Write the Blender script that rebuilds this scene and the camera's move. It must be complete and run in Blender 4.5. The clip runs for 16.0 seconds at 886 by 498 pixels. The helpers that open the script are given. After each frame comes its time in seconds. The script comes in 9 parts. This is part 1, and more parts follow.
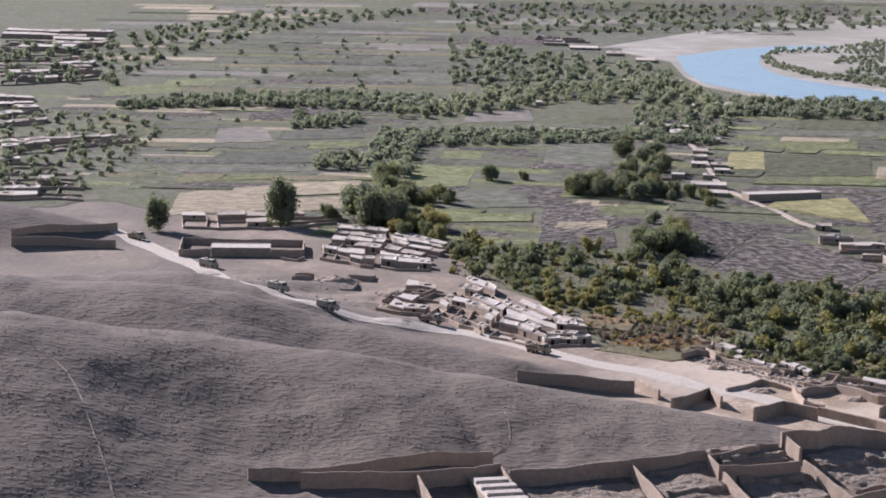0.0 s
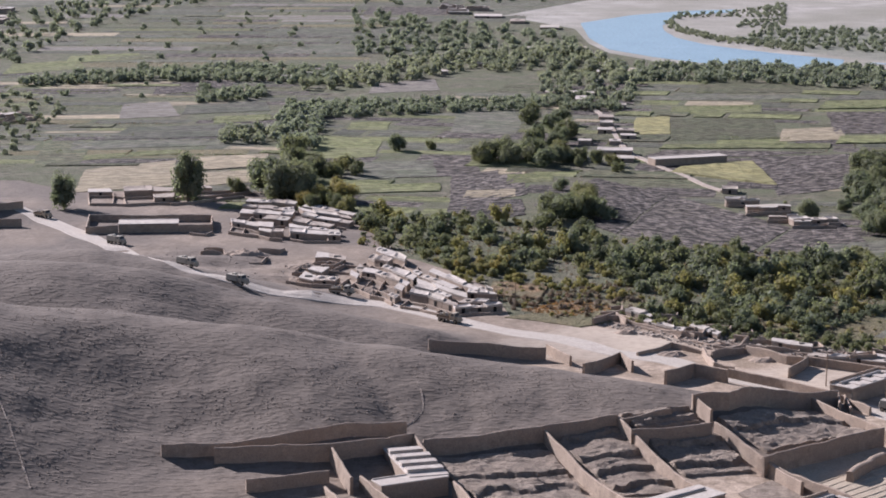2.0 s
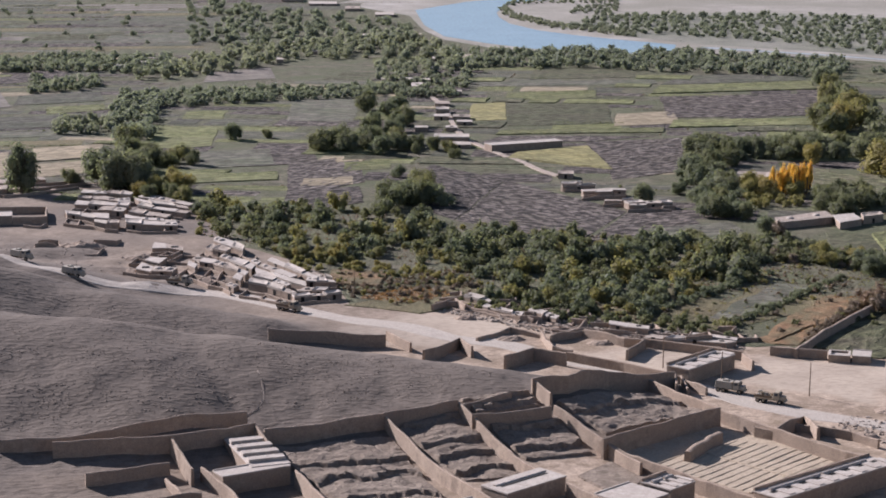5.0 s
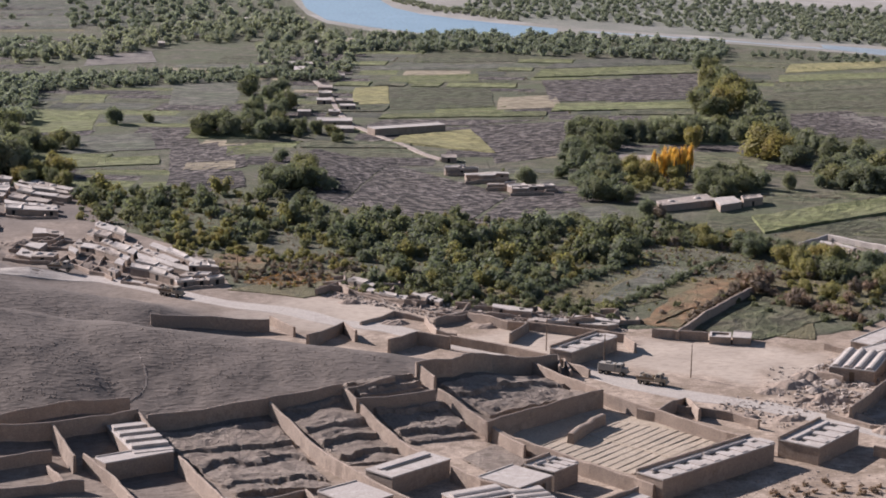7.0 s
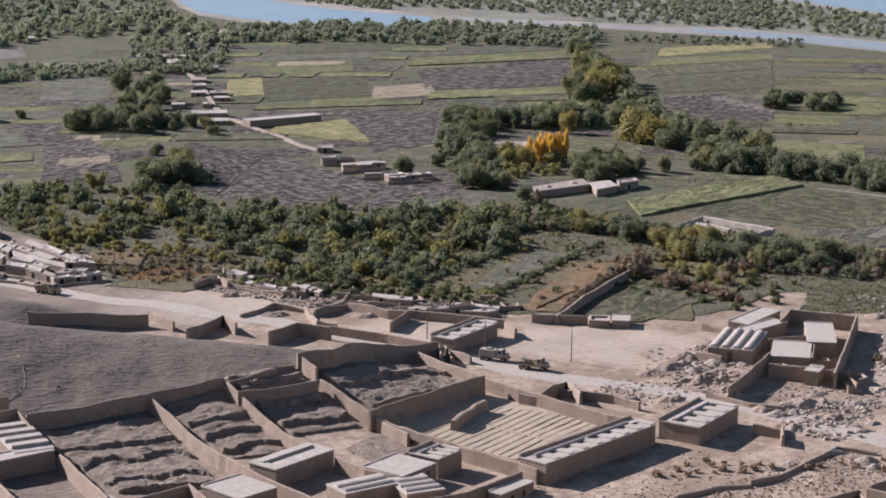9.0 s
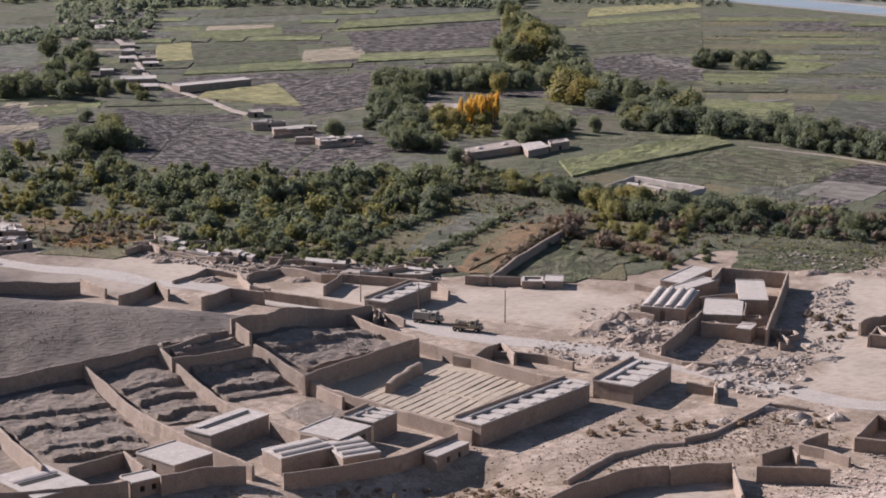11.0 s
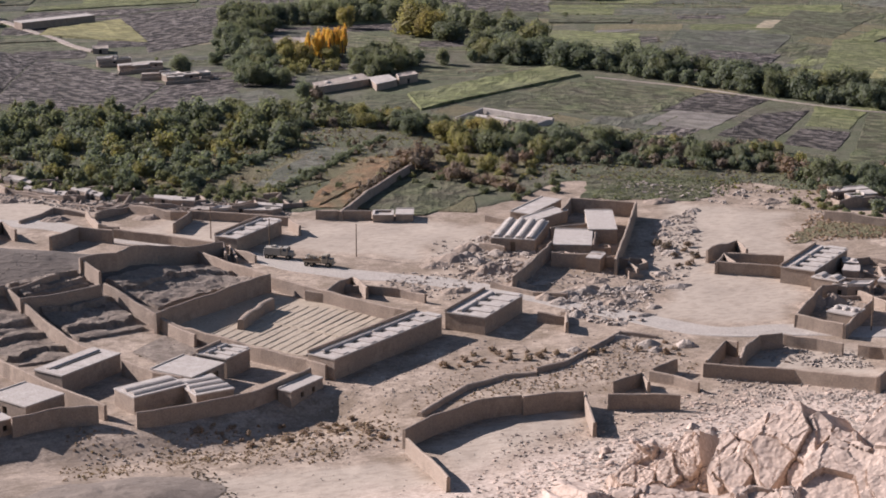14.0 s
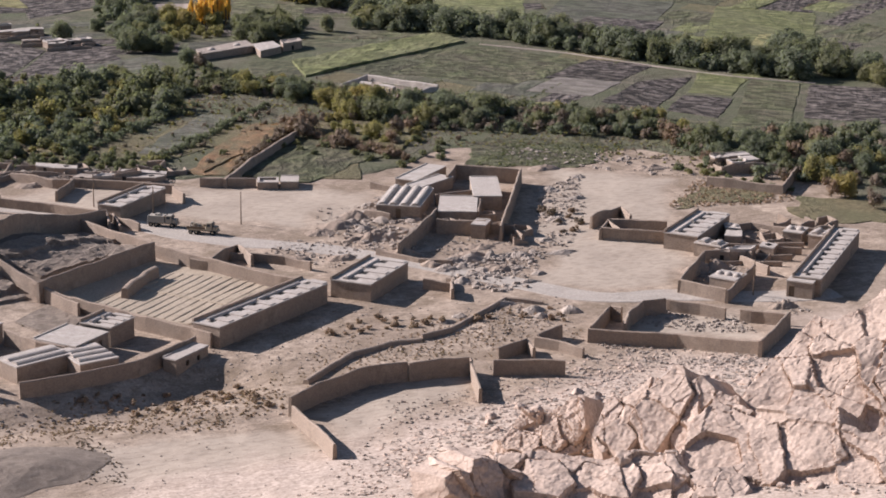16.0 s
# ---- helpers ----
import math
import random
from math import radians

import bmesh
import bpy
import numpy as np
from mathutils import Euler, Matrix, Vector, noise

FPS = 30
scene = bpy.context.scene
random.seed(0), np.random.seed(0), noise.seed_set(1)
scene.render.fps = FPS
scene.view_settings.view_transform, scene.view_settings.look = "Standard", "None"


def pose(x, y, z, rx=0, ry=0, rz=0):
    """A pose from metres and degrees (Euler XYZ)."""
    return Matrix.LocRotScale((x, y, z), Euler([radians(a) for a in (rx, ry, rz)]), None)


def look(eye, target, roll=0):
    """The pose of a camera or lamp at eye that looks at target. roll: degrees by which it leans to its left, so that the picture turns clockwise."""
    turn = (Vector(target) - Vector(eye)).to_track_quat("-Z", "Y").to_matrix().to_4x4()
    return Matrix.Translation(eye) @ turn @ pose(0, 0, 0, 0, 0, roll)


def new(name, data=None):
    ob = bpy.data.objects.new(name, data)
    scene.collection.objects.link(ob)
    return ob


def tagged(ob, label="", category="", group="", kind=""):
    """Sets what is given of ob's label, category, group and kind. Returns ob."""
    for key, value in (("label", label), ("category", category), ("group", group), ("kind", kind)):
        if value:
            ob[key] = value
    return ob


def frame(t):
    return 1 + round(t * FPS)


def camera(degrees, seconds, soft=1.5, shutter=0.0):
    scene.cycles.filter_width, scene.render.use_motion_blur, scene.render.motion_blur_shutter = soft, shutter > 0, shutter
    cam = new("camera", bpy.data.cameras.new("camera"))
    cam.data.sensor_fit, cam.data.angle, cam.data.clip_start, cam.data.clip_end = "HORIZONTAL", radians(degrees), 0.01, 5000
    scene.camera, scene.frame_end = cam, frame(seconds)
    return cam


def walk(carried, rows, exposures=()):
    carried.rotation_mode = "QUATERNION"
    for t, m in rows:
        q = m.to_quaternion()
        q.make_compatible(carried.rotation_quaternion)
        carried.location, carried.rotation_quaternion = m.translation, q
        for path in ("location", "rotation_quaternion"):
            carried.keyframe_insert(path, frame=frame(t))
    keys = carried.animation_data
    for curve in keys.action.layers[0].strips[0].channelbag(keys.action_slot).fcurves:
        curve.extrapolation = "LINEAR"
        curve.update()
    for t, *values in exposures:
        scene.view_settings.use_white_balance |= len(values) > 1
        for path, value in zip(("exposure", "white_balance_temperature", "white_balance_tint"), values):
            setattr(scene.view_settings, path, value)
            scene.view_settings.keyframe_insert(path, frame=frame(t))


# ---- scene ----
cam = camera(24.0, 16.0, 1.8)
EYE = 105.0
# seconds, yaw, pitch, roll in degrees; the camera turns on a hilltop, high over the valley
PATH = [
    (0, -0.04, -10.35, 1.23),
    (0.5, -0.62, -10.57, 1.25),
    (1, -1.26, -10.84, 1.01),
    (1.5, -1.94, -10.97, 0.56),
    (2, -2.59, -11.13, 0.40),
    (2.5, -3.37, -11.24, 0.17),
    (3, -4.22, -11.29, 0.52),
    (3.5, -5.01, -11.32, 0.80),
    (4, -5.69, -11.38, 0.66),
    (6.5, -9.54, -11.64, 0.65),
    (7, -10.39, -11.85, 0.83),
    (7.5, -11.19, -12.01, 0.74),
    (8, -11.95, -12.09, 0.56),
    (8.5, -12.81, -12.11, 0.36),
    (9, -13.80, -12.12, 0.17),
    (11.5, -16.14, -13.46, -0.32),
    (12, -16.74, -13.75, -0.50),
    (12.5, -17.40, -14.07, -0.58),
    (13, -18.30, -14.41, -0.01),
    (13.5, -19.08, -14.68, 0.00),
    (14, -19.92, -14.98, -0.19),
    (14.5, -20.76, -15.27, -0.03),
    (15, -21.51, -15.49, -0.05),
    (15.5, -22.33, -15.70, 0.09),
    (16, -23.19, -15.88, 0.42),
]
walk(cam, [(t, pose(0, 0, EYE, 0, 0, yaw) @ pose(0, 0, 0, 90 + pitch) @ pose(0, 0, 0, 0, 0, roll)) for t, yaw, pitch, roll in PATH], [(0, 1.18, 5740, 21), (4, 0.99, 5830, 21), (7, 0.95, 5950, 21), (9, 0.94, 5880, 21), (12, 0.92, 5930, 22), (16, 0.93, 6030, 20)])

# ---- light ----
SUN_AZIMUTH, SUN_ELEVATION = -45.5, 27.5  # degrees clockwise from +y, and above the horizon
world = bpy.data.worlds.new("sky")
scene.world = world
world.use_nodes = True
sky = world.node_tree.nodes.new("ShaderNodeTexSky")
sky.sky_type, sky.sun_disc = "NISHITA", False
sky.sun_elevation, sky.sun_rotation = radians(SUN_ELEVATION), radians(SUN_AZIMUTH)
sky.dust_density = 0.4
backing = world.node_tree.nodes["Background"]
backing.inputs["Strength"].default_value = 0.05
world.node_tree.links.new(sky.outputs[0], backing.inputs["Color"])
sun = new("sun", bpy.data.lights.new("sun", "SUN"))
sun.data.energy, sun.data.angle, sun.data.color = 5.0, radians(0.55), (1.0, 0.95, 0.89)
az, el = radians(SUN_AZIMUTH), radians(SUN_ELEVATION)
sun.matrix_world = look((900 * math.sin(az) * math.cos(el), 900 * math.cos(az) * math.cos(el), 900 * math.sin(el)), (0, 0, 0))

# ---- materials ----


def nodes_of(name):
    m = bpy.data.materials.new(name)
    m.use_nodes = True
    return m, m.node_tree.nodes, m.node_tree.links


def mix_rgb(nodes, links, how, factor, a, b):
    n = nodes.new("ShaderNodeMix")
    n.data_type, n.blend_type = "RGBA", how
    for socket, value in ((n.inputs[0], factor), (n.inputs[6], a), (n.inputs[7], b)):
        if isinstance(value, bpy.types.NodeSocket):
            links.new(value, socket)
        else:
            socket.default_value = value
    return n.outputs[2]


def noise_of(nodes, links, where, scale, detail=4, rough=0.6, low=0.35, high=0.65):
    n = nodes.new("ShaderNodeTexNoise")
    n.inputs["Scale"].default_value, n.inputs["Detail"].default_value, n.inputs["Roughness"].default_value = scale, detail, rough
    links.new(where, n.inputs["Vector"])
    r = nodes.new("ShaderNodeMapRange")
    r.inputs[1].default_value, r.inputs[2].default_value = low, high
    links.new(n.outputs[0], r.inputs[0])
    return r.outputs[0]


def earth(name, dark, light, stain, coarse=0.06, mid=0.5, fine=3.0, bump=0.5, height=0.2, rough=0.95, local=False, rows=0.0, row_dark=0.6, vary=0.0, row_warp=1.0):
    """A dull, grainy surface: two tones by mid-sized noise, stains by coarse noise, grain and relief by fine noise; rows: metres between furrows along local x."""
    m, nodes, links = nodes_of(name)
    shader = nodes["Principled BSDF"]
    if local:
        where = nodes.new("ShaderNodeTexCoord").outputs["Object"]
    else:
        where = nodes.new("ShaderNodeNewGeometry").outputs["Position"]
    a, b, c = noise_of(nodes, links, where, mid), noise_of(nodes, links, where, coarse, 3), noise_of(nodes, links, where, fine, 5, 0.7, 0.3, 0.7)
    col = mix_rgb(nodes, links, "MIX", a, (*dark, 1), (*light, 1))
    col = mix_rgb(nodes, links, "MIX", b, col, (*stain, 1))
    grain = nodes.new("ShaderNodeMapRange")
    grain.inputs[3].default_value, grain.inputs[4].default_value = 0.72, 1.22
    links.new(c, grain.inputs[0])
    col = mix_rgb(nodes, links, "MULTIPLY", 1.0, col, grain.outputs[0])
    relief_in = c
    if rows:
        if row_warp > 12:
            # broken rows of clods: noise drawn out along the furrows
            drawn = nodes.new("ShaderNodeVectorMath")
            drawn.operation = "MULTIPLY"
            drawn.inputs[1].default_value = (0.5, 1.0, 1.0)
            links.new(where, drawn.inputs[0])
            clods = noise_of(nodes, links, drawn.outputs[0], 1.0 / rows, 2, 0.5, 0.42, 0.6)
            band = nodes.new("ShaderNodeMapRange")
            band.inputs[3].default_value, band.inputs[4].default_value = row_dark, 2.0 - row_dark
            links.new(clods, band.inputs[0])
            col = mix_rgb(nodes, links, "MULTIPLY", 1.0, col, band.outputs[0])
            rows_done = clods
        wave = nodes.new("ShaderNodeTexWave")
        wave.bands_direction = "Y"
        wave.inputs["Scale"].default_value = 0.314 / rows * 0.5 * 2
        wave.inputs["Distortion"].default_value, wave.inputs["Detail"].default_value, wave.inputs["Detail Scale"].default_value = row_warp, 3, 0.8 if row_warp > 12 else 0.4
        links.new(where, wave.inputs["Vector"])
        band = nodes.new("ShaderNodeMapRange")
        band.inputs[3].default_value, band.inputs[4].default_value = row_dark, 1.15
        links.new(wave.outputs[1], band.inputs[0])
        col = mix_rgb(nodes, links, "MULTIPLY", 0.25 if row_warp > 12 else 1.0, col, band.outputs[0])
        add = nodes.new("ShaderNodeMath")
        add.operation = "ADD"
        links.new(c, add.inputs[0])
        links.new(rows_done if row_warp > 12 else wave.outputs[1], add.inputs[1])
        relief_in = add.outputs[0]
    if vary:
        info = nodes.new("ShaderNodeObjectInfo")
        shade = nodes.new("ShaderNodeMapRange")
        shade.inputs[3].default_value, shade.inputs[4].default_value = 1 - vary, 1 + vary
        links.new(info.outputs["Random"], shade.inputs[0])
        col = mix_rgb(nodes, links, "MULTIPLY", 1.0, col, shade.outputs[0])
    links.new(col, shader.inputs["Base Color"])
    shader.inputs["Roughness"].default_value = rough
    shader.inputs["Specular IOR Level"].default_value = 0.15
    b_node = nodes.new("ShaderNodeBump")
    b_node.inputs["Strength"].default_value, b_node.inputs["Distance"].default_value = bump, height
    links.new(relief_in, b_node.inputs["Height"])
    links.new(b_node.outputs[0], shader.inputs["Normal"])
    return m


def foliage(name, deep, bright, turn, share=0.25, thin=0.27):
    """Leaves: each clump takes its own tone, each plant leans a little to the turning colour."""
    m, nodes, links = nodes_of(name)
    shader = nodes["Principled BSDF"]
    geo, info = nodes.new("ShaderNodeNewGeometry"), nodes.new("ShaderNodeObjectInfo")
    col = mix_rgb(nodes, links, "MIX", geo.outputs["Random Per Island"], (*deep, 1), (*bright, 1))
    amount = nodes.new("ShaderNodeMapRange")
    amount.inputs[1].default_value, amount.inputs[4].default_value = 1 - 2 * share, 0.8
    links.new(info.outputs["Random"], amount.inputs[0])
    col = mix_rgb(nodes, links, "MIX", amount.outputs[0], col, (*turn, 1))
    links.new(col, shader.inputs["Base Color"])
    shader.inputs["Roughness"].default_value, shader.inputs["Specular IOR Level"].default_value = 0.75, 0.2
    # thin leaves let a share of the sunlight through
    through_leaf, blend = nodes.new("ShaderNodeBsdfTranslucent"), nodes.new("ShaderNodeMixShader")
    blend.inputs[0].default_value = thin
    links.new(mix_rgb(nodes, links, "MULTIPLY", 1.0, col, (1.15, 1.22, 0.8, 1)), through_leaf.inputs["Color"])
    links.new(shader.outputs[0], blend.inputs[1])
    links.new(through_leaf.outputs[0], blend.inputs[2])
    links.new(blend.outputs[0], nodes["Material Output"].inputs["Surface"])
    return m


def plain(name, colour, rough=0.6, metal=0.0):
    m = earth(name, [0.8 * v for v in colour], colour, [0.9 * v for v in colour], 0.5, 2.0, 12.0, 0.1, 0.02, rough, True)
    m.node_tree.nodes["Principled BSDF"].inputs["Metallic"].default_value = metal
    return m


M_GROUND = earth("bare_ground", (0.122, 0.098, 0.078), (0.165, 0.132, 0.106), (0.135, 0.108, 0.086), 0.035, 0.22, 2.2, 0.9, 0.35)
# where the ground is trodden and washed it is pale dust instead of the dark desert gravel of the hills
_nodes, _links = M_GROUND.node_tree.nodes, M_GROUND.node_tree.links
_where = _nodes.new("ShaderNodeNewGeometry").outputs["Position"]
_kind = _nodes.new("ShaderNodeAttribute")
_kind.attribute_name = "trodden"
_broad = noise_of(_nodes, _links, _where, 0.09, 5, 0.65, 0.3, 0.7)
_small = noise_of(_nodes, _links, _where, 0.7, 5, 0.7, 0.3, 0.7)
_pale = mix_rgb(_nodes, _links, "MIX", _broad, (0.254, 0.195, 0.145, 1), (0.504, 0.402, 0.308, 1))
_pale = mix_rgb(_nodes, _links, "MULTIPLY", 0.75, _pale, mix_rgb(_nodes, _links, "MIX", _small, (0.55, 0.53, 0.51, 1), (1.25, 1.23, 1.2, 1)))
_grit = noise_of(_nodes, _links, _where, 3.2, 4, 0.75, 0.3, 0.7)
_pale = mix_rgb(_nodes, _links, "MULTIPLY", 0.85, _pale, mix_rgb(_nodes, _links, "MIX", _grit, (0.55, 0.53, 0.52, 1), (1.28, 1.27, 1.26, 1)))
_weedy = noise_of(_nodes, _links, _where, 0.13, 7, 0.72, 0.44, 0.61)
_pale = mix_rgb(_nodes, _links, "MIX", _weedy, _pale, mix_rgb(_nodes, _links, "MIX", _grit, (0.146, 0.105, 0.070, 1), (0.283, 0.215, 0.151, 1)))
_swept = _nodes.new("ShaderNodeAttribute")
_swept.attribute_name = "swept"
_dust = mix_rgb(_nodes, _links, "MULTIPLY", 0.6, mix_rgb(_nodes, _links, "MIX", _broad, (0.318, 0.255, 0.195, 1), (0.425, 0.347, 0.267, 1)), mix_rgb(_nodes, _links, "MIX", _grit, (0.75, 0.74, 0.73, 1), (1.15, 1.14, 1.13, 1)))
_pale = mix_rgb(_nodes, _links, "MIX", _swept.outputs["Fac"], _pale, _dust)
_base = _nodes["Principled BSDF"].inputs["Base Color"]
_scree = _nodes.new("ShaderNodeAttribute")
_scree.attribute_name = "scree"
_chips = mix_rgb(_nodes, _links, "MIX", noise_of(_nodes, _links, _where, 1.6, 6, 0.75, 0.35, 0.65), (0.280, 0.214, 0.163, 1), (0.545, 0.432, 0.346, 1))
_pale = mix_rgb(_nodes, _links, "MIX", _scree.outputs["Fac"], _pale, _chips)
_links.new(mix_rgb(_nodes, _links, "MIX", _kind.outputs["Fac"], _base.links[0].from_socket, _pale), _base)
# low tussocks and sheep-trodden steps over the whole slope, drawn out along the contour
_drawn = _nodes.new("ShaderNodeVectorMath")
_drawn.operation = "MULTIPLY"
_drawn.inputs[1].default_value = (0.55, 1.1, 1.0)
_links.new(_where, _drawn.inputs[0])
_clump = noise_of(_nodes, _links, _drawn.outputs[0], 0.95, 1, 0.4, 0.46, 0.66)
_step = noise_of(_nodes, _links, _where, 2.6, 3, 0.6, 0.35, 0.7)
_both = _nodes.new("ShaderNodeMath")
_both.operation = "MULTIPLY_ADD"
_both.inputs[1].default_value = 0.16
_links.new(_step, _both.inputs[0])
_links.new(_clump, _both.inputs[2])
_bump = [n for n in _nodes if n.bl_idname == "ShaderNodeBump"][0]
_bump.inputs["Strength"].default_value, _bump.inputs["Distance"].default_value = 0.34, 0.25
_calm = _nodes.new("ShaderNodeMapRange")
_calm.inputs[3].default_value, _calm.inputs[4].default_value = 1.0, 0.3
_links.new(_kind.outputs["Fac"], _calm.inputs[0])
_level = _nodes.new("ShaderNodeMath")
_level.operation = "MULTIPLY"
_links.new(_both.outputs[0], _level.inputs[0])
_links.new(_calm.outputs[0], _level.inputs[1])
_links.new(_level.outputs[0], _bump.inputs["Height"])
_links.new(mix_rgb(_nodes, _links, "MULTIPLY", 1.0, _base.links[0].from_socket, mix_rgb(_nodes, _links, "MIX", _clump, (1.03, 1.03, 1.02, 1), (0.88, 0.87, 0.85, 1))), _base)
M_TUSSOCK = earth("dry_tussock", (0.156, 0.122, 0.092), (0.244, 0.195, 0.151), (0.185, 0.146, 0.112), 0.3, 1.0, 5.0, 0.5, 0.05)
M_DUST = earth("pale_dust", (0.273, 0.221, 0.174), (0.434, 0.356, 0.285), (0.340, 0.278, 0.221), 0.08, 0.45, 2.4, 0.7, 0.2)
M_ROAD = earth("dirt_road", (0.340, 0.289, 0.237), (0.418, 0.359, 0.296), (0.375, 0.322, 0.262), 0.05, 0.4, 2.5, 0.3, 0.1)
M_FARM = earth("farm_soil", (0.092, 0.084, 0.052), (0.192, 0.166, 0.115), (0.118, 0.122, 0.066), 0.05, 0.22, 1.1, 0.9, 0.5)
M_MUD = earth("mud_wall", (0.240, 0.181, 0.133), (0.362, 0.279, 0.207), (0.281, 0.214, 0.160), 0.14, 0.8, 4.5, 0.6, 0.07)
M_ROOF = earth("mud_roof", (0.335, 0.283, 0.233), (0.484, 0.423, 0.357), (0.406, 0.348, 0.290), 0.15, 0.7, 4.5, 0.5, 0.06)
M_GARDEN = earth("garden_soil", (0.162, 0.126, 0.095), (0.350, 0.280, 0.215), (0.246, 0.193, 0.146), 0.08, 0.5, 2.2, 0.8, 0.3)
M_TILLED = earth("tilled_yard", (0.341, 0.268, 0.187), (0.422, 0.338, 0.243), (0.373, 0.299, 0.215), 0.1, 0.5, 3.0, 0.5, 0.1)
M_STONE = earth("rubble_stone", (0.215, 0.173, 0.136), (0.378, 0.314, 0.250), (0.293, 0.238, 0.188), 0.3, 1.0, 6.0, 0.5, 0.05)
M_ROCK = earth("pink_rock", (0.385, 0.287, 0.218), (0.535, 0.412, 0.322), (0.445, 0.337, 0.259), 0.12, 0.35, 2.2, 0.35, 0.12)
# hairline joints across the rock
_nodes, _links = M_ROCK.node_tree.nodes, M_ROCK.node_tree.links
_joint = _nodes.new("ShaderNodeTexVoronoi")
_joint.feature = "DISTANCE_TO_EDGE"
_joint.inputs["Scale"].default_value = 0.1
_bent = _nodes.new("ShaderNodeTexNoise")
_bent.inputs["Scale"].default_value, _bent.inputs["Detail"].default_value = 0.5, 5
_links.new(_nodes.new("ShaderNodeNewGeometry").outputs["Position"], _bent.inputs["Vector"])
_shift = _nodes.new("ShaderNodeVectorMath")
_shift.operation = "MULTIPLY_ADD"
_shift.inputs[1].default_value = (3.5, 3.5, 3.5)
_links.new(_bent.outputs[1], _shift.inputs[0])
_links.new(_nodes.new("ShaderNodeNewGeometry").outputs["Position"], _shift.inputs[2])
_links.new(_shift.outputs[0], _joint.inputs["Vector"])
_line = _nodes.new("ShaderNodeMapRange")
_line.inputs[1].default_value, _line.inputs[2].default_value = 0.0, 0.011
_links.new(_joint.outputs[0], _line.inputs[0])
_base = _nodes["Principled BSDF"].inputs["Base Color"]
_links.new(mix_rgb(_nodes, _links, "MULTIPLY", 1.0, _base.links[0].from_socket, mix_rgb(_nodes, _links, "MIX", _line.outputs[0], (0.55, 0.5, 0.47, 1), (1, 1, 1, 1))), _base)
M_WATER = earth("river_water", (0.185, 0.25, 0.285), (0.225, 0.295, 0.33), (0.2, 0.27, 0.305), 0.01, 0.05, 0.6, 0.05, 0.05, 0.25)
M_SHALLOW = earth("shallow_water", (0.22, 0.25, 0.25), (0.27, 0.30, 0.295), (0.25, 0.27, 0.26), 0.01, 0.05, 0.6, 0.05, 0.05, 0.35)
M_SAND = earth("river_sand", (0.25, 0.222, 0.185), (0.36, 0.325, 0.275), (0.22, 0.2, 0.155), 0.01, 0.06, 0.8, 0.3, 0.1)
M_WOOD = plain("weathered_wood", (0.17, 0.12, 0.08), 0.8)
# near-black colour that stands for the shade inside doorways, windows and roof slots
M_HOLE_SHADE = plain("hole_shade", (0.03, 0.026, 0.022), 0.9)
M_TAN = plain("tan_vehicle_paint", (0.38, 0.31, 0.22), 0.6)
M_DULL = plain("dull_green_paint", (0.36, 0.315, 0.25), 0.75)
M_RUBBER = plain("tyre_rubber", (0.03, 0.03, 0.03), 0.85)
M_GLASS = plain("dusty_window", (0.06, 0.07, 0.08), 0.2)
M_BARK = earth("bark", (0.10, 0.08, 0.06), (0.18, 0.15, 0.115), (0.13, 0.11, 0.085), 0.5, 2.0, 8.0, 0.6, 0.05, 0.95, True)
M_LEAF = foliage("green_leaves", (0.12, 0.124, 0.073), (0.205, 0.203, 0.116), (0.27, 0.24, 0.11), 0.22, 0.48)
# far crowns: the haze of distance is put into a paler, greyer leaf colour
M_FAR = foliage("haze_paled_leaves", (0.188, 0.196, 0.155), (0.285, 0.292, 0.228), (0.281, 0.275, 0.205), 0.25, 0.5)
M_OLIVE = foliage("grey_green_leaves", (0.135, 0.145, 0.098), (0.218, 0.226, 0.152), (0.245, 0.232, 0.150), 0.25, 0.52)
M_YELLOW = foliage("yellowing_leaves", (0.19, 0.17, 0.075), (0.325, 0.28, 0.11), (0.32, 0.245, 0.09), 0.25, 0.45)
M_ORANGE = foliage("orange_leaves", (0.60, 0.35, 0.06), (0.80, 0.51, 0.11), (0.72, 0.48, 0.10), 0.25, 0.45)
M_BROWN = foliage("brown_twigs", (0.135, 0.102, 0.075), (0.27, 0.205, 0.15), (0.27, 0.175, 0.11))
M_RUST = foliage("rusty_weeds", (0.24, 0.125, 0.055), (0.42, 0.24, 0.11), (0.36, 0.22, 0.10))
M_TUFT = foliage("dry_tufts", (0.25, 0.172, 0.118), (0.37, 0.27, 0.192), (0.31, 0.205, 0.135))
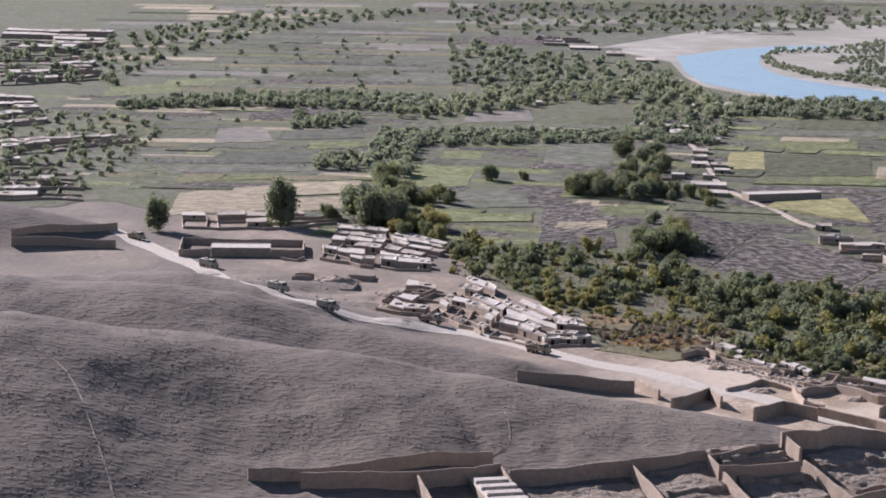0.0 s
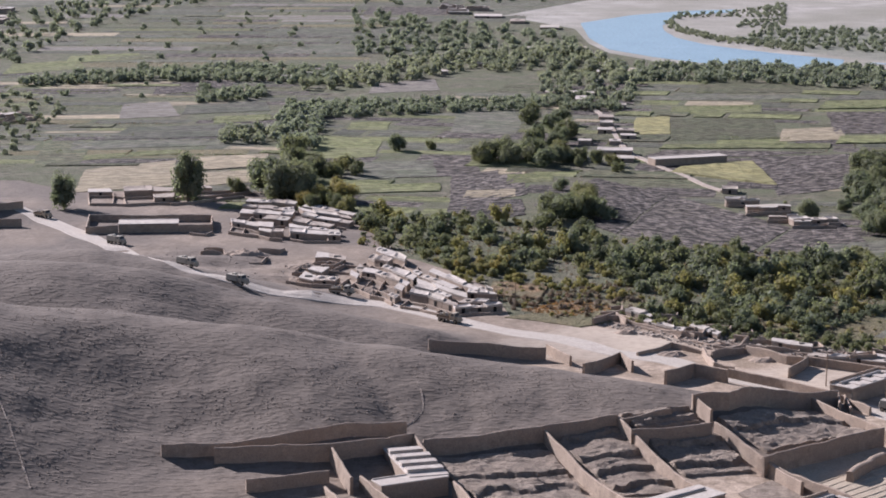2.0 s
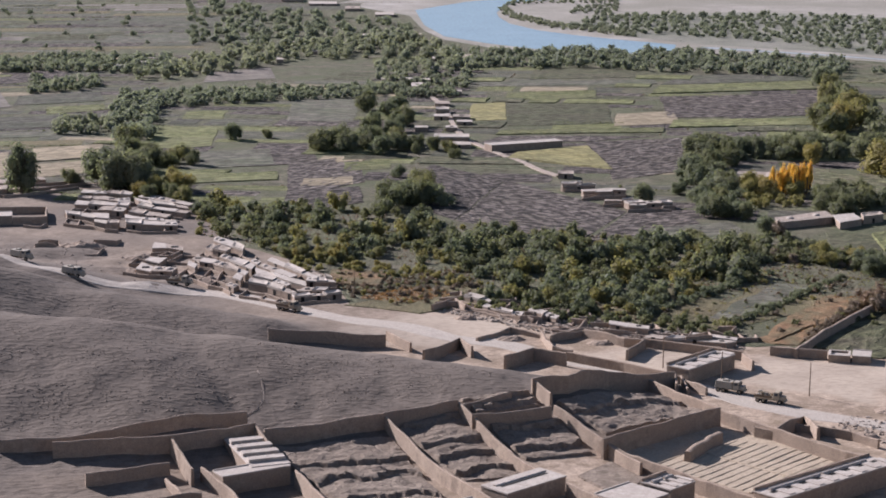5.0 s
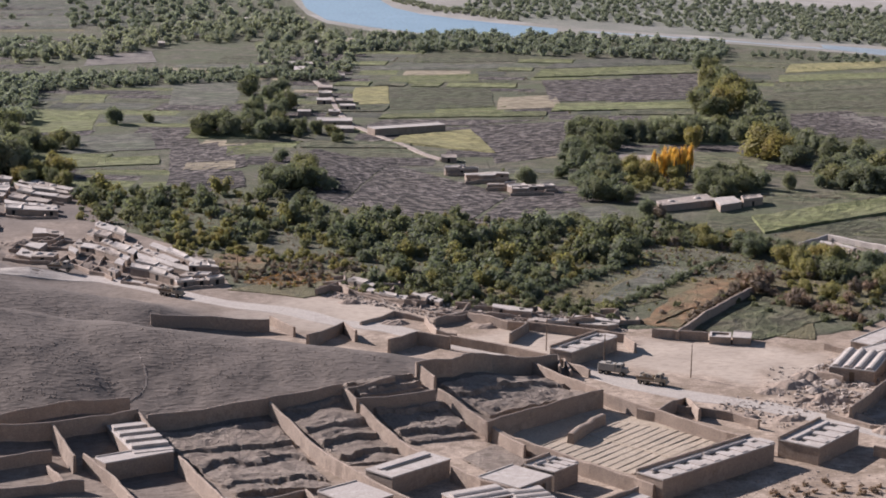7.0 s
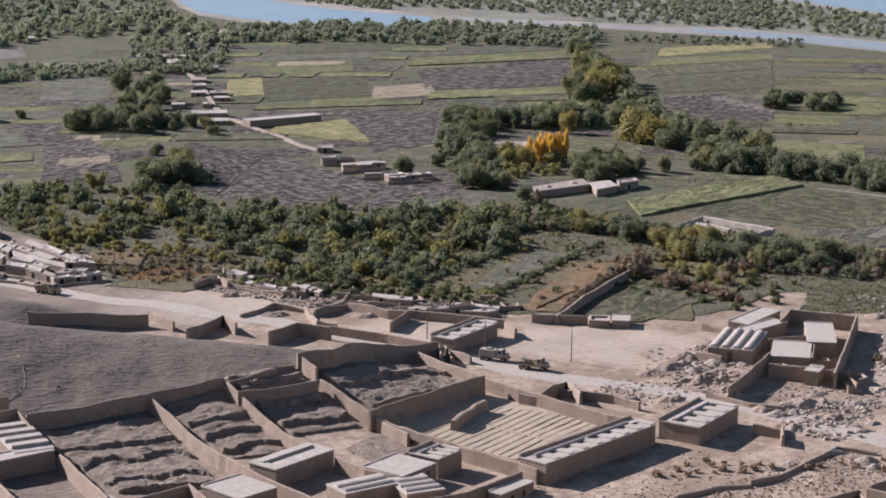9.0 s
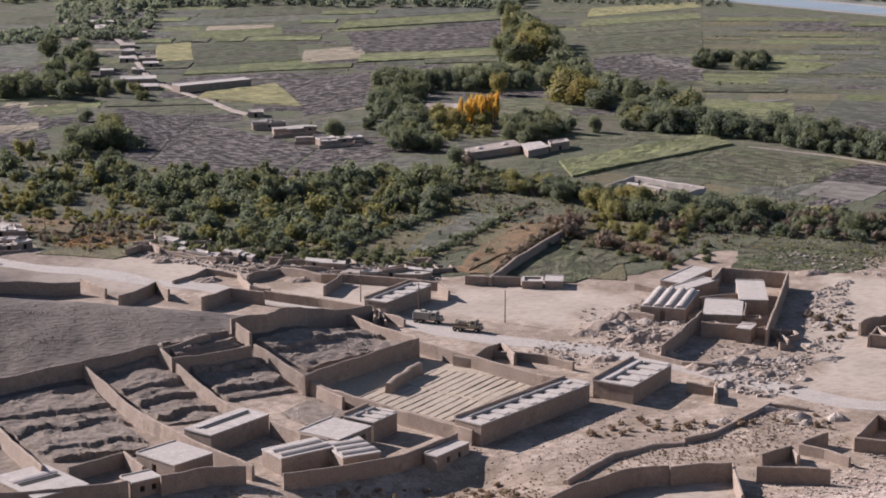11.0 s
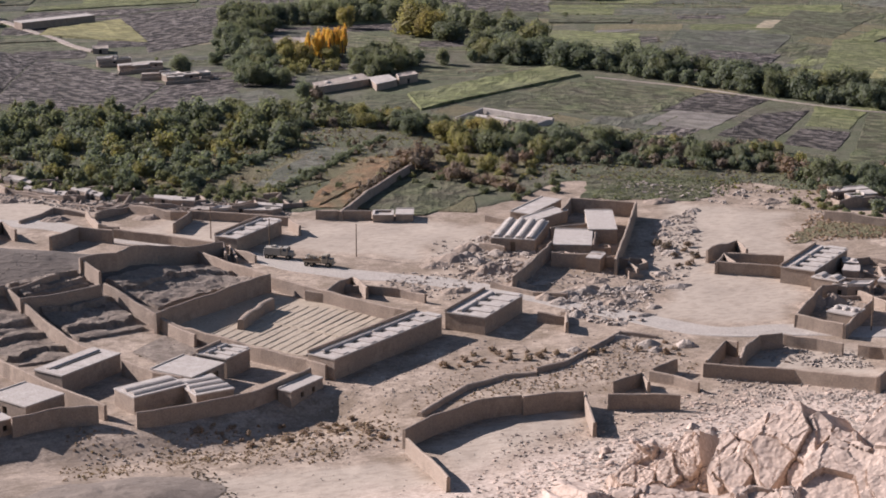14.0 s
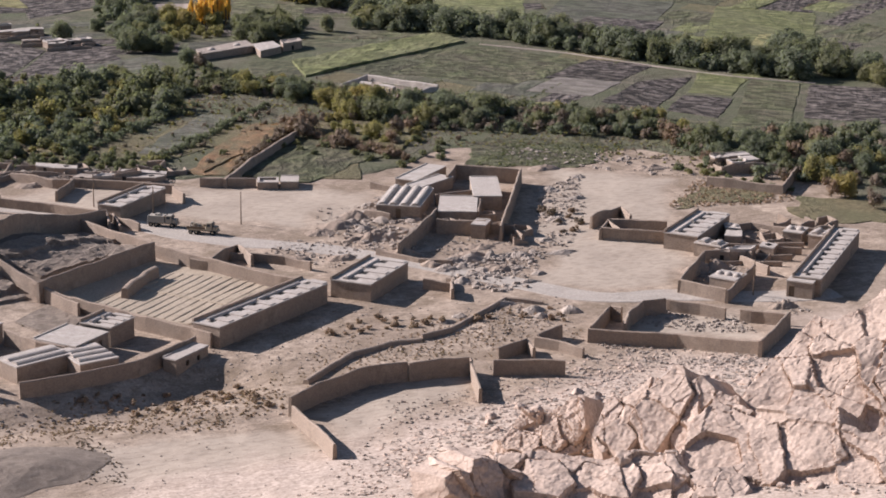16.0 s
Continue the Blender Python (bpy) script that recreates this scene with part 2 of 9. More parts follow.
FIELD_LOOKS = {
    "plough": ("ploughed brown earth with pale clods", earth("ploughed_soil", (0.054, 0.043, 0.035), (0.216, 0.179, 0.152), (0.109, 0.090, 0.072), 0.04, 0.55, 0.9, 1.0, 0.6, 0.95, True, 1.9, 0.4, 0.18, 14.0)),
    "fallow": ("grey-brown fallow earth", earth("fallow_soil", (0.098, 0.088, 0.065), (0.160, 0.143, 0.110), (0.105, 0.106, 0.068), 0.05, 0.3, 1.0, 0.8, 0.4, 0.95, True, 3.0, 0.75, 0.2, 14.0)),
    "meadow": ("weedy green crop mottled with brown", earth("mottled_meadow", (0.092, 0.104, 0.047), (0.196, 0.192, 0.098), (0.150, 0.131, 0.083), 0.09, 0.3, 1.2, 1.0, 0.6, 0.95, True, 2.6, 0.7, 0.14, 14.0)),
    "green": ("dull green low crop", earth("green_crop", (0.079, 0.085, 0.045), (0.154, 0.152, 0.082), (0.122, 0.110, 0.068), 0.05, 0.4, 1.4, 0.9, 0.5, 0.95, True, 2.2, 0.72, 0.2, 14.0)),
    "lush": ("bright green young crop", earth("lush_crop", (0.106, 0.118, 0.044), (0.208, 0.207, 0.085), (0.173, 0.168, 0.081), 0.05, 0.35, 1.4, 0.8, 0.4, 0.95, True, 2.2, 0.78, 0.15, 14.0)),
    "yellow": ("yellow ripe crop", earth("yellow_crop", (0.222, 0.196, 0.083), (0.335, 0.287, 0.126), (0.244, 0.217, 0.100), 0.05, 0.3, 1.6, 0.7, 0.4, 0.95, True, 2.0, 0.8, 0.1, 14.0)),
    "dry": ("dry straw-coloured stubble", earth("dry_stubble", (0.240, 0.194, 0.124), (0.345, 0.281, 0.187), (0.275, 0.221, 0.140), 0.03, 0.25, 1.6, 0.5, 0.3, 0.95, True, 2.6, 0.82, 0.12, 14.0)),
    "pale": ("bare pale trodden earth", earth("pale_field", (0.160, 0.136, 0.110), (0.222, 0.190, 0.155), (0.184, 0.159, 0.125), 0.04, 0.3, 1.6, 0.6, 0.3, 0.95, True, 3.2, 0.82, 0.14, 14.0)),
    "weeds": ("ochre and brown withered weeds", earth("ochre_weeds", (0.131, 0.109, 0.061), (0.270, 0.213, 0.117), (0.165, 0.148, 0.078), 0.07, 0.4, 1.4, 1.0, 0.5, 0.95, True, 0.0, 0.8, 0.1)),
    "rust": ("rust-brown withered weeds", earth("rust_weeds", (0.191, 0.111, 0.057), (0.348, 0.207, 0.109), (0.165, 0.142, 0.078), 0.11, 0.3, 1.4, 0.9, 0.5, 0.95, True, 0.0, 0.8, 0.1)),
}
M_SCRUB = earth("river_scrub", (0.13, 0.13, 0.095), (0.20, 0.195, 0.14), (0.24, 0.225, 0.18), 0.02, 0.1, 0.9, 0.6, 0.4)

# ---- ground ----
# Crest lines of the bare hills: x, y, z in metres.
HILL_NEAR = [(-134, 376.9, 22.2), (-83.1, 383.1, 19.6), (-51.6, 386.6, 16.6), (-23.6, 385.3, 14.6), (2.3, 382, 10), (33.6, 374.5, 8.6), (48.6, 367.8, 7.6), (60.2, 363, 5.6)]
HILL_MID = [(-143, 437.2, 16.7), (-95.2, 439.8, 16.6), (-77, 440.3, 15.1), (-43.9, 437.8, 13.7), (-19.2, 429.6, 9.5), (8.0, 425.0, 5.2), (15.5, 423.0, 2.2)]
HILL_SADDLE = [(-96.4, 482.5, 8), (-77.9, 483.8, 9), (-60.4, 482.2, 9.5), (-46.6, 477.7, 8), (-36.9, 472.6, 6.6)]
HILL_FAR = [(-189.3, 582, 18.3), (-127, 588.4, 8.2), (-96.9, 582, 0.7)]
# ribs and hollows on the hills' flanks: two ends, rise and half width
HILL_RIBS = [((-78, 366), (-64, 318), 2.2, 17.0), ((-38, 360), (-20, 338), -2.6, 13.0), ((8, 372), (-4, 350), 1.2, 10.0), ((-62, 432), (-50, 408), 1.8, 9.0), ((-24, 424), (-16, 404), -1.6, 9.0)]
SPUR_A, SPUR_B, SPUR_RISE = (91.7, 251.6), (169.2, 269.9), 0.2

# The line of a dry wash below the gardens, and its depth.
WASH, WASH_DEPTH = [(7.3, 284.9, 0), (29.4, 285.5, 0), (49.1, 281.6, 0), (68.3, 281.3, 0), (83.9, 286.9, 0)], 2.4


def value_noise(x, y, size, seed):
    """Smooth noise from -1 to 1 on numpy arrays, with lumps of that size in metres."""
    x, y = np.asarray(x, float) / size, np.asarray(y, float) / size
    xi, yi = np.floor(x), np.floor(y)
    fx, fy = x - xi, y - yi
    fx, fy = fx * fx * (3 - 2 * fx), fy * fy * (3 - 2 * fy)

    def corner(a, b):
        s = np.sin(a * 127.1 + b * 311.7 + seed * 74.7) * 43758.5453
        return 2 * (s - np.floor(s)) - 1

    low = corner(xi, yi) * (1 - fx) + corner(xi + 1, yi) * fx
    high = corner(xi, yi + 1) * (1 - fx) + corner(xi + 1, yi + 1) * fx
    return low * (1 - fy) + high * fy


def smooth_max(a, b, k):
    h = np.clip(0.5 + 0.5 * (b - a) / k, 0, 1)
    return a * (1 - h) + b * h + k * h * (1 - h)


def ridge(x, y, crest, fall, round_top):
    """The height of a hill whose crest is a line; the flank beyond it, away from the hilltop, is the steeper one."""
    best = np.full(np.shape(x), -50.0)
    for (ax, ay, az), (bx, by, bz) in zip(crest, crest[1:]):
        dx, dy = bx - ax, by - ay
        s = np.clip(((x - ax) * dx + (y - ay) * dy) / (dx * dx + dy * dy), 0, 1)
        cx, cy = ax + s * dx, ay + s * dy
        d = np.hypot(x - cx, y - cy)
        beyond = np.clip((np.hypot(x, y) - np.hypot(cx, cy)) / (d + 2.0), 0, 1)
        best = np.maximum(best, az + s * (bz - az) - fall * (1 + 0.7 * beyond) * (np.sqrt(d * d + round_top**2) - round_top))
    return best


def terrain(x, y):
    """The height of the ground, without the fine relief."""
    x, y = np.asarray(x, float), np.asarray(y, float)
    r = np.hypot(x, y)
    z = -WASH_DEPTH * np.exp(-((np.maximum(0, -ridge(x, y, WASH, 1.0, 0.01)) / 8.5) ** 2))
    for crest, fall, top, blend in ((HILL_NEAR, 0.29, 10, 4), (HILL_MID, 0.3, 8, 3), (HILL_SADDLE, 0.27, 7, 3), (HILL_FAR, 0.3, 8, 2)):
        z = smooth_max(z, ridge(x, y, crest, fall, top), blend)
    for (ax, ay), (bx, by), rise, wide in HILL_RIBS:
        s = np.clip(((x - ax) * (bx - ax) + (y - ay) * (by - ay)) / ((bx - ax) ** 2 + (by - ay) ** 2), 0, 1)
        z = z + rise * np.exp(-((x - ax - s * (bx - ax)) ** 2 + (y - ay - s * (by - ay)) ** 2) / (2 * wide * wide)) * np.clip((z - 1.0) / 6, 0, 1)
    (ax, ay), (bx, by) = SPUR_A, SPUR_B
    along = math.hypot(bx - ax, by - ay)
    off = ((x - ax) * (by - ay) - (y - ay) * (bx - ax)) / along
    z = smooth_max(z, SPUR_RISE * np.minimum(off, 140), 2.5)
    z = smooth_max(z, 102.5 - 0.5 * r, 6)
    return z


def relief(x, y):
    """Fine bumps of the bare ground, fading out on the fields."""
    bare = np.clip((terrain(x, y) - 0.3) / 2, 0, 1)
    flat = 0.3 * np.clip((470 - np.hypot(x, y)) / 50, 0, 1) + 0.35 * np.clip((295 - np.hypot(x, y)) / 20, 0, 1)
    r = np.hypot(x, y)
    waste = np.clip((545 - r) / 15, 0, 1) * np.clip((r - 455) / 15, 0, 1) * np.clip((x + 95) / 15, 0, 1) * np.clip((500 - 1.3 * x - y) / 12, 0, 1) * np.clip((2 - x) / 10, 0, 1) * (1 - bare)
    hummocks = 1.7 * np.clip(value_noise(x * 0.4, y, 8, 61), -0.2, 1) + 0.5 * value_noise(x * 0.6, y, 2.8, 62)
    return waste * hummocks + (0.35 * value_noise(x, y, 9, 1) + 0.18 * value_noise(x, y, 3.5, 2)) * (flat + (1 - flat) * bare) + 0.5 * bare * value_noise(x, y, 28, 3)


def ground_at(x, y):
    return float(terrain(x, y) + relief(x, y))


# ground that is trodden and blown bare: dusty yards, the drill ground, the sandy slope by the road
SWEPT = [
    [(63.5, 247.2), (89.8, 249.7), (90.1, 261.2), (56.0, 266.3)],
    [(162.4, 339.6), (184.8, 324.7), (210.2, 370.4), (192.7, 388.3)],
    [(130.2, 365.6), (135.7, 352.7), (149.1, 384.3), (139.7, 385.5)],
    [(151.8, 312.6), (172.6, 301.7), (187.8, 326.8), (170.6, 337.0)],
    [(93.3, 266.6), (94.3, 251.9), (118.0, 265.2), (122.0, 276.3)],
    [(101.5, 383.2), (126.1, 363.5), (144.6, 386.8), (115.1, 399.0)],
    [(23.4, 421.8), (58.5, 411.0), (74.1, 434.1), (48.2, 445.3)],
    [(152.9, 283.2), (171.5, 272.0), (175.4, 285.6), (163.1, 292.4)],
    [(75.6, 401.7), (94.2, 386.1), (109.3, 399.9), (94.7, 413.6)],
]


def cover(x, y, outline, soft):
    """1 inside an outline of the plan, 0 outside, with a soft, ragged edge."""
    hit, near = np.zeros(x.shape, bool), np.full(x.shape, 1e9)
    for (ax, ay), (bx, by) in zip(outline, outline[1:] + outline[:1]):
        if ay != by:
            hit ^= ((ay > y) != (by > y)) & (x < (bx - ax) * (y - ay) / (by - ay) + ax)
        s = np.clip(((x - ax) * (bx - ax) + (y - ay) * (by - ay)) / ((bx - ax) ** 2 + (by - ay) ** 2), 0, 1)
        near = np.minimum(near, np.hypot(x - ax - s * (bx - ax), y - ay - s * (by - ay)))
    d = np.where(hit, near, -near) + 1.6 * value_noise(x, y, 5, 81) + 0.8 * value_noise(x, y, 1.9, 82)
    return np.clip(0.5 + d / (2 * soft), 0, 1)


def ground_sheet():
    """The one sheet of ground: rings round the hilltop, close where the view falls, out to the horizon."""
    radii = np.concatenate([np.linspace(0.5, 170, 60), np.arange(171.5, 470, 1.1), np.geomspace(471, 900, 130), np.geomspace(910, 4600, 50)])
    turns = np.radians(np.concatenate([np.arange(-42, 22, 0.16), np.arange(22, 318, 8.0)]))
    rr, tt = np.meshgrid(radii, turns)
    x, y = -rr * np.sin(tt), rr * np.cos(tt)
    z = terrain(x, y) + relief(x, y)
    n, m = rr.shape
    a = np.arange(n)[:, None] * m + np.arange(m - 1)[None]
    b = ((np.arange(n) + 1) % n)[:, None] * m + np.arange(m - 1)[None]
    quads = np.stack([a, a + 1, b + 1, b], -1).reshape(-1, 4)
    me = bpy.data.meshes.new("ground")
    cap = (np.arange(n) * m).tolist()
    me.from_pydata(np.stack([x, y, z], -1).reshape(-1, 3).tolist(), [], quads.tolist() + [cap])
    me.polygons.foreach_set("use_smooth", np.ones(len(quads) + 1, bool))
    me.materials.append(M_GROUND)
    hills = np.maximum(np.maximum(ridge(x, y, HILL_NEAR, 0.29, 10), ridge(x, y, HILL_MID, 0.3, 8)), np.maximum(ridge(x, y, HILL_SADDLE, 0.27, 7), ridge(x, y, HILL_FAR, 0.3, 8)))
    kind = me.attributes.new("trodden", "FLOAT", "POINT")
    soil = np.clip(0.75 - (hills + 0.9 * value_noise(x, y, 7, 40) + 0.5 * value_noise(x, y, 2.5, 41)) / 2.2, 0, 1)
    soil = soil * (1 - 0.82 * np.clip((60 - x) / 55, 0, 1) * (1 + 0.45 * value_noise(x, y, 14, 44)))
    kind.data.foreach_set("value", soil.ravel().astype(np.float32))
    swept = me.attributes.new("swept", "FLOAT", "POINT")
    swept.data.foreach_set("value", np.maximum.reduce([cover(x, y, outline, 1.6) for outline in SWEPT]).ravel().astype(np.float32))
    (ax, ay), (bx, by) = SPUR_A, SPUR_B
    spur = SPUR_RISE * ((x - ax) * (by - ay) - (y - ay) * (bx - ax)) / math.hypot(bx - ax, by - ay)
    loose = me.attributes.new("scree", "FLOAT", "POINT")
    loose.data.foreach_set("value", np.clip((spur + 1.6 + value_noise(x, y, 9, 42) + 0.6 * value_noise(x, y, 3, 43)) / 2.5, 0, np.clip((rr - 178) / 14, 0, 1)).ravel().astype(np.float32))
    return tagged(new("ground", me), "bare stony hills and dusty valley floor", "ground", "", "structure")


def flat_patch(name, outline, material, label, z):
    """A flat piece of the valley floor with that outline."""
    bm = bmesh.new()
    face = bm.faces.new([bm.verts.new((x, y, z)) for x, y in outline])
    bmesh.ops.triangulate(bm, faces=[face])
    me = bpy.data.meshes.new(name)
    bm.normal_update()
    if sum(f.normal.z for f in bm.faces) < 0:
        bmesh.ops.reverse_faces(bm, faces=bm.faces)
    bm.to_mesh(me)
    bm.free()
    me.materials.append(material)
    return tagged(new(name, me), label, "", "", "structure")


def farmland_sheet(edge, lift, material, label):
    """The valley's farmland: from its near edge, a line from left to right, out to the horizon."""
    turns = [math.atan2(x, y) for x, y in edge]
    az = np.arange(turns[0], turns[-1], radians(0.3))
    start = np.interp(az, turns, [math.hypot(x, y) for x, y in edge])
    start = start + 2.5 * value_noise(az * 300, az * 0, 4, 50) + 1.2 * value_noise(az * 300, az * 0, 1.3, 51)
    out = np.concatenate([[0, 0.6], np.arange(4, 120, 4), np.geomspace(125, 4000, 40)])
    r = start[:, None] + out[None]
    x, y = r * np.sin(az)[:, None], r * np.cos(az)[:, None]
    z = terrain(x, y) + relief(x, y) + lift
    z[:, 0] -= 0.4
    n, m = r.shape
    a = np.arange(n - 1)[:, None] * m + np.arange(m - 1)[None]
    quads = np.stack([a, a + m, a + m + 1, a + 1], -1).reshape(-1, 4)
    me = bpy.data.meshes.new("farmland")
    me.from_pydata(np.stack([x, y, z], -1).reshape(-1, 3).tolist(), [], quads.tolist())
    me.polygons.foreach_set("use_smooth", np.ones(len(quads), bool))
    me.materials.append(material)
    return tagged(new("farmland", me), label, "", "", "structure")


ground_sheet()


def ribbon(name, left, right, material, label, z):
    """A flat band of water between two banks."""
    verts = [(x, y, z) for pair in zip(left, right) for x, y in pair]
    quads = [(2 * i, 2 * i + 1, 2 * i + 3, 2 * i + 2) for i in range(len(left) - 1)]
    me = bpy.data.meshes.new(name)
    me.from_pydata(verts, [], quads)
    me.materials.append(material)
    return tagged(new(name, me), label, "", "", "structure")

# ---- makers ----


def mesh_of(name, bm, material, smooth=False):
    me = bpy.data.meshes.new(name)
    bmesh.ops.recalc_face_normals(bm, faces=bm.faces)
    bm.to_mesh(me)
    bm.free()
    me.materials.append(material)
    if smooth:
        me.polygons.foreach_set("use_smooth", [True] * len(me.polygons))
    return me


def part(name, bm, material, parent, label="", smooth=False):
    """One mesh object under a thing or under a part."""
    ob = new(name, mesh_of(name, bm, material, smooth))
    ob.parent = parent
    return tagged(ob, label) if label else ob


def empty(name, m, label, category, group="", kind=""):
    ob = new(name)
    ob.empty_display_size = 0.5
    ob.matrix_basis = m
    return tagged(ob, label, category, group, kind)


def add_box(bm, x0, y0, z0, x1, y1, z1, taper=0.0):
    t = taper
    vs = [bm.verts.new(p) for p in ((x0, y0, z0), (x1, y0, z0), (x1, y1, z0), (x0, y1, z0), (x0 + t, y0 + t, z1), (x1 - t, y0 + t, z1), (x1 - t, y1 - t, z1), (x0 + t, y1 - t, z1))]
    for f in ((3, 2, 1, 0), (4, 5, 6, 7), (0, 1, 5, 4), (1, 2, 6, 5), (2, 3, 7, 6), (3, 0, 4, 7)):
        bm.faces.new([vs[i] for i in f])
    return vs


def box(x0, y0, z0, x1, y1, z1, taper=0.0, bevel=0.0):
    bm = bmesh.new()
    add_box(bm, x0, y0, z0, x1, y1, z1, taper)
    if bevel:
        bmesh.ops.bevel(bm, geom=bm.edges[:], offset=bevel, segments=1, affect="EDGES")
    return bm


def wall_panel(length, height, thick, openings, base=-0.8):
    """An upright mud wall along x from 0 to length, its outer face at y = 0, with openings (start, sill, width, head) that go through it."""
    xs = sorted({0.0, length} | {a for a, *_ in openings} | {a + w for a, _, w, _ in openings})
    zs = sorted({base, height} | {low for _, low, _, _ in openings if low > 0} | {high for *_, high in openings} | ({0.0} if any(low <= 0 for _, low, _, _ in openings) else set()))

    def solid(i, k):
        if not (0 <= i < len(xs) - 1 and 0 <= k < len(zs) - 1):
            return False
        x, z = 0.5 * (xs[i] + xs[i + 1]), 0.5 * (zs[k] + zs[k + 1])
        return not any(a < x < a + w and low < z < high for a, low, w, high in openings)

    bm = bmesh.new()
    grid = {(i, k, d): bm.verts.new((xs[i], y, zs[k])) for i in range(len(xs)) for k in range(len(zs)) for d, y in ((0, 0.0), (1, thick))}
    for i in range(len(xs) - 1):
        for k in range(len(zs) - 1):
            if not solid(i, k):
                continue
            for d in (0, 1):
                bm.faces.new([grid[p] for p in ((i, k, d), (i + 1, k, d), (i + 1, k + 1, d), (i, k + 1, d))])
            for near, a, b in (((i - 1, k), (i, k), (i, k + 1)), ((i + 1, k), (i + 1, k), (i + 1, k + 1)), ((i, k - 1), (i, k), (i + 1, k)), ((i, k + 1), (i, k + 1), (i + 1, k + 1))):
                if not solid(*near):
                    bm.faces.new([grid[p] for p in ((*a, 0), (*b, 0), (*b, 1), (*a, 1))])
    bmesh.ops.delete(bm, geom=[v for v in bm.verts if not v.link_faces], context="VERTS")
    return bm


def vault(bm, x0, x1, y0, y1, z, rise, along="y", steps=6):
    """A barrel vault over a rectangle, its axis along y or x."""
    rings = []
    for i in range(steps + 1):
        a = math.pi * i / steps
        c, s = 0.5 - 0.5 * math.cos(a), math.sin(a) * rise
        if along == "y":
            rings.append([bm.verts.new((x0 + c * (x1 - x0), y, z + s)) for y in (y0, y1)])
        else:
            rings.append([bm.verts.new((x, y0 + c * (y1 - y0), z + s)) for x in (x0, x1)])
    for (a, b), (c, d) in zip(rings, rings[1:]):
        bm.faces.new((a, b, d, c))
    for side in (0, 1):
        bm.faces.new([ring[side] for ring in rings])


def dome(bm, x, y, z, radius, rise, rows=4, around=10):
    top = bm.verts.new((x, y, z + rise))
    rings = []
    for k in range(rows):
        a = 0.5 * math.pi * k / rows
        rings.append([bm.verts.new((x + radius * math.cos(a) * math.cos(2 * math.pi * i / around), y + radius * math.cos(a) * math.sin(2 * math.pi * i / around), z + rise * math.sin(a))) for i in range(around)])
    for low, high in zip(rings, rings[1:]):
        for i in range(around):
            j = (i + 1) % around
            bm.faces.new((low[i], low[j], high[j], high[i]))
    for i in range(around):
        bm.faces.new((rings[-1][i], rings[-1][(i + 1) % around], top))


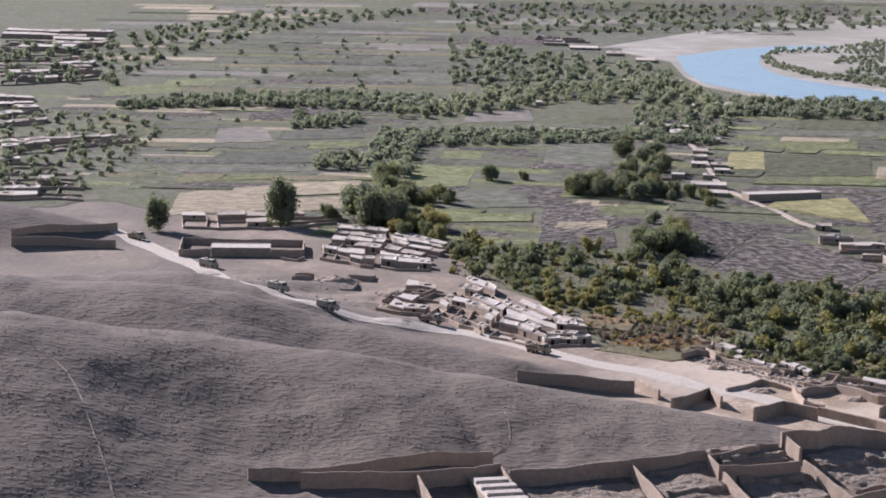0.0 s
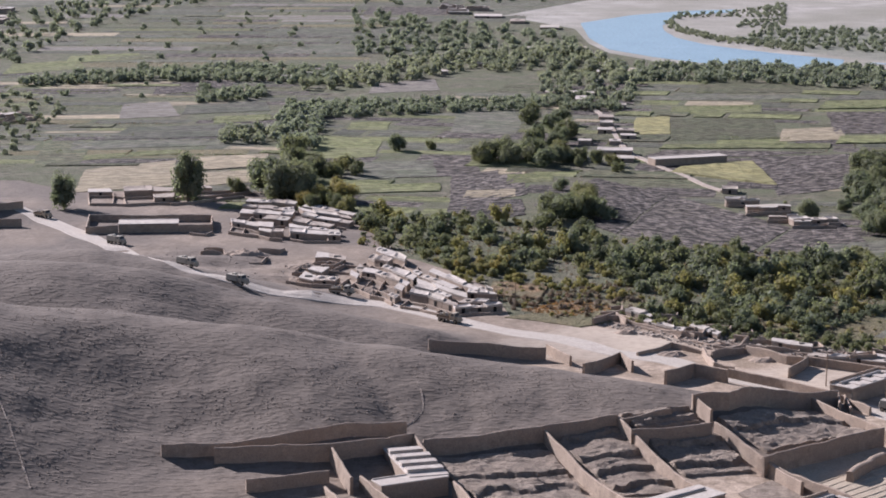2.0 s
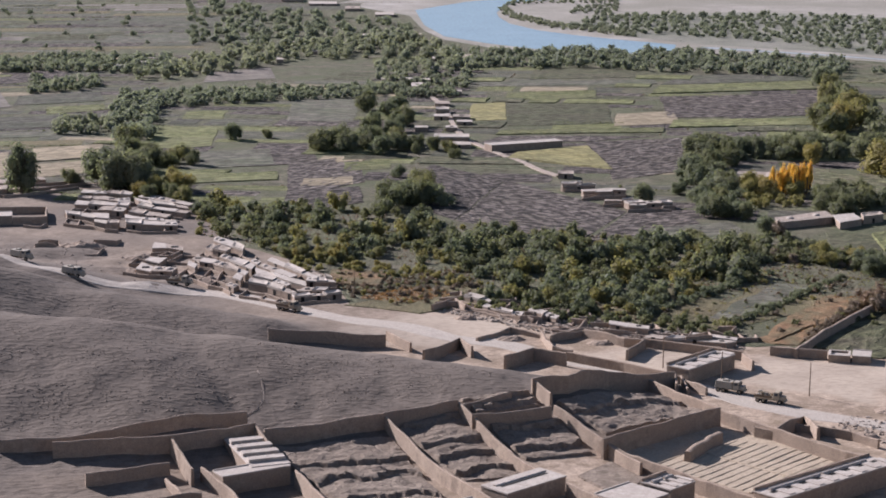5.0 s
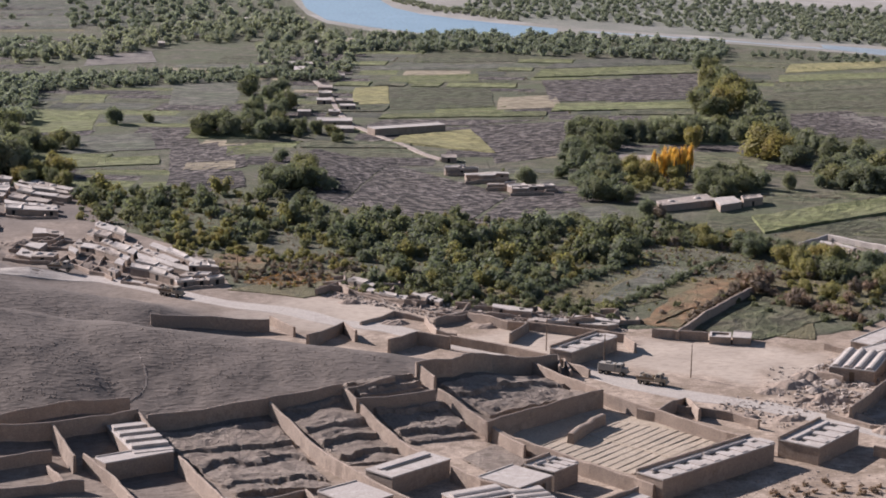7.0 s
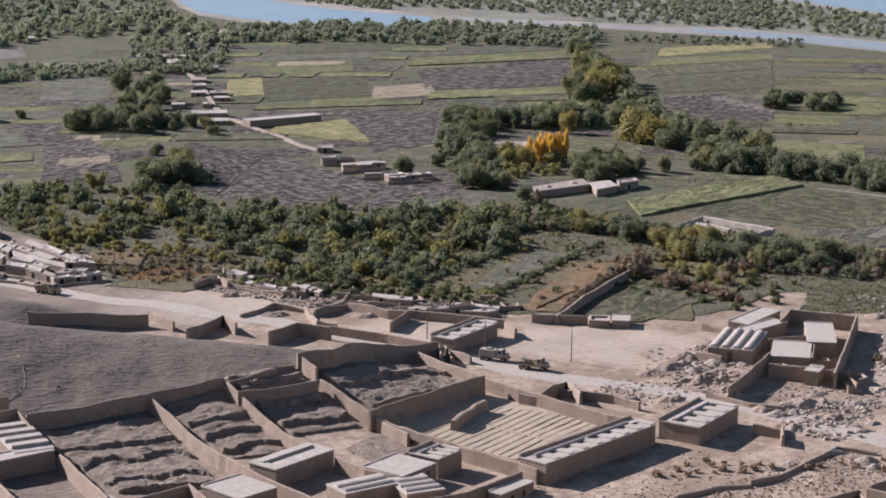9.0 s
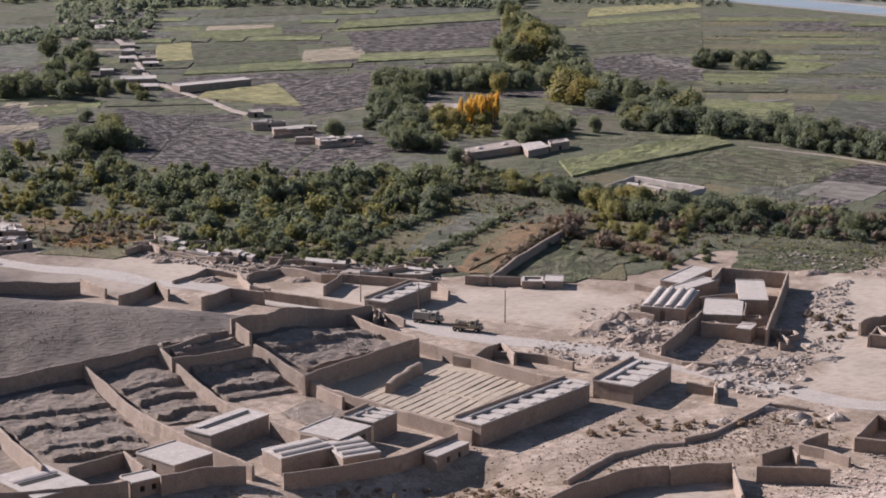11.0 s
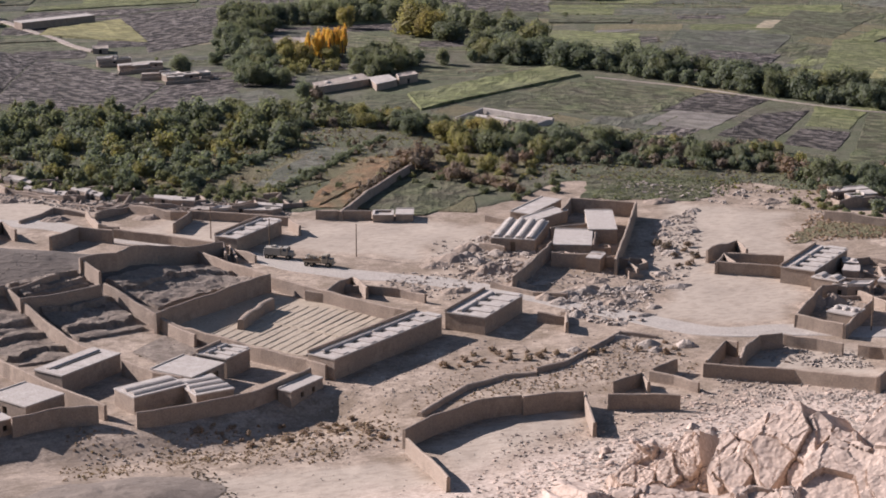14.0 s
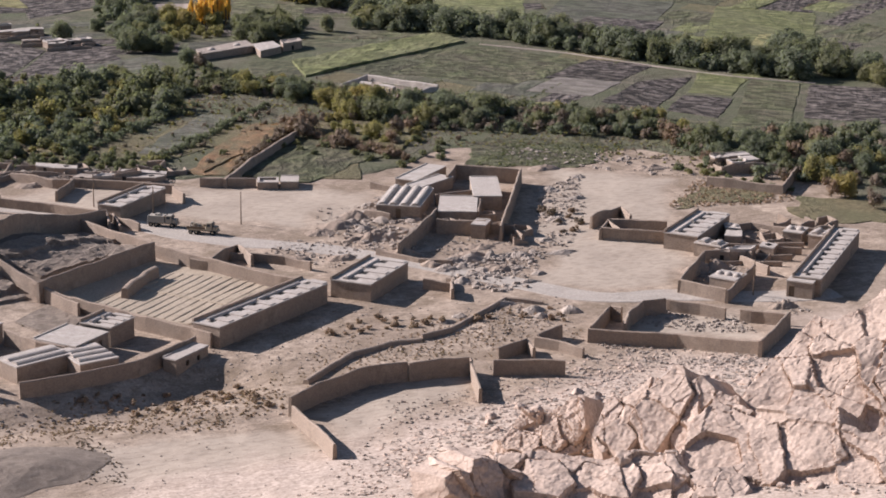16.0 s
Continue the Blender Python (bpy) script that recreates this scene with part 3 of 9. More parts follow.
def house(x, y, turn, length, width, height, roof="flat", n=4, doors=(), windows=(), side_door=False, label="", z=None, group=""):
    """A flat mud-brick house. (x, y): its near corner; turn: degrees of its long front; doors and windows: places along the front, 0 to 1."""
    z = ground_at(x, y) if z is None else z
    what = {"flat": "a flat pale roof", "slot": "open slots and raised bars on its roof", "vault": "a row of barrel vaults on its roof", "dome": "small domes on its roof", "roll": "long rounded rolls on its roof", "slit": "a near-black strip for the shade in a long slit in its roof", "bars": "broad pale bars across its roof", "pan": "a flat pale roof behind a parapet"}[roof]
    home = empty("mud_house", pose(x, y, z, 0, 0, turn), label or "low mud-brick house with " + what, "house", group)
    t = 0.45
    front = [(d * length - 0.5, 0, 1.0, min(2.0, height - 0.5)) for d in doors] + [(w * length - 0.4, 1.0, 0.8, min(1.9, height - 0.5)) for w in windows]
    part("wall", wall_panel(length, height, t, front), M_MUD, home)
    part("wall", wall_panel(length, height, t, []), M_MUD, home).matrix_basis = pose(length, width, 0, 0, 0, 180)
    part("wall", wall_panel(width - 2 * t, height, t, []), M_MUD, home).matrix_basis = pose(length, t, 0, 0, 0, 90)
    part("wall", wall_panel(width - 2 * t, height, t, [(0.35 * width, 0, 1.0, min(2.0, height - 0.5))] if side_door else []), M_MUD, home).matrix_basis = pose(0, width - t, 0, 0, 0, -90)
    for d in doors:
        part("door", box(d * length - 0.45, 0.2, 0, d * length + 0.45, 0.27, min(1.95, height - 0.55)), M_WOOD, home, "grey weathered wooden door")
    for w in windows:
        # near-black panel in the opening, in place of the room's shade
        part("window", box(w * length - 0.4, 0.3, 1.0, w * length + 0.4, 0.34, min(1.9, height - 0.5)), M_HOLE_SHADE, home, "window opening backed by a near-black shade panel")
    # roof: a slab with a worn rim, and what stands on it
    bm = bmesh.new()
    if roof == "pan":
        add_box(bm, t - 0.03, t - 0.03, height - 0.6, length - t + 0.03, width - t + 0.03, height - 0.35)
        for y0, y1 in ((-0.05, t + 0.03), (width - t - 0.03, width + 0.05)):
            part("coping", box(-0.05, y0, height, length + 0.05, y1, height + 0.09, 0.03), M_ROOF, home)
        for x0, x1 in ((-0.05, t + 0.03), (length - t - 0.03, length + 0.05)):
            part("coping", box(x0, t + 0.04, height, x1, width - t - 0.04, height + 0.085, 0.03), M_ROOF, home)
    else:
        add_box(bm, -0.12, -0.12, height, length + 0.12, width + 0.12, height + 0.22, 0.04)
    top = height + 0.2
    part("roof", bm, M_ROOF, home, "pale plastered mud roof")
    if roof == "flat":
        part("parapet", box(-0.05, width - 0.3, top, length + 0.05, width + 0.05, top + 0.18, 0.06), M_ROOF, home)
    if roof == "slot":
        half = 0.5 * length
        for x0, x1 in ((0.06 * length, half - 0.3), (half + 0.3, 0.9 * length)):
            part("roof_roll", rolled(x0, x1, width * 0.62, width * 0.76, top, 0.42), M_ROOF, home)
        pitch = length / n
        for i in range(n):
            c = (i + 0.5) * pitch
            # the slab isn't cut: a near-black plate gives the slot's shade
            part("roof_hole_shade", box(c - 0.2 * pitch, width * 0.44, top, c + 0.16 * pitch, width * 0.6, top + 0.03), M_HOLE_SHADE, home, "near-black plate for the shade in a roof slot")
            part("roof_bar", box(c + 0.2 * pitch, 0.3, top - 0.02, c + 0.62 * pitch, width * 0.62, top + 0.14), M_ROOF, home)
        part("parapet", box(-0.1, width - 0.3, top, length + 0.1, width + 0.1, top + 0.5, 0.08), M_MUD, home)
    elif roof == "bars":
        pitch = length / (n + 0.6)
        for i in range(n):
            c = (i + 0.55) * pitch
            part("roof_bar", box(c, 0.1, top, c + 0.52 * pitch, width - 0.1, top + 0.55, 0.08), M_ROOF, home)
            # shade between two bars, laid on the slab as a near-black strip
            part("roof_hole_shade", box(c + 0.56 * pitch, 0.5, top, c + 0.96 * pitch, width - 0.5, top + 0.03), M_HOLE_SHADE, home, "near-black strip for the shade between roof bars")
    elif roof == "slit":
        # the slit's shade is a near-black strip on the whole roof
        part("roof_hole_shade", box(0.12 * length, width * 0.46, top + 0.01, 0.9 * length, width * 0.58, top + 0.05), M_HOLE_SHADE, home, "near-black strip for the shade in a long slit")
        part("roof_roll", rolled(0.08 * length, 0.94 * length, width * 0.6, width * 0.76, top, 0.25), M_ROOF, home)
    elif roof == "roll":
        for i in range(n):
            y0 = width * (0.1 + 0.8 * i / n)
            part("roof_roll", rolled(0.05 * length, 0.95 * length, y0, y0 + 0.6 * width / n, top, 0.4), M_ROOF, home)
    elif roof == "vault":
        pitch = length / n
        for i in range(n):
            part("roof_vault", vaulted(i * pitch + 0.17 * pitch, (i + 1) * pitch - 0.17 * pitch, 0.35, width - 0.3, top, min(0.28 * pitch, 0.5)), M_ROOF, home, smooth=False)
    elif roof == "dome":
        pitch = length / n
        for i in range(n):
            bm = bmesh.new()
            dome(bm, (i + 0.5) * pitch, width / 2, top, 0.46 * min(pitch, width), min(0.8, 0.36 * min(pitch, width)))
            part("roof_dome", bm, M_ROOF, home, smooth=True)
    return home


def vaulted(x0, x1, y0, y1, z, rise):
    bm = bmesh.new()
    vault(bm, x0, x1, y0, y1, z, rise)
    return bm


def rolled(x0, x1, y0, y1, z, rise):
    bm = bmesh.new()
    vault(bm, x0, x1, y0, y1, z, rise, "x")
    return bm


WALLS = {"n": 0}


def wall(points, height=2.6, thick=0.5, ruin=0.0, label="", steps=1.6, lift=0.0, name="compound_wall", material=None):
    """A free-standing mud wall along a line on the ground, with a worn, uneven top; ruin: how far the top is broken down, 0 to 1."""
    WALLS["n"] += 1
    seed = WALLS["n"]
    line = []
    for (ax, ay), (bx, by) in zip(points, points[1:]):
        k = max(1, int(math.hypot(bx - ax, by - ay) / steps))
        line += [(ax + (bx - ax) * i / k, ay + (by - ay) * i / k) for i in range(k)]
    line.append(points[-1])
    xs, ys = np.array([p[0] for p in line]), np.array([p[1] for p in line])
    ground = terrain(xs, ys) + relief(xs, ys)
    reach = max(1, min(len(line) // 2, int(4.5 / steps)))
    even = np.convolve(np.pad(ground, reach, mode="edge"), np.ones(2 * reach + 1) / (2 * reach + 1), mode="valid")
    tops = even + lift + height * (1 + 0.035 * value_noise(xs * 1.0, ys, 2.2, seed) + 0.02 * value_noise(xs, ys, 0.9, seed + 3))
    tops -= height * 0.1 * np.clip(value_noise(xs, ys, 6, seed + 6) - 0.2, 0, 1)
    if ruin:
        tops -= height * ruin * np.clip(0.5 + 0.9 * value_noise(xs, ys, 4.5, seed + 9), 0, 1)
    xs[1:-1] += 0.1 * value_noise(xs, ys, 1.9, seed + 12)[1:-1]
    ys[1:-1] += 0.1 * value_noise(xs, ys, 1.9, seed + 13)[1:-1]
    cx, cy = float(xs[0]), float(ys[0])
    bm = bmesh.new()
    rows = []
    for i in range(len(line)):
        j, k = max(i - 1, 0), min(i + 1, len(line) - 1)
        dx, dy = xs[k] - xs[j], ys[k] - ys[j]
        d = math.hypot(dx, dy) or 1.0
        nx, ny = -dy / d, dx / d
        row = []
        for side, z, w in ((-1, ground[i] - 1.0, 0.95), (-1, ground[i] + 0.12 * height, 0.6), (-1, tops[i] - 0.12, 0.47), (-0.4, tops[i], 0.5), (0.4, tops[i], 0.5), (1, tops[i] - 0.12, 0.47), (1, ground[i] + 0.12 * height, 0.6), (1, ground[i] - 1.0, 0.95)):
            row.append(bm.verts.new((xs[i] - cx + nx * side * w * thick, ys[i] - cy + ny * side * w * thick, z - ground[0])))
        rows.append(row)
    for a, b in zip(rows, rows[1:]):
        for i in range(7):
            bm.faces.new((a[i], a[i + 1], b[i + 1], b[i]))
    bm.faces.new(rows[0])
    bm.faces.new(rows[-1][::-1])
    ob = new(name, mesh_of(name, bm, material or M_MUD))
    ob.location = (cx, cy, float(ground[0]))
    return tagged(ob, label or ("crumbling mud-brick yard wall with a broken top" if ruin > 0.3 else "tall mud-brick yard wall with a worn top"), "wall")


def sheet(name, corners, material, label, lift=0.1, step=3.0, bump=0.05, most=60, kind="structure", crop=0.0, category="", ragged=0.0):
    """A patch of ground: four corners, filled with a grid that lies on the ground, a little above it; crop: height of what grows on it."""
    (ax, ay), (bx, by), (cx, cy), (dx, dy) = corners
    n = int(min(most, max(2, math.hypot(bx - ax, by - ay) / step)))
    m = int(min(most, max(2, math.hypot(dx - ax, dy - ay) / step)))
    du, dv = 0.35 / max(1.0, math.hypot(bx - ax, by - ay)), 0.35 / max(1.0, math.hypot(dx - ax, dy - ay))
    u, v = np.meshgrid(np.concatenate([[0], np.linspace(du, 1 - du, n + 1), [1]]), np.concatenate([[0], np.linspace(dv, 1 - dv, m + 1), [1]]))
    n, m = n + 2, m + 2
    x = ax * (1 - u) * (1 - v) + bx * u * (1 - v) + cx * u * v + dx * (1 - u) * v
    y = ay * (1 - u) * (1 - v) + by * u * (1 - v) + cy * u * v + dy * (1 - u) * v
    inner = np.ones(u.shape)
    inner[0], inner[-1], inner[:, 0], inner[:, -1] = 0, 0, 0, 0
    wob = 0.35 * step if category != "field" else 0.3
    if ragged:
        x = x + ragged * (value_noise(x, y, 7, 23) + 0.6 * value_noise(x, y, 2.6, 24))
        y = y + ragged * 1.6 * (value_noise(x, y, 8, 25) + 0.6 * value_noise(x, y, 2.9, 26))
    x = x + wob * value_noise(x, y, 6, 21)
    y = y + wob * value_noise(x, y, 6, 22)
    base = terrain(x, y) + relief(x, y)
    z = base + (lift + bump * value_noise(x, y, 2.5, 5) + crop * (0.85 + 0.3 * value_noise(x, y, 1.7, 6))) * inner - 0.15 * (1 - inner)
    if bump > 0.2:
        tu, tv = u * math.hypot(bx - ax, by - ay), v * math.hypot(dx - ax, dy - ay)
        # terraces: level treads with a low bund at the lip, then a steep crumbling drop
        deep = math.hypot(dx - ax, dy - ay)
        count = max(2, round(deep / 8.0))
        at = tv / deep * count + 0.5 * value_noise(tv + ax, tu * 0.04, 7, 14) + 0.3 * value_noise(tu, tv * 0.3, 6, 7) + 0.1 * value_noise(tu, tv, 1.6, 10)
        tread = at - np.floor(at)
        drop = 0.62 + 0.5 * value_noise(np.floor(at) * 9.0 + ax, tu * 0.15, 3, 12)
        z = z + inner * (drop * (tread - 0.5) + 0.22 * np.exp(-(((tread - 0.9) / 0.09) ** 2)) - 0.12 * np.exp(-(((tread - 0.5) / 0.05) ** 2)))
        z = z + bump * inner * (0.9 * value_noise(tu * 0.25, tv, 0.9, 8) + 0.5 * value_noise(x, y, 0.7, 9) + 0.3 * value_noise(x, y, 0.33, 11))
    turn = math.atan2(by - ay, bx - ax)
    ca, sa = math.cos(turn), math.sin(turn)
    ox, oy = float(x.mean()), float(y.mean())
    lx, ly = (x - ox) * ca + (y - oy) * sa, -(x - ox) * sa + (y - oy) * ca
    oz = float(base.mean())
    verts = np.stack([lx, ly, z - oz], -1).reshape(-1, 3)
    quads = [(j * (n + 1) + i, j * (n + 1) + i + 1, (j + 1) * (n + 1) + i + 1, (j + 1) * (n + 1) + i) for j in range(m) for i in range(n)]
    me = bpy.data.meshes.new(name)
    me.from_pydata(verts.tolist(), [], quads)
    me.materials.append(material)
    ob = new(name, me)
    ob.matrix_basis = pose(ox, oy, oz, 0, 0, math.degrees(turn))
    return tagged(ob, label, category, "", kind)


FIELDS, EDGES = [], []


def field(look_of, corners, crop=0.0, lift=0.16, bump=0.05, most=40, ragged=0.28):
    label, material = FIELD_LOOKS[look_of]
    FIELDS.append(corners)
    lift += 0.004 * (len(FIELDS) % 12)
    return sheet("field", corners, material, "field of " + label + " in the valley", lift, 2.5, bump, crop=crop, most=most, category="field", ragged=ragged)


def patchwork(outline, turn, length, depth, seed, kinds="plough plough plough fallow fallow green green lush lush dry"):
    """Small plots in rows that fill an outline of the valley floor wherever no larger field lies."""
    rng = random.Random(seed)
    c, s = math.cos(radians(turn)), math.sin(radians(turn))
    us = [x * c + y * s for x, y in outline]
    vs = [-x * s + y * c for x, y in outline]
    known = list(FIELDS)
    v = min(vs)
    while v < max(vs):
        d = depth * rng.uniform(0.6, 1.5)
        u = min(us) + rng.uniform(-length, 0)
        while u < max(us):
            l = length * rng.uniform(0.5, 1.7)
            mu, mv = u + l / 2, v + d / 2
            x, y = mu * c - mv * s, mu * s + mv * c
            if inside(outline, x, y) and not any(inside(k, x, y) for k in known):
                g = 0.04 * d + 0.4
                box_of = [(u + g, v + g), (u + l - g, v + g), (u + l - g + 0.1 * d, v + d - g), (u + g + 0.1 * d, v + d - g)]
                if rng.random() < 0.45:
                    EDGES.append([(a * c - b * s, a * s + b * c) for a, b in rng.choice((box_of[:2], box_of[2:], box_of[1:3]))])
                kind = rng.choice(kinds.split())
                field(kind, [(a * c - b * s, a * s + b * c) for a, b in box_of], rng.choice((0, 0, 0, 0.35)) if kind in ("lush", "green") else 0, 0.07, 0.015, 14)
            u += l
        v += d


def strip(name, line, width, material, label, lift=0.1):
    """A road or stream bank: a ribbon along a line, lying on the ground."""
    pts = []
    for (ax, ay), (bx, by) in zip(line, line[1:]):
        k = max(1, int(math.hypot(bx - ax, by - ay) / 3))
        pts += [(ax + (bx - ax) * i / k, ay + (by - ay) * i / k) for i in range(k)]
    pts.append(line[-1])
    p = np.array(pts)
    for _ in range(6):
        p[1:-1] = 0.25 * p[:-2] + 0.5 * p[1:-1] + 0.25 * p[2:]
    d = np.gradient(p, axis=0)
    d /= np.linalg.norm(d, axis=1, keepdims=True) + 1e-9
    nrm = np.stack([-d[:, 1], d[:, 0]], -1)
    verts, across = [], (-0.6, -0.5, -0.25, 0, 0.25, 0.5, 0.6)
    for i, (c, nn) in enumerate(zip(p, nrm)):
        wide = width * (1 + 0.18 * float(value_noise(c[0], c[1], 8, 31)))
        for a in across:
            q = c + nn * a * wide
            edge = -0.25 if abs(a) > 0.55 else lift - (0.06 if abs(a) == 0.25 else 0)
            verts.append((q[0], q[1], ground_at(q[0], q[1]) + edge))
    n = len(across)
    quads = [(i * n + j, i * n + j + 1, (i + 1) * n + j + 1, (i + 1) * n + j) for i in range(len(p) - 1) for j in range(n - 1)]
    me = bpy.data.meshes.new(name)
    me.from_pydata(verts, [], quads)
    me.materials.append(material)
    return tagged(new(name, me), label, "", "", "structure")


# trees and shrubs
ICO = [Vector(p).normalized() for g in (0.5 * (1 + 5**0.5),) for p in ((-1, g, 0), (1, g, 0), (-1, -g, 0), (1, -g, 0), (0, -1, g), (0, 1, g), (0, -1, -g), (0, 1, -g), (g, 0, -1), (g, 0, 1), (-g, 0, -1), (-g, 0, 1))]
ICO_FACES = ((0, 11, 5), (0, 5, 1), (0, 1, 7), (0, 7, 10), (0, 10, 11), (1, 5, 9), (5, 11, 4), (11, 10, 2), (10, 7, 6), (7, 1, 8), (3, 9, 4), (3, 4, 2), (3, 2, 6), (3, 6, 8), (3, 8, 9), (4, 9, 5), (2, 4, 11), (6, 2, 10), (8, 6, 7), (9, 8, 1))


def crown_lobes(rng, lobes, spread, low, high):
    """Lobes of a crown of width 2 * spread between two heights: centre, radius across, radius upwards."""
    centres = []
    for _ in range(lobes):
        a, q = rng.uniform(0, 2 * math.pi), math.sqrt(rng.uniform(0, 1)) * spread * 0.66
        centres.append((q * math.cos(a), q * math.sin(a), rng.uniform(low + 0.2 * (high - low), high - 0.26 * (high - low) - 0.25 * (high - low) * (q / spread)), rng.uniform(0.36, 0.52) * spread, rng.uniform(0.22, 0.32) * (high - low)))
    return centres


def crown(verts, faces, at, rng, lobes, count, spread, low, high, size):
    """A crown: in each lobe a dense uneven mass, with many leaf clumps standing out of it."""
    centres = crown_lobes(rng, lobes, spread, low, high)
    for cx, cy, cz, rr, rz in centres:
        k = len(verts)
        for p in ICO:
            q = rng.uniform(0.42, 0.74)
            verts.append((at.x + cx + p.x * rr * q, at.y + cy + p.y * rr * q, at.z + cz + p.z * rz * q))
        faces += [(k + i, k + j, k + m) for i, j, m in ICO_FACES]
    for _ in range(count):
        cx, cy, cz, rr, rz = rng.choice(centres)
        v = Vector((rng.gauss(0, 1), rng.gauss(0, 1), rng.gauss(0, 1) + 0.25)).normalized()
        s = rng.uniform(0.72, 1.1)
        leaf(verts, faces, at + Vector((cx + v.x * rr * s, cy + v.y * rr * s, cz + v.z * rz * s)), v, size, rng)


def leaf(verts, faces, place, out, size, rng):
    n = (out + Vector((rng.uniform(-0.38, 0.38), rng.uniform(-0.38, 0.38), rng.uniform(-0.2, 0.5)))).normalized()
    a = n.orthogonal().normalized()
    a.rotate(Matrix.Rotation(rng.uniform(0, 6.28), 3, n))
    b = n.cross(a)
    k = len(verts)
    l, w = size * rng.uniform(0.7, 1.3), size * rng.uniform(0.5, 0.9)
    bend = n * (0.25 * size)
    for p in (place - a * l - bend, place - b * w, place + a * l - bend, place + b * w):
        verts.append((p.x, p.y, p.z))
    faces.append((k, k + 1, k + 2, k + 3))


def crown_mesh(name, seed, material, lobes, count, spread, low, high, size):
    rng = random.Random(seed)
    verts, faces = [], []
    crown(verts, faces, Vector((0, 0, 0)), rng, lobes, count, spread, low, high, size)
    me = bpy.data.meshes.new(name)
    me.from_pydata(verts, [], faces)
    me.materials.append(material)
    return me


def limb(bm, a, b, ra, rb, around=6):
    a, b = Vector(a), Vector(b)
    d = (b - a).normalized()
    u = d.orthogonal().normalized()
    v = d.cross(u)
    rings = [[bm.verts.new(c + r * (math.cos(2 * math.pi * i / around) * u + math.sin(2 * math.pi * i / around) * v)) for i in range(around)] for c, r in ((a, ra), (b, rb))]
    for i in range(around):
        j = (i + 1) % around
        bm.faces.new((rings[0][i], rings[0][j], rings[1][j], rings[1][i]))
    bm.faces.new(rings[0][::-1])
    bm.faces.new(rings[1])


def trunk_mesh(seed, height, spread):
    rng = random.Random(seed)
    bm = bmesh.new()
    fork = Vector((rng.uniform(-0.2, 0.2), rng.uniform(-0.2, 0.2), 0.32 * height))
    limb(bm, (0, 0, -0.4), fork, 0.035 * height, 0.026 * height, 8)
    for i in range(5):
        a = 2 * math.pi * i / 5 + rng.uniform(-0.4, 0.4)
        q = spread * rng.uniform(0.3, 0.55)
        mid = fork + Vector((0.5 * q * math.cos(a), 0.5 * q * math.sin(a), 0.2 * height))
        limb(bm, fork, mid, 0.018 * height, 0.012 * height)
        limb(bm, mid, fork + Vector((q * math.cos(a), q * math.sin(a), rng.uniform(0.35, 0.5) * height)), 0.012 * height, 0.004 * height)
    return mesh_of("trunk", bm, M_BARK)


# kinds of tree, 6 m high as built: lobes, leaf clumps, spread, low, high, leaf size, material, label
TREE_KINDS = {
    "broad": (17, 2300, 3.2, -0.3, 6.0, 0.2, M_LEAF, "broad green tree with a dense rounded crown"),
    "dark": (16, 2200, 3.1, -0.3, 6.0, 0.2, M_OLIVE, "dusty grey-green tree with a full crown"),
    "yellow": (16, 2000, 3.1, -0.3, 6.0, 0.2, M_YELLOW, "tree turning yellow-green in autumn"),
    "tall": (18, 1900, 1.9, 0.2, 6.0, 0.17, M_OLIVE, "tall grey-green tree with a full crown"),
    "orange": (12, 900, 0.62, 0.3, 6.0, 0.12, M_ORANGE, "slender poplar with orange autumn leaves"),
    "bare": (10, 700, 2.7, 0.5, 6.0, 0.2, M_BROWN, "half-bare brown tree with thin twigs"),
}
TREE_MESHES = {}


def tree(kind, x, y, height, seed=0, label="", wide=1.0):
    lobes, count, spread, low, high, size, material, words = TREE_KINDS[kind]
    v = seed % 3
    if (kind, v) not in TREE_MESHES:
        TREE_MESHES[kind, v] = (trunk_mesh(50 + v, 6.0, spread), crown_mesh("crown", 7 * v + len(TREE_MESHES), material, lobes, count, spread, low, high, size))
    trunk, crown = TREE_MESHES[kind, v]
    s = height / 6.0
    ob = empty("tree", pose(x, y, ground_at(x, y), 0, 0, (seed * 77) % 360), label or words, "tree", "valley trees")
    ob.scale = (s * wide, s * wide, s)
    for name, me in (("trunk", trunk), ("crown", crown)):
        new(name, me).parent = ob
    return ob


SHRUB_MESHES = {}


def shrub(material, x, y, size, seed=0, label="low green shrub"):
    key = (material.name, seed % 4)
    if key not in SHRUB_MESHES:
        SHRUB_MESHES[key] = crown_mesh("shrub", 300 + seed % 4, material, 6, 420, 1.25, -0.15, 1.7, 0.15)
    ob = new("shrub", SHRUB_MESHES[key])
    ob.matrix_basis = pose(x, y, ground_at(x, y), 0, 0, (seed * 53) % 360)
    ob.scale = (size, size, size * 0.9)
    return tagged(ob, label, "shrub", "shrubs")


def inside(poly, x, y):
    hit = False
    for (ax, ay), (bx, by) in zip(poly, poly[1:] + poly[:1]):
        if (ay > y) != (by > y) and x < (bx - ax) * (y - ay) / (by - ay) + ax:
            hit = not hit
    return hit


def spots(poly, count, gap, seed):
    """Seeded places inside a polygon of the plan, no nearer to one another than gap."""
    rng = random.Random(seed)
    xs, ys = [p[0] for p in poly], [p[1] for p in poly]
    out = []
    for _ in range(count * 30):
        x, y = rng.uniform(min(xs), max(xs)), rng.uniform(min(ys), max(ys))
        if inside(poly, x, y) and all((x - a) ** 2 + (y - b) ** 2 > gap * gap for a, b in out):
            out.append((x, y))
            if len(out) == count:
                break
    return out


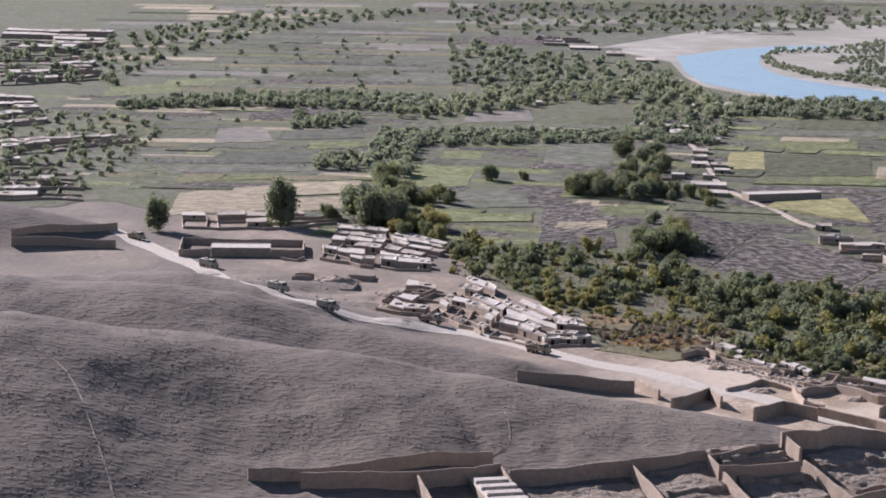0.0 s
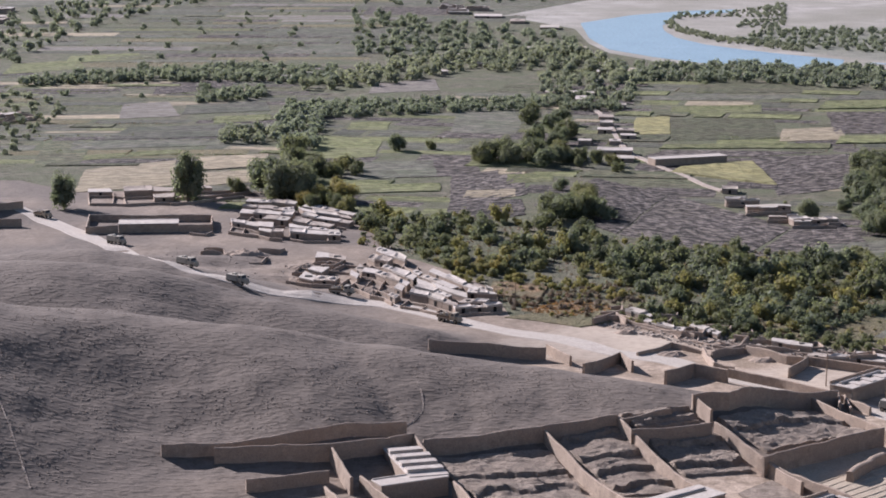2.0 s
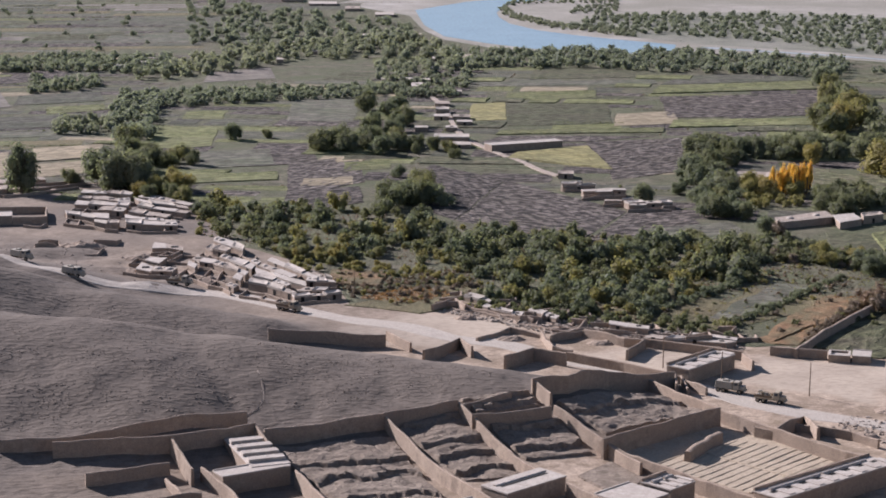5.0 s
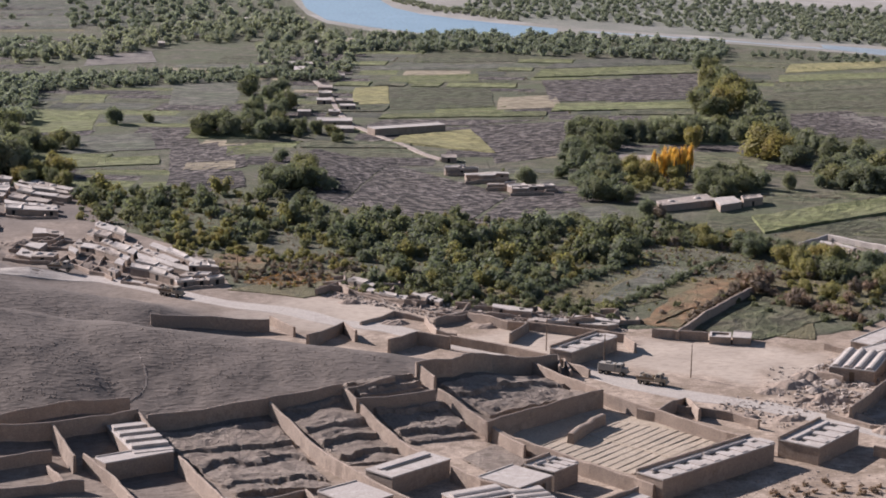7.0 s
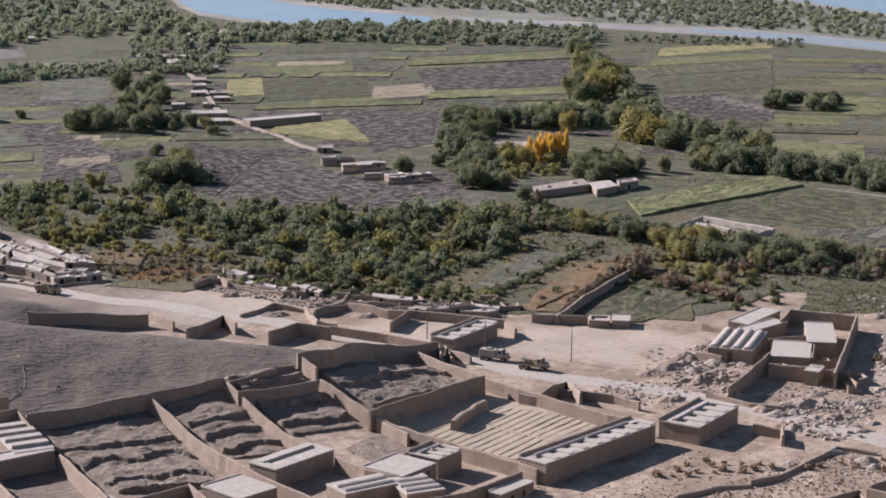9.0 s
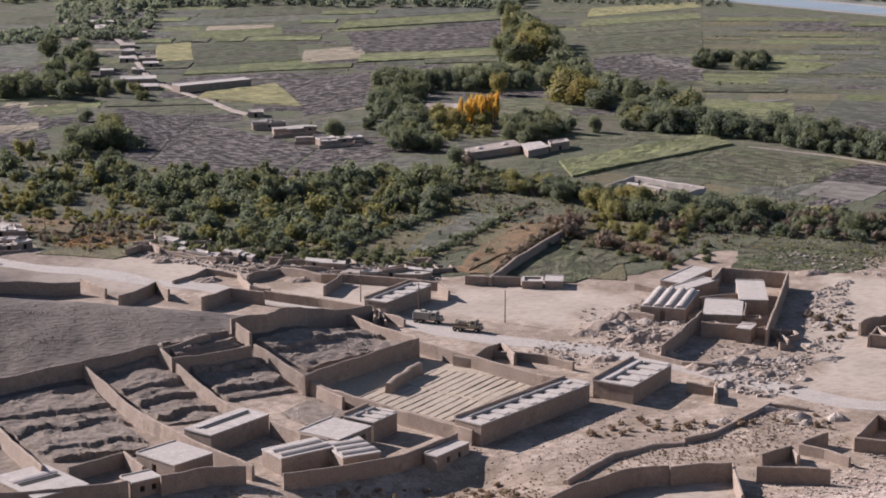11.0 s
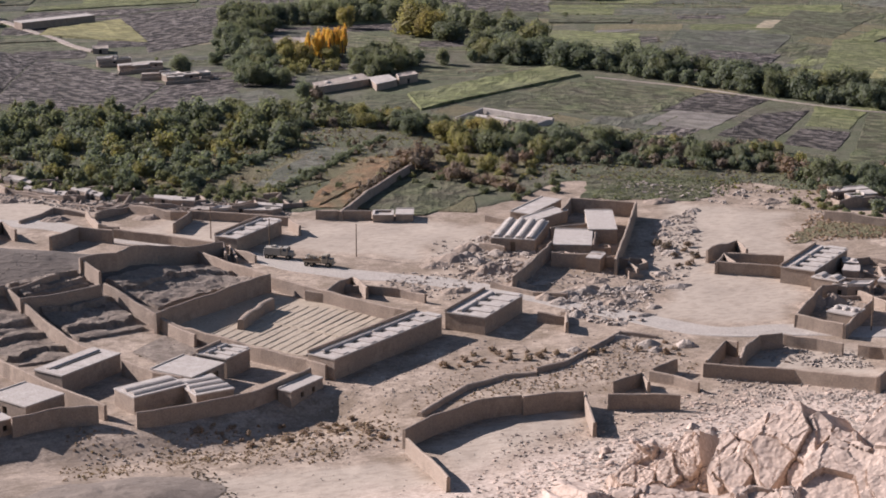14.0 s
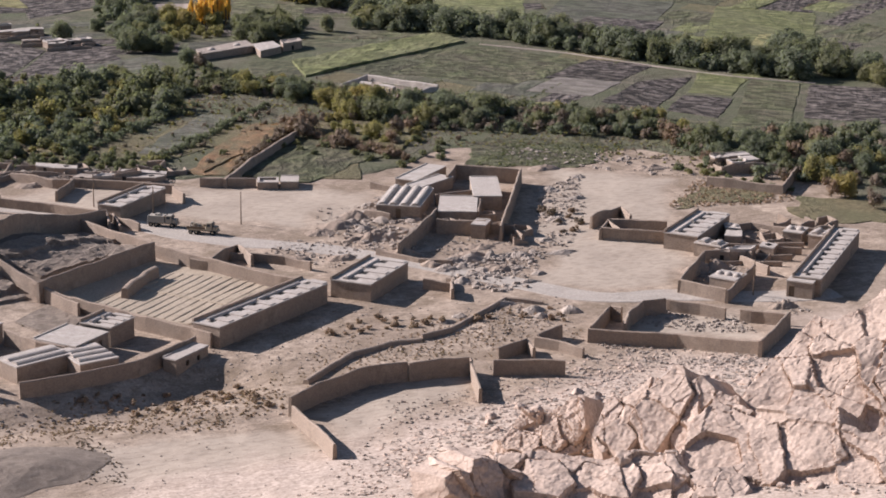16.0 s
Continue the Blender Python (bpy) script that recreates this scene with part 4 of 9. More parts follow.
def scatter(poly, count, seed):
    """Seeded places inside a polygon of the plan, as near to one another as they fall, thicker in some drifts than in others."""
    rng = np.random.default_rng(seed)
    xs, ys = np.array([p[0] for p in poly]), np.array([p[1] for p in poly])
    x, y = rng.uniform(xs.min(), xs.max(), count * 9), rng.uniform(ys.min(), ys.max(), count * 9)
    hit = np.zeros(x.shape, bool)
    for ax, ay, bx, by in zip(xs, ys, np.roll(xs, -1), np.roll(ys, -1)):
        if ay != by:
            hit ^= ((ay > y) != (by > y)) & (x < (bx - ax) * (y - ay) / (by - ay) + ax)
    hit &= rng.random(x.shape) < 0.5 + 0.5 * value_noise(x, y, 5, seed % 50) + 0.3 * value_noise(x, y, 1.8, seed % 50 + 1)
    return list(zip(x[hit][:count].tolist(), y[hit][:count].tolist()))


def stuff(name, verts, faces, material, label, category):
    me = bpy.data.meshes.new(name)
    me.from_pydata(verts, [], faces)
    me.materials.append(material)
    return tagged(new(name, me), label, category, "", "stuff")


def woods(name, places, material, label, seed, low=3.5, high=7.0, count=60, leafy=0.1, lobes=6, wide=0.58):
    """Far trees in one mesh: each a crown of leaf clumps on a short trunk."""
    rng = random.Random(seed)
    verts, faces = [], []
    for x, y in places:
        h = low + (high - low) * rng.random() ** 1.4
        z = ground_at(x, y)
        crown(verts, faces, Vector((x, y, z)), rng, lobes, count, wide * h, -0.1 * h, h, leafy * h)
        k = len(verts)
        for dx, dy in ((-0.15, 0), (0.1, 0.12), (0.1, -0.12)):
            verts += [(x + dx, y + dy, z - 0.3), (x + 0.4 * dx, y + 0.4 * dy, z + 0.6 * h)]
        faces += [(k, k + 2, k + 3, k + 1), (k + 2, k + 4, k + 5, k + 3), (k + 4, k, k + 1, k + 5)]
    return stuff(name, verts, faces, material, label, "trees")


def stones(name, places, small, large, material, label, seed, sink=0.25, flat=0.7):
    """Loose stones in one mesh: lumpy blocks of eight corners, each set into the ground."""
    rng = random.Random(seed)
    verts, faces = [], []
    xs, ys = np.array([p[0] for p in places]), np.array([p[1] for p in places])
    zs = terrain(xs, ys) + relief(xs, ys)
    for (x, y), z in zip(places, zs):
        s = small * (large / small) ** (rng.random() ** 2.2)
        a = rng.uniform(0, 6.28)
        ca, sa = math.cos(a), math.sin(a)
        k = len(verts)
        for dx, dy, dz in ((-1, -1, 0), (1, -1, 0), (1, 1, 0), (-1, 1, 0), (-0.7, -0.7, 1), (0.7, -0.7, 1), (0.7, 0.7, 1), (-0.7, 0.7, 1)):
            px, py, pz = dx * s * rng.uniform(0.6, 1.1), dy * s * rng.uniform(0.45, 0.8), dz * s * flat * rng.uniform(0.7, 1.4)
            verts.append((x + px * ca - py * sa, y + px * sa + py * ca, float(z) - sink * s + pz))
        faces += [(k, k + 1, k + 5, k + 4), (k + 1, k + 2, k + 6, k + 5), (k + 2, k + 3, k + 7, k + 6), (k + 3, k, k + 4, k + 7), (k + 4, k + 5, k + 6, k + 7)]
    return stuff(name, verts, faces, material, label, "stones")


def mound(x, y, wide, deep, height, seed, material, label, rough=1.0):
    """A slumped heap of earth and broken brick: an uneven dome that runs out into the ground."""
    around, rings = 44, 16
    a, q = np.meshgrid(np.linspace(0, 2 * math.pi, around, endpoint=False), np.linspace(0, 1, rings + 1)[1:])
    reach = 1 + 0.22 * value_noise(np.cos(a) * 2, np.sin(a) * 2, 1, seed)
    px, py = x + wide * q * reach * np.cos(a), y + deep * q * reach * np.sin(a)
    px, py = np.append(px.ravel(), x), np.append(py.ravel(), y)
    q = np.append(q.ravel(), 0.0)
    z = height * np.clip(1 - q * q, 0, 1) ** 1.2 * (1 + 0.45 * rough * value_noise(px, py, 1.8, seed + 1)) + rough * np.clip(1.2 - q, 0, 1) * height * (0.16 * value_noise(px, py, 0.8, seed + 2) + 0.12 * value_noise(px, py, 0.4, seed + 3)) - 0.15 * (q > 0.95)
    pz = terrain(px, py) + relief(px, py) + z
    faces = [(r * around + k, r * around + (k + 1) % around, (r + 1) * around + (k + 1) % around, (r + 1) * around + k) for r in range(rings - 1) for k in range(around)]
    faces = [f[::-1] for f in faces] + [(rings * around, k, (k + 1) % around) for k in range(around)]
    me = bpy.data.meshes.new("earth_mound")
    me.from_pydata(np.stack([px, py, pz], -1).tolist(), [], faces)
    me.materials.append(material)
    return tagged(new("earth_mound", me), label, "heap", "heaps of earth and rubble")


def tufts(name, places, size, material, label, seed, blades=5):
    rng = random.Random(seed)
    verts, faces = [], []
    xs, ys = np.array([p[0] for p in places]), np.array([p[1] for p in places])
    zs = terrain(xs, ys) + relief(xs, ys)
    for (x, y), z in zip(places, zs):
        s = size * rng.uniform(0.5, 1.5)
        for _ in range(blades):
            v = Vector((rng.gauss(0, 1), rng.gauss(0, 1), abs(rng.gauss(0, 0.6)) + 0.3)).normalized()
            leaf(verts, faces, Vector((x, y, float(z))) + v * s * 0.45, v, s * 0.42, rng)
    return stuff(name, verts, faces, material, label, "tufts")


def compound(x, y, turn, length, width, seed):
    """A walled mud yard, parted into rooms: some under flat roofs behind parapets, some roofless, some open yard."""
    rng = random.Random(seed)
    c, s = math.cos(radians(turn)), math.sin(radians(turn))

    def at(u, v):
        return (x + u * c - v * s, y + u * s + v * c)

    h = rng.uniform(1.9, 2.6)
    ruin = rng.choice((0.05, 0.15, 0.35))
    wall([at(0, 0), at(length, 0), at(length, width), at(0, width), at(0, 0)], h, 0.45, ruin, steps=2.2)
    roofs = ("pan", "pan", "pan", "flat", "flat", "slot")
    d = rng.uniform(0.3, 0.42) * width
    u = 0.3
    while u < length - 3.0:
        w = min(rng.uniform(3.0, 6.5), length - 0.3 - u)
        kind = rng.random()
        if kind < 0.62 and w > 2.4:
            house(*at(u, width - d - 0.2), turn, w, d, h + rng.uniform(-0.1, 0.5), rng.choice(roofs), max(2, int(w / 1.6)), (0.4,) if w > 3.5 else (), group="village houses")
        elif kind < 0.9:
            wall([at(u, width - 0.3), at(u, width - d), at(u + 0.7 * w, width - d)], h - 0.2, 0.4, 0.3, steps=1.2)
        u += w + 0.15
    side = rng.random()
    if side < 0.7:
        house(*at(length - 0.3, 0.4), turn + 90, (width - d) * rng.uniform(0.6, 0.9), rng.uniform(3, 4.2), h + rng.uniform(-0.1, 0.4), rng.choice(roofs), 3, (0.5,), group="village houses")
    if rng.random() < 0.55:
        house(*at(rng.uniform(0.4, 0.3 * length), 0.3), turn, rng.uniform(3, 5), rng.uniform(2.6, 3.4), h + rng.uniform(-0.2, 0.3), rng.choice(roofs), 2, (), group="village houses")
    else:
        wall([at(0.35 * length, 0.2), at(0.35 * length, 0.9 * (width - d))], h - 0.4, 0.4, 0.3, steps=1.4)


def room(base, height, seed, roof="flat", group="village houses", label=""):
    """One mud room of a crowded quarter, on four corners of the plan: leaning walls, an uneven plastered roof,
    sometimes low domes, a rim or a near-black box for the shade in a hole.
    """
    rng = random.Random(seed)
    zs = [ground_at(x, y) for x, y in base]
    cx, cy, z0 = sum(p[0] for p in base) / 4, sum(p[1] for p in base) / 4, min(zs)
    loc = [Vector((x - cx, y - cy, 0)) for x, y in base]
    bm = bmesh.new()
    low = [bm.verts.new((1.02 * p.x, 1.02 * p.y, -0.7)) for p in loc]
    tops = [height + 0.5 * (max(zs) - z0) + rng.uniform(-0.05, 0.05) for _ in loc]
    high = [bm.verts.new((0.97 * p.x, 0.97 * p.y, t)) for p, t in zip(loc, tops)]
    for i in range(4):
        bm.faces.new((low[i], low[(i + 1) % 4], high[(i + 1) % 4], high[i]))
    bm.faces.new(high)
    words = {"flat": "a flat pale roof", "rim": "a low rim round its roof", "dome": "small domes on its roof", "hole": "a dark hole in its roof"}[roof]
    home = new("mud_room", mesh_of("mud_room", bm, M_MUD))
    home.location = (cx, cy, z0)
    tagged(home, label or "crowded mud-brick room with " + words, "house", group)
    bm = bmesh.new()
    n = 5
    grid = [[None] * (n + 1) for _ in range(n + 1)]
    for i in range(n + 1):
        for j in range(n + 1):
            u, v = i / n, j / n
            p = loc[0] * (1 - u) * (1 - v) + loc[1] * u * (1 - v) + loc[2] * u * v + loc[3] * (1 - u) * v
            t = tops[0] * (1 - u) * (1 - v) + tops[1] * u * (1 - v) + tops[2] * u * v + tops[3] * (1 - u) * v
            edge = i in (0, n) or j in (0, n)
            rise = 0.2 + 0.08 * float(value_noise(cx + p.x, cy + p.y, 1.1, 71)) + (0.3 if roof == "rim" and edge else 0.0)
            grid[i][j] = bm.verts.new((p.x * 1.02, p.y * 1.02, t + rise))
    for i in range(n):
        for j in range(n):
            bm.faces.new((grid[i][j], grid[i + 1][j], grid[i + 1][j + 1], grid[i][j + 1]))
    rim = [grid[i][0] for i in range(n)] + [grid[n][j] for j in range(n)] + [grid[i][n] for i in range(n, 0, -1)] + [grid[0][j] for j in range(n, 0, -1)]
    under = [bm.verts.new((v.co.x, v.co.y, v.co.z - (0.55 if roof == "rim" else 0.26))) for v in rim]
    for i in range(len(rim)):
        k = (i + 1) % len(rim)
        bm.faces.new((rim[i], under[i], under[k], rim[k]))
    part("roof", bm, rng.choice((M_ROOF, M_ROOF, M_DUST, M_ROAD)), home, "uneven plastered mud roof")
    side = min((loc[1] - loc[0]).length, (loc[3] - loc[0]).length)
    middle = sum(tops) / 4
    if roof == "dome":
        for k in (-1, 1):
            bm = bmesh.new()
            d = (loc[1] + loc[2] - loc[0] - loc[3]) * 0.125 * k
            dome(bm, d.x, d.y, middle + 0.1, min(1.1, 0.24 * side), min(0.6, 0.14 * side), 3, 9)
            part("roof_dome", bm, M_ROOF, home, smooth=True)
    elif roof == "hole":
        q = 0.16 * side
        # no hole is cut: a near-black box stands for its shade
        part("roof_hole_shade", box(-q, -q, middle + 0.18, q, q, middle + 0.33), M_HOLE_SHADE, home, "near-black box for the shade in a roof hole")
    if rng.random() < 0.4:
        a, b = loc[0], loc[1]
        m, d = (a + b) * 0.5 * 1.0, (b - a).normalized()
        # doorway shade as a near-black panel on the solid wall
        door = part("door", box(-0.4, -0.06, 0.0, 0.4, 0.06, 1.25), M_HOLE_SHADE, home, "near-black panel for the shade in a doorway")
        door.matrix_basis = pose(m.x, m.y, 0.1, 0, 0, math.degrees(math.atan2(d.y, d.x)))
    return home


def quarter(corners, across, deep, seed, built=0.62, low=1.3, high=2.0, roofs=("flat", "flat", "rim", "rim", "hole", "dome")):
    """A crowded village quarter: a block of the plan cut into uneven rooms, yards and roofless ruins that lean on one another."""
    rng = random.Random(seed)
    (ax, ay), (bx, by), (cx, cy), (dx, dy) = corners
    nu, nv = max(2, round(math.hypot(bx - ax, by - ay) / across)), max(2, round(math.hypot(dx - ax, dy - ay) / deep))
    us = [min(1, max(0, (i + (rng.uniform(-0.3, 0.3) if 0 < i < nu else 0)) / nu)) for i in range(nu + 1)]
    knots = {}
    for j in range(nv + 1):
        slip = rng.uniform(-0.3, 0.3) / nu
        for i in range(nu + 1):
            u, v = us[i] + slip + rng.uniform(-0.08, 0.08) / nu, (j + rng.uniform(-0.2, 0.2)) / nv
            knots[i, j] = (ax * (1 - u) * (1 - v) + bx * u * (1 - v) + cx * u * v + dx * (1 - u) * v, ay * (1 - u) * (1 - v) + by * u * (1 - v) + cy * u * v + dy * (1 - u) * v)

    def between(p, q, f):
        return (p[0] + (q[0] - p[0]) * f, p[1] + (q[1] - p[1]) * f)

    for j in range(nv):
        storey, run, kind = rng.uniform(low, high), 0, 0.0
        share = rng.uniform(0.52, 0.72)
        wall([knots[i, j] for i in range(nu + 1)], low * rng.uniform(0.7, 1.0), 0.4, rng.choice((0.1, 0.3, 0.5)), steps=1.6)
        for i in range(nu):
            if run == 0:
                run, kind = rng.choice((1, 2, 2, 3)), rng.random()
                storey = rng.uniform(low, high)
            run -= 1
            p, q, r, t = knots[i, j], knots[i + 1, j], knots[i + 1, j + 1], knots[i, j + 1]
            if kind < built:
                room([between(t, p, share), between(r, q, share), r, t], storey + rng.uniform(-0.08, 0.08), seed * 1000 + j * 40 + i, rng.choice(roofs))
                if rng.random() < 0.35:
                    wall([p, between(p, t, 1 - share)], low * 0.8, 0.4, 0.3, steps=1.5)
            elif kind < built + 0.25:
                wall([p, t], low * rng.uniform(0.7, 1.0), 0.4, rng.choice((0.15, 0.35, 0.6)), steps=1.5)
            elif rng.random() < 0.3:
                mound(0.5 * (p[0] + r[0]), 0.5 * (p[1] + r[1]), 0.35 * across, 0.3 * deep, rng.uniform(0.4, 0.8), seed + i * 7 + j, M_MUD, "slumped heap of earth and broken mud brick")


def village(outline, count, gap, turn, seed, small=8, large=13):
    rng = random.Random(seed)
    for i, (x, y) in enumerate(spots(outline, count, gap, seed)):
        compound(x, y, turn + rng.uniform(-9, 9), rng.uniform(small, large), rng.uniform(0.7, 0.95) * rng.uniform(small, large), 100 * seed + i)


def grove(kinds, outline, count, gap, low, high, seed):
    """Trees of some kinds inside an outline of the plan."""
    rng = random.Random(seed)
    kinds = kinds.split()
    for i, (x, y) in enumerate(spots(outline, count, gap, seed)):
        tree(rng.choice(kinds), x, y, rng.uniform(low, high), seed * 31 + i, wide=rng.uniform(0.9, 1.3))


def brush(material, outline, count, gap, low, high, seed, label):
    rng = random.Random(seed)
    for i, (x, y) in enumerate(spots(outline, count, gap, seed)):
        shrub(material, x, y, rng.uniform(low, high), seed * 17 + i, label)


def ruins(outline, count, gap, turn, seed, small=3.0, large=7.0):
    """Roofless rooms: bent, broken mud walls."""
    rng = random.Random(seed)
    for i, (x, y) in enumerate(spots(outline, count, gap, seed)):
        a = radians(turn + rng.uniform(-20, 20))
        l, w = rng.uniform(small, large), rng.uniform(small, large) * 0.7
        c, s = math.cos(a), math.sin(a)
        line = [(0, 0), (l, 0), (l, w), (0.2 * l, w)][: rng.choice((3, 4, 4))]
        wall([(x + u * c - v * s, y + u * s + v * c) for u, v in line], rng.uniform(1.0, 2.2), 0.5, rng.choice((0.3, 0.5, 0.7)), steps=1.0, label="roofless ruined mud room with broken walls", name="ruined_room")


def field_edges(material, label, seed, size):
    """Rank weeds and small bushes along the edges of some plots, in one mesh."""
    rng = random.Random(seed)
    places = []
    for (ax, ay), (bx, by) in EDGES[seed % 2 :: 2]:
        k = int(math.hypot(bx - ax, by - ay) / 0.9)
        places += [(ax + (bx - ax) * i / k + rng.uniform(-0.5, 0.5), ay + (by - ay) * i / k + rng.uniform(-0.5, 0.5)) for i in range(k) if rng.random() < 0.75]
    tufts("field_edge_weeds", places, size, material, label, seed, 6)

# ---- valley floor ----
farmland_sheet([(-900.0, 900.0), (-420.0, 760.0), (-170.7, 572.7), (-104.4, 648.8), (-82.9, 621.3), (-24.8, 622.0), (2.5, 586.7), (12.6, 522.5), (33.6, 487.3), (35.5, 456.4), (52.4, 460.4), (64.6, 454.5), (81.0, 430.8), (103.0, 417.9), (116.3, 407.6), (138.4, 400.3), (148.5, 394.4), (151.3, 396.9), (180.6, 413.9), (217.9, 394.0), (242.2, 371.6), (233.6, 326.2), (520.0, 420.0), (1300.0, 700.0)], 0.05, M_FARM, "grey-green farmland of small plots")
flat_patch("river_bed", [(91.7, 1264.7), (127.0, 1176.4), (125.3, 1088.9), (129.9, 1041.3), (147.1, 1002.9), (167.4, 977.6), (202.0, 954.2), (232.5, 976.2), (298.8, 948.7), (363.3, 885.6), (398.6, 824.5), (430.4, 769.2), (592.4, 1063.6), (1100.0, 1500.0), (560.0, 1750.0), (256.9, 1568.8), (151.7, 1377.5)], M_SAND, "pale sand and gravel of the river bed", 0.09)
ribbon("river", [(245.3, 1318.5), (207.4, 1304.0), (171.1, 1269.8), (134.2, 1214.0), (128.8, 1120.5), (132.0, 1058.5), (149.7, 1021.5), (170.0, 992.7), (205.0, 968.6), (234.3, 983.9)], [(241.3, 1296.5), (205.0, 1270.7), (193.4, 1244.3), (179.7, 1196.5), (176.3, 1164.5), (176.6, 1125.4), (185.7, 1087.8), (201.2, 1059.8), (218.8, 1036.4), (241.9, 1010.2)], M_WATER, "calm pale blue river bend", 0.15)
flat_patch("river_channel", [(249.4, 993.8), (301.4, 957.0), (333.1, 926.6), (366.3, 893.0), (368.1, 897.4), (334.6, 930.8), (302.6, 961.0), (253.6, 999.0)], M_SHALLOW, "narrow side channel of the river", 0.15)
flat_patch("river_scrub", [(209.4, 1128.5), (229.8, 1047.1), (254.1, 1012.5), (306.5, 973.6), (338.6, 942.3), (372.2, 933.7), (388.8, 904.6), (415.7, 860.5), (450.0, 804.7), (502.5, 900.2), (468.3, 970.7), (447.6, 1043.1), (426.1, 1113.4), (384.1, 1168.4), (322.2, 1191.1), (244.7, 1176.8)], M_SCRUB, "grey-green scrub on the river islands", 0.13)
flat_patch("river_channel", [(350.6, 933.2), (385.9, 897.9), (412.8, 854.3), (445.9, 797.4), (434.2, 776.0), (400.4, 828.3), (374.8, 871.8), (345.8, 916.5)], M_SHALLOW, "shallow grey side arm of the river", 0.17)
flat_patch("river_bend", [(452.6, 1058.7), (462.2, 1017.5), (472.1, 978.7), (505.0, 904.8), (567.1, 1017.5), (535.9, 1112.4), (498.0, 1120.5)], M_WATER, "far pale blue bend of the river", 0.16)
# fields
field("lush", [(-14.4, 687.3), (8.4, 692.9), (12.0, 736.3), (-12.5, 745.2)])
field("lush", [(-1.7, 758.9), (13.4, 757.9), (16.0, 782.3), (0.4, 780.2)])
field("fallow", [(36.4, 751.9), (60.5, 747.3), (71.1, 822.4), (42.3, 824.1)])
field("plough", [(13.8, 648.0), (42.2, 654.5), (41.2, 696.6), (24.3, 698.0)])
field("plough", [(29.4, 611.2), (45.4, 613.7), (48.4, 665.5), (31.4, 650.9)])
field("green", [(49.8, 660.7), (70.7, 661.3), (73.4, 677.9), (52.0, 677.1)])
field("lush", [(48.0, 637.4), (63.3, 641.6), (65.1, 659.5), (49.5, 656.2)])
field("dry", [(32.7, 610.9), (49.5, 613.3), (50.7, 627.6), (35.2, 624.8)])
field("plough", [(25.7, 567.4), (50.2, 582.7), (50.9, 609.2), (29.1, 605.3)])
field("lush", [(-10.0, 616.7), (27.5, 623.4), (28.1, 638.0), (-10.2, 634.0)], 0.2)
field("fallow", [(-3.5, 641.8), (28.0, 653.4), (27.6, 685.2), (1.9, 681.1)])
field("plough", [(72.2, 552.7), (100.3, 519.8), (122.1, 562.4), (96.1, 617.4)])
field("plough", [(101.5, 518.2), (138.4, 536.3), (137.7, 569.9), (122.1, 562.4)])
field("plough", [(53.3, 599.2), (72.2, 552.7), (96.1, 617.4), (77.5, 649.3)])
field("plough", [(128.8, 614.5), (153.4, 628.4), (172.5, 699.7), (135.2, 693.3)])
field("yellow", [(102.5, 658.7), (132.7, 633.4), (134.2, 683.0), (108.0, 670.2)], 0.5)
field("fallow", [(115.1, 847.4), (197.3, 852.6), (198.4, 868.5), (122.2, 864.4)])
field("lush", [(124.8, 803.5), (162.2, 809.9), (167.2, 835.1), (128.6, 828.0)])
field("green", [(113.8, 731.9), (153.9, 736.3), (163.9, 795.9), (122.7, 790.0)])
field("yellow", [(101.4, 745.9), (116.9, 749.3), (124.0, 798.4), (109.7, 794.2)])
field("dry", [(152.4, 729.1), (178.8, 734.5), (183.5, 768.1), (160.2, 761.7)])
field("plough", [(177.0, 749.7), (237.7, 751.8), (255.5, 817.0), (188.0, 811.9)])
field("lush", [(170.9, 723.5), (234.1, 726.2), (238.6, 744.0), (177.4, 742.1)], 0.4)
field("lush", [(106.6, 711.4), (167.4, 712.4), (169.9, 723.5), (110.3, 722.2)], 0.3)
field("lush", [(186.2, 819.2), (258.3, 829.9), (264.1, 857.0), (195.5, 844.9)], 0.4)
field("fallow", [(196.4, 848.7), (264.0, 861.0), (268.9, 885.8), (214.1, 882.1)])
field("green", [(144.9, 871.2), (192.9, 877.0), (198.9, 910.9), (153.3, 906.4)])
field("plough", [(98.0, 692.3), (135.2, 693.3), (163.5, 704.5), (108.2, 708.6)])
field("green", [(269.9, 767.4), (328.6, 780.5), (339.3, 806.6), (279.7, 795.7)])
field("lush", [(283.2, 799.1), (340.8, 810.2), (348.5, 828.7), (290.7, 820.6)])
field("yellow", [(295.7, 827.8), (356.5, 848.1), (364.8, 868.3), (309.0, 858.7)])
field("green", [(251.6, 720.5), (305.9, 725.6), (325.1, 772.2), (267.1, 759.4)])
field("plough", [(241.3, 667.0), (273.6, 647.1), (293.4, 700.3), (257.0, 711.5)])
field("pale", [(271.6, 699.1), (280.5, 663.9), (286.7, 679.0), (276.8, 707.2)])
field("fallow", [(151.4, 612.5), (186.8, 599.0), (193.4, 639.6), (160.4, 642.3)])
field("lush", [(175.5, 501.6), (234.6, 532.6), (232.5, 549.0), (178.7, 522.0)], 0.7)
field("meadow", [(197.7, 498.0), (221.8, 472.8), (253.2, 497.1), (234.3, 528.0)])
field("plough", [(232.3, 478.3), (249.3, 467.0), (267.8, 482.9), (256.1, 497.8)])
field("pale", [(221.1, 464.7), (233.8, 452.4), (249.7, 466.1), (236.7, 479.0)])
field("plough", [(232.9, 446.2), (239.5, 431.0), (269.9, 465.5), (253.4, 465.5)])
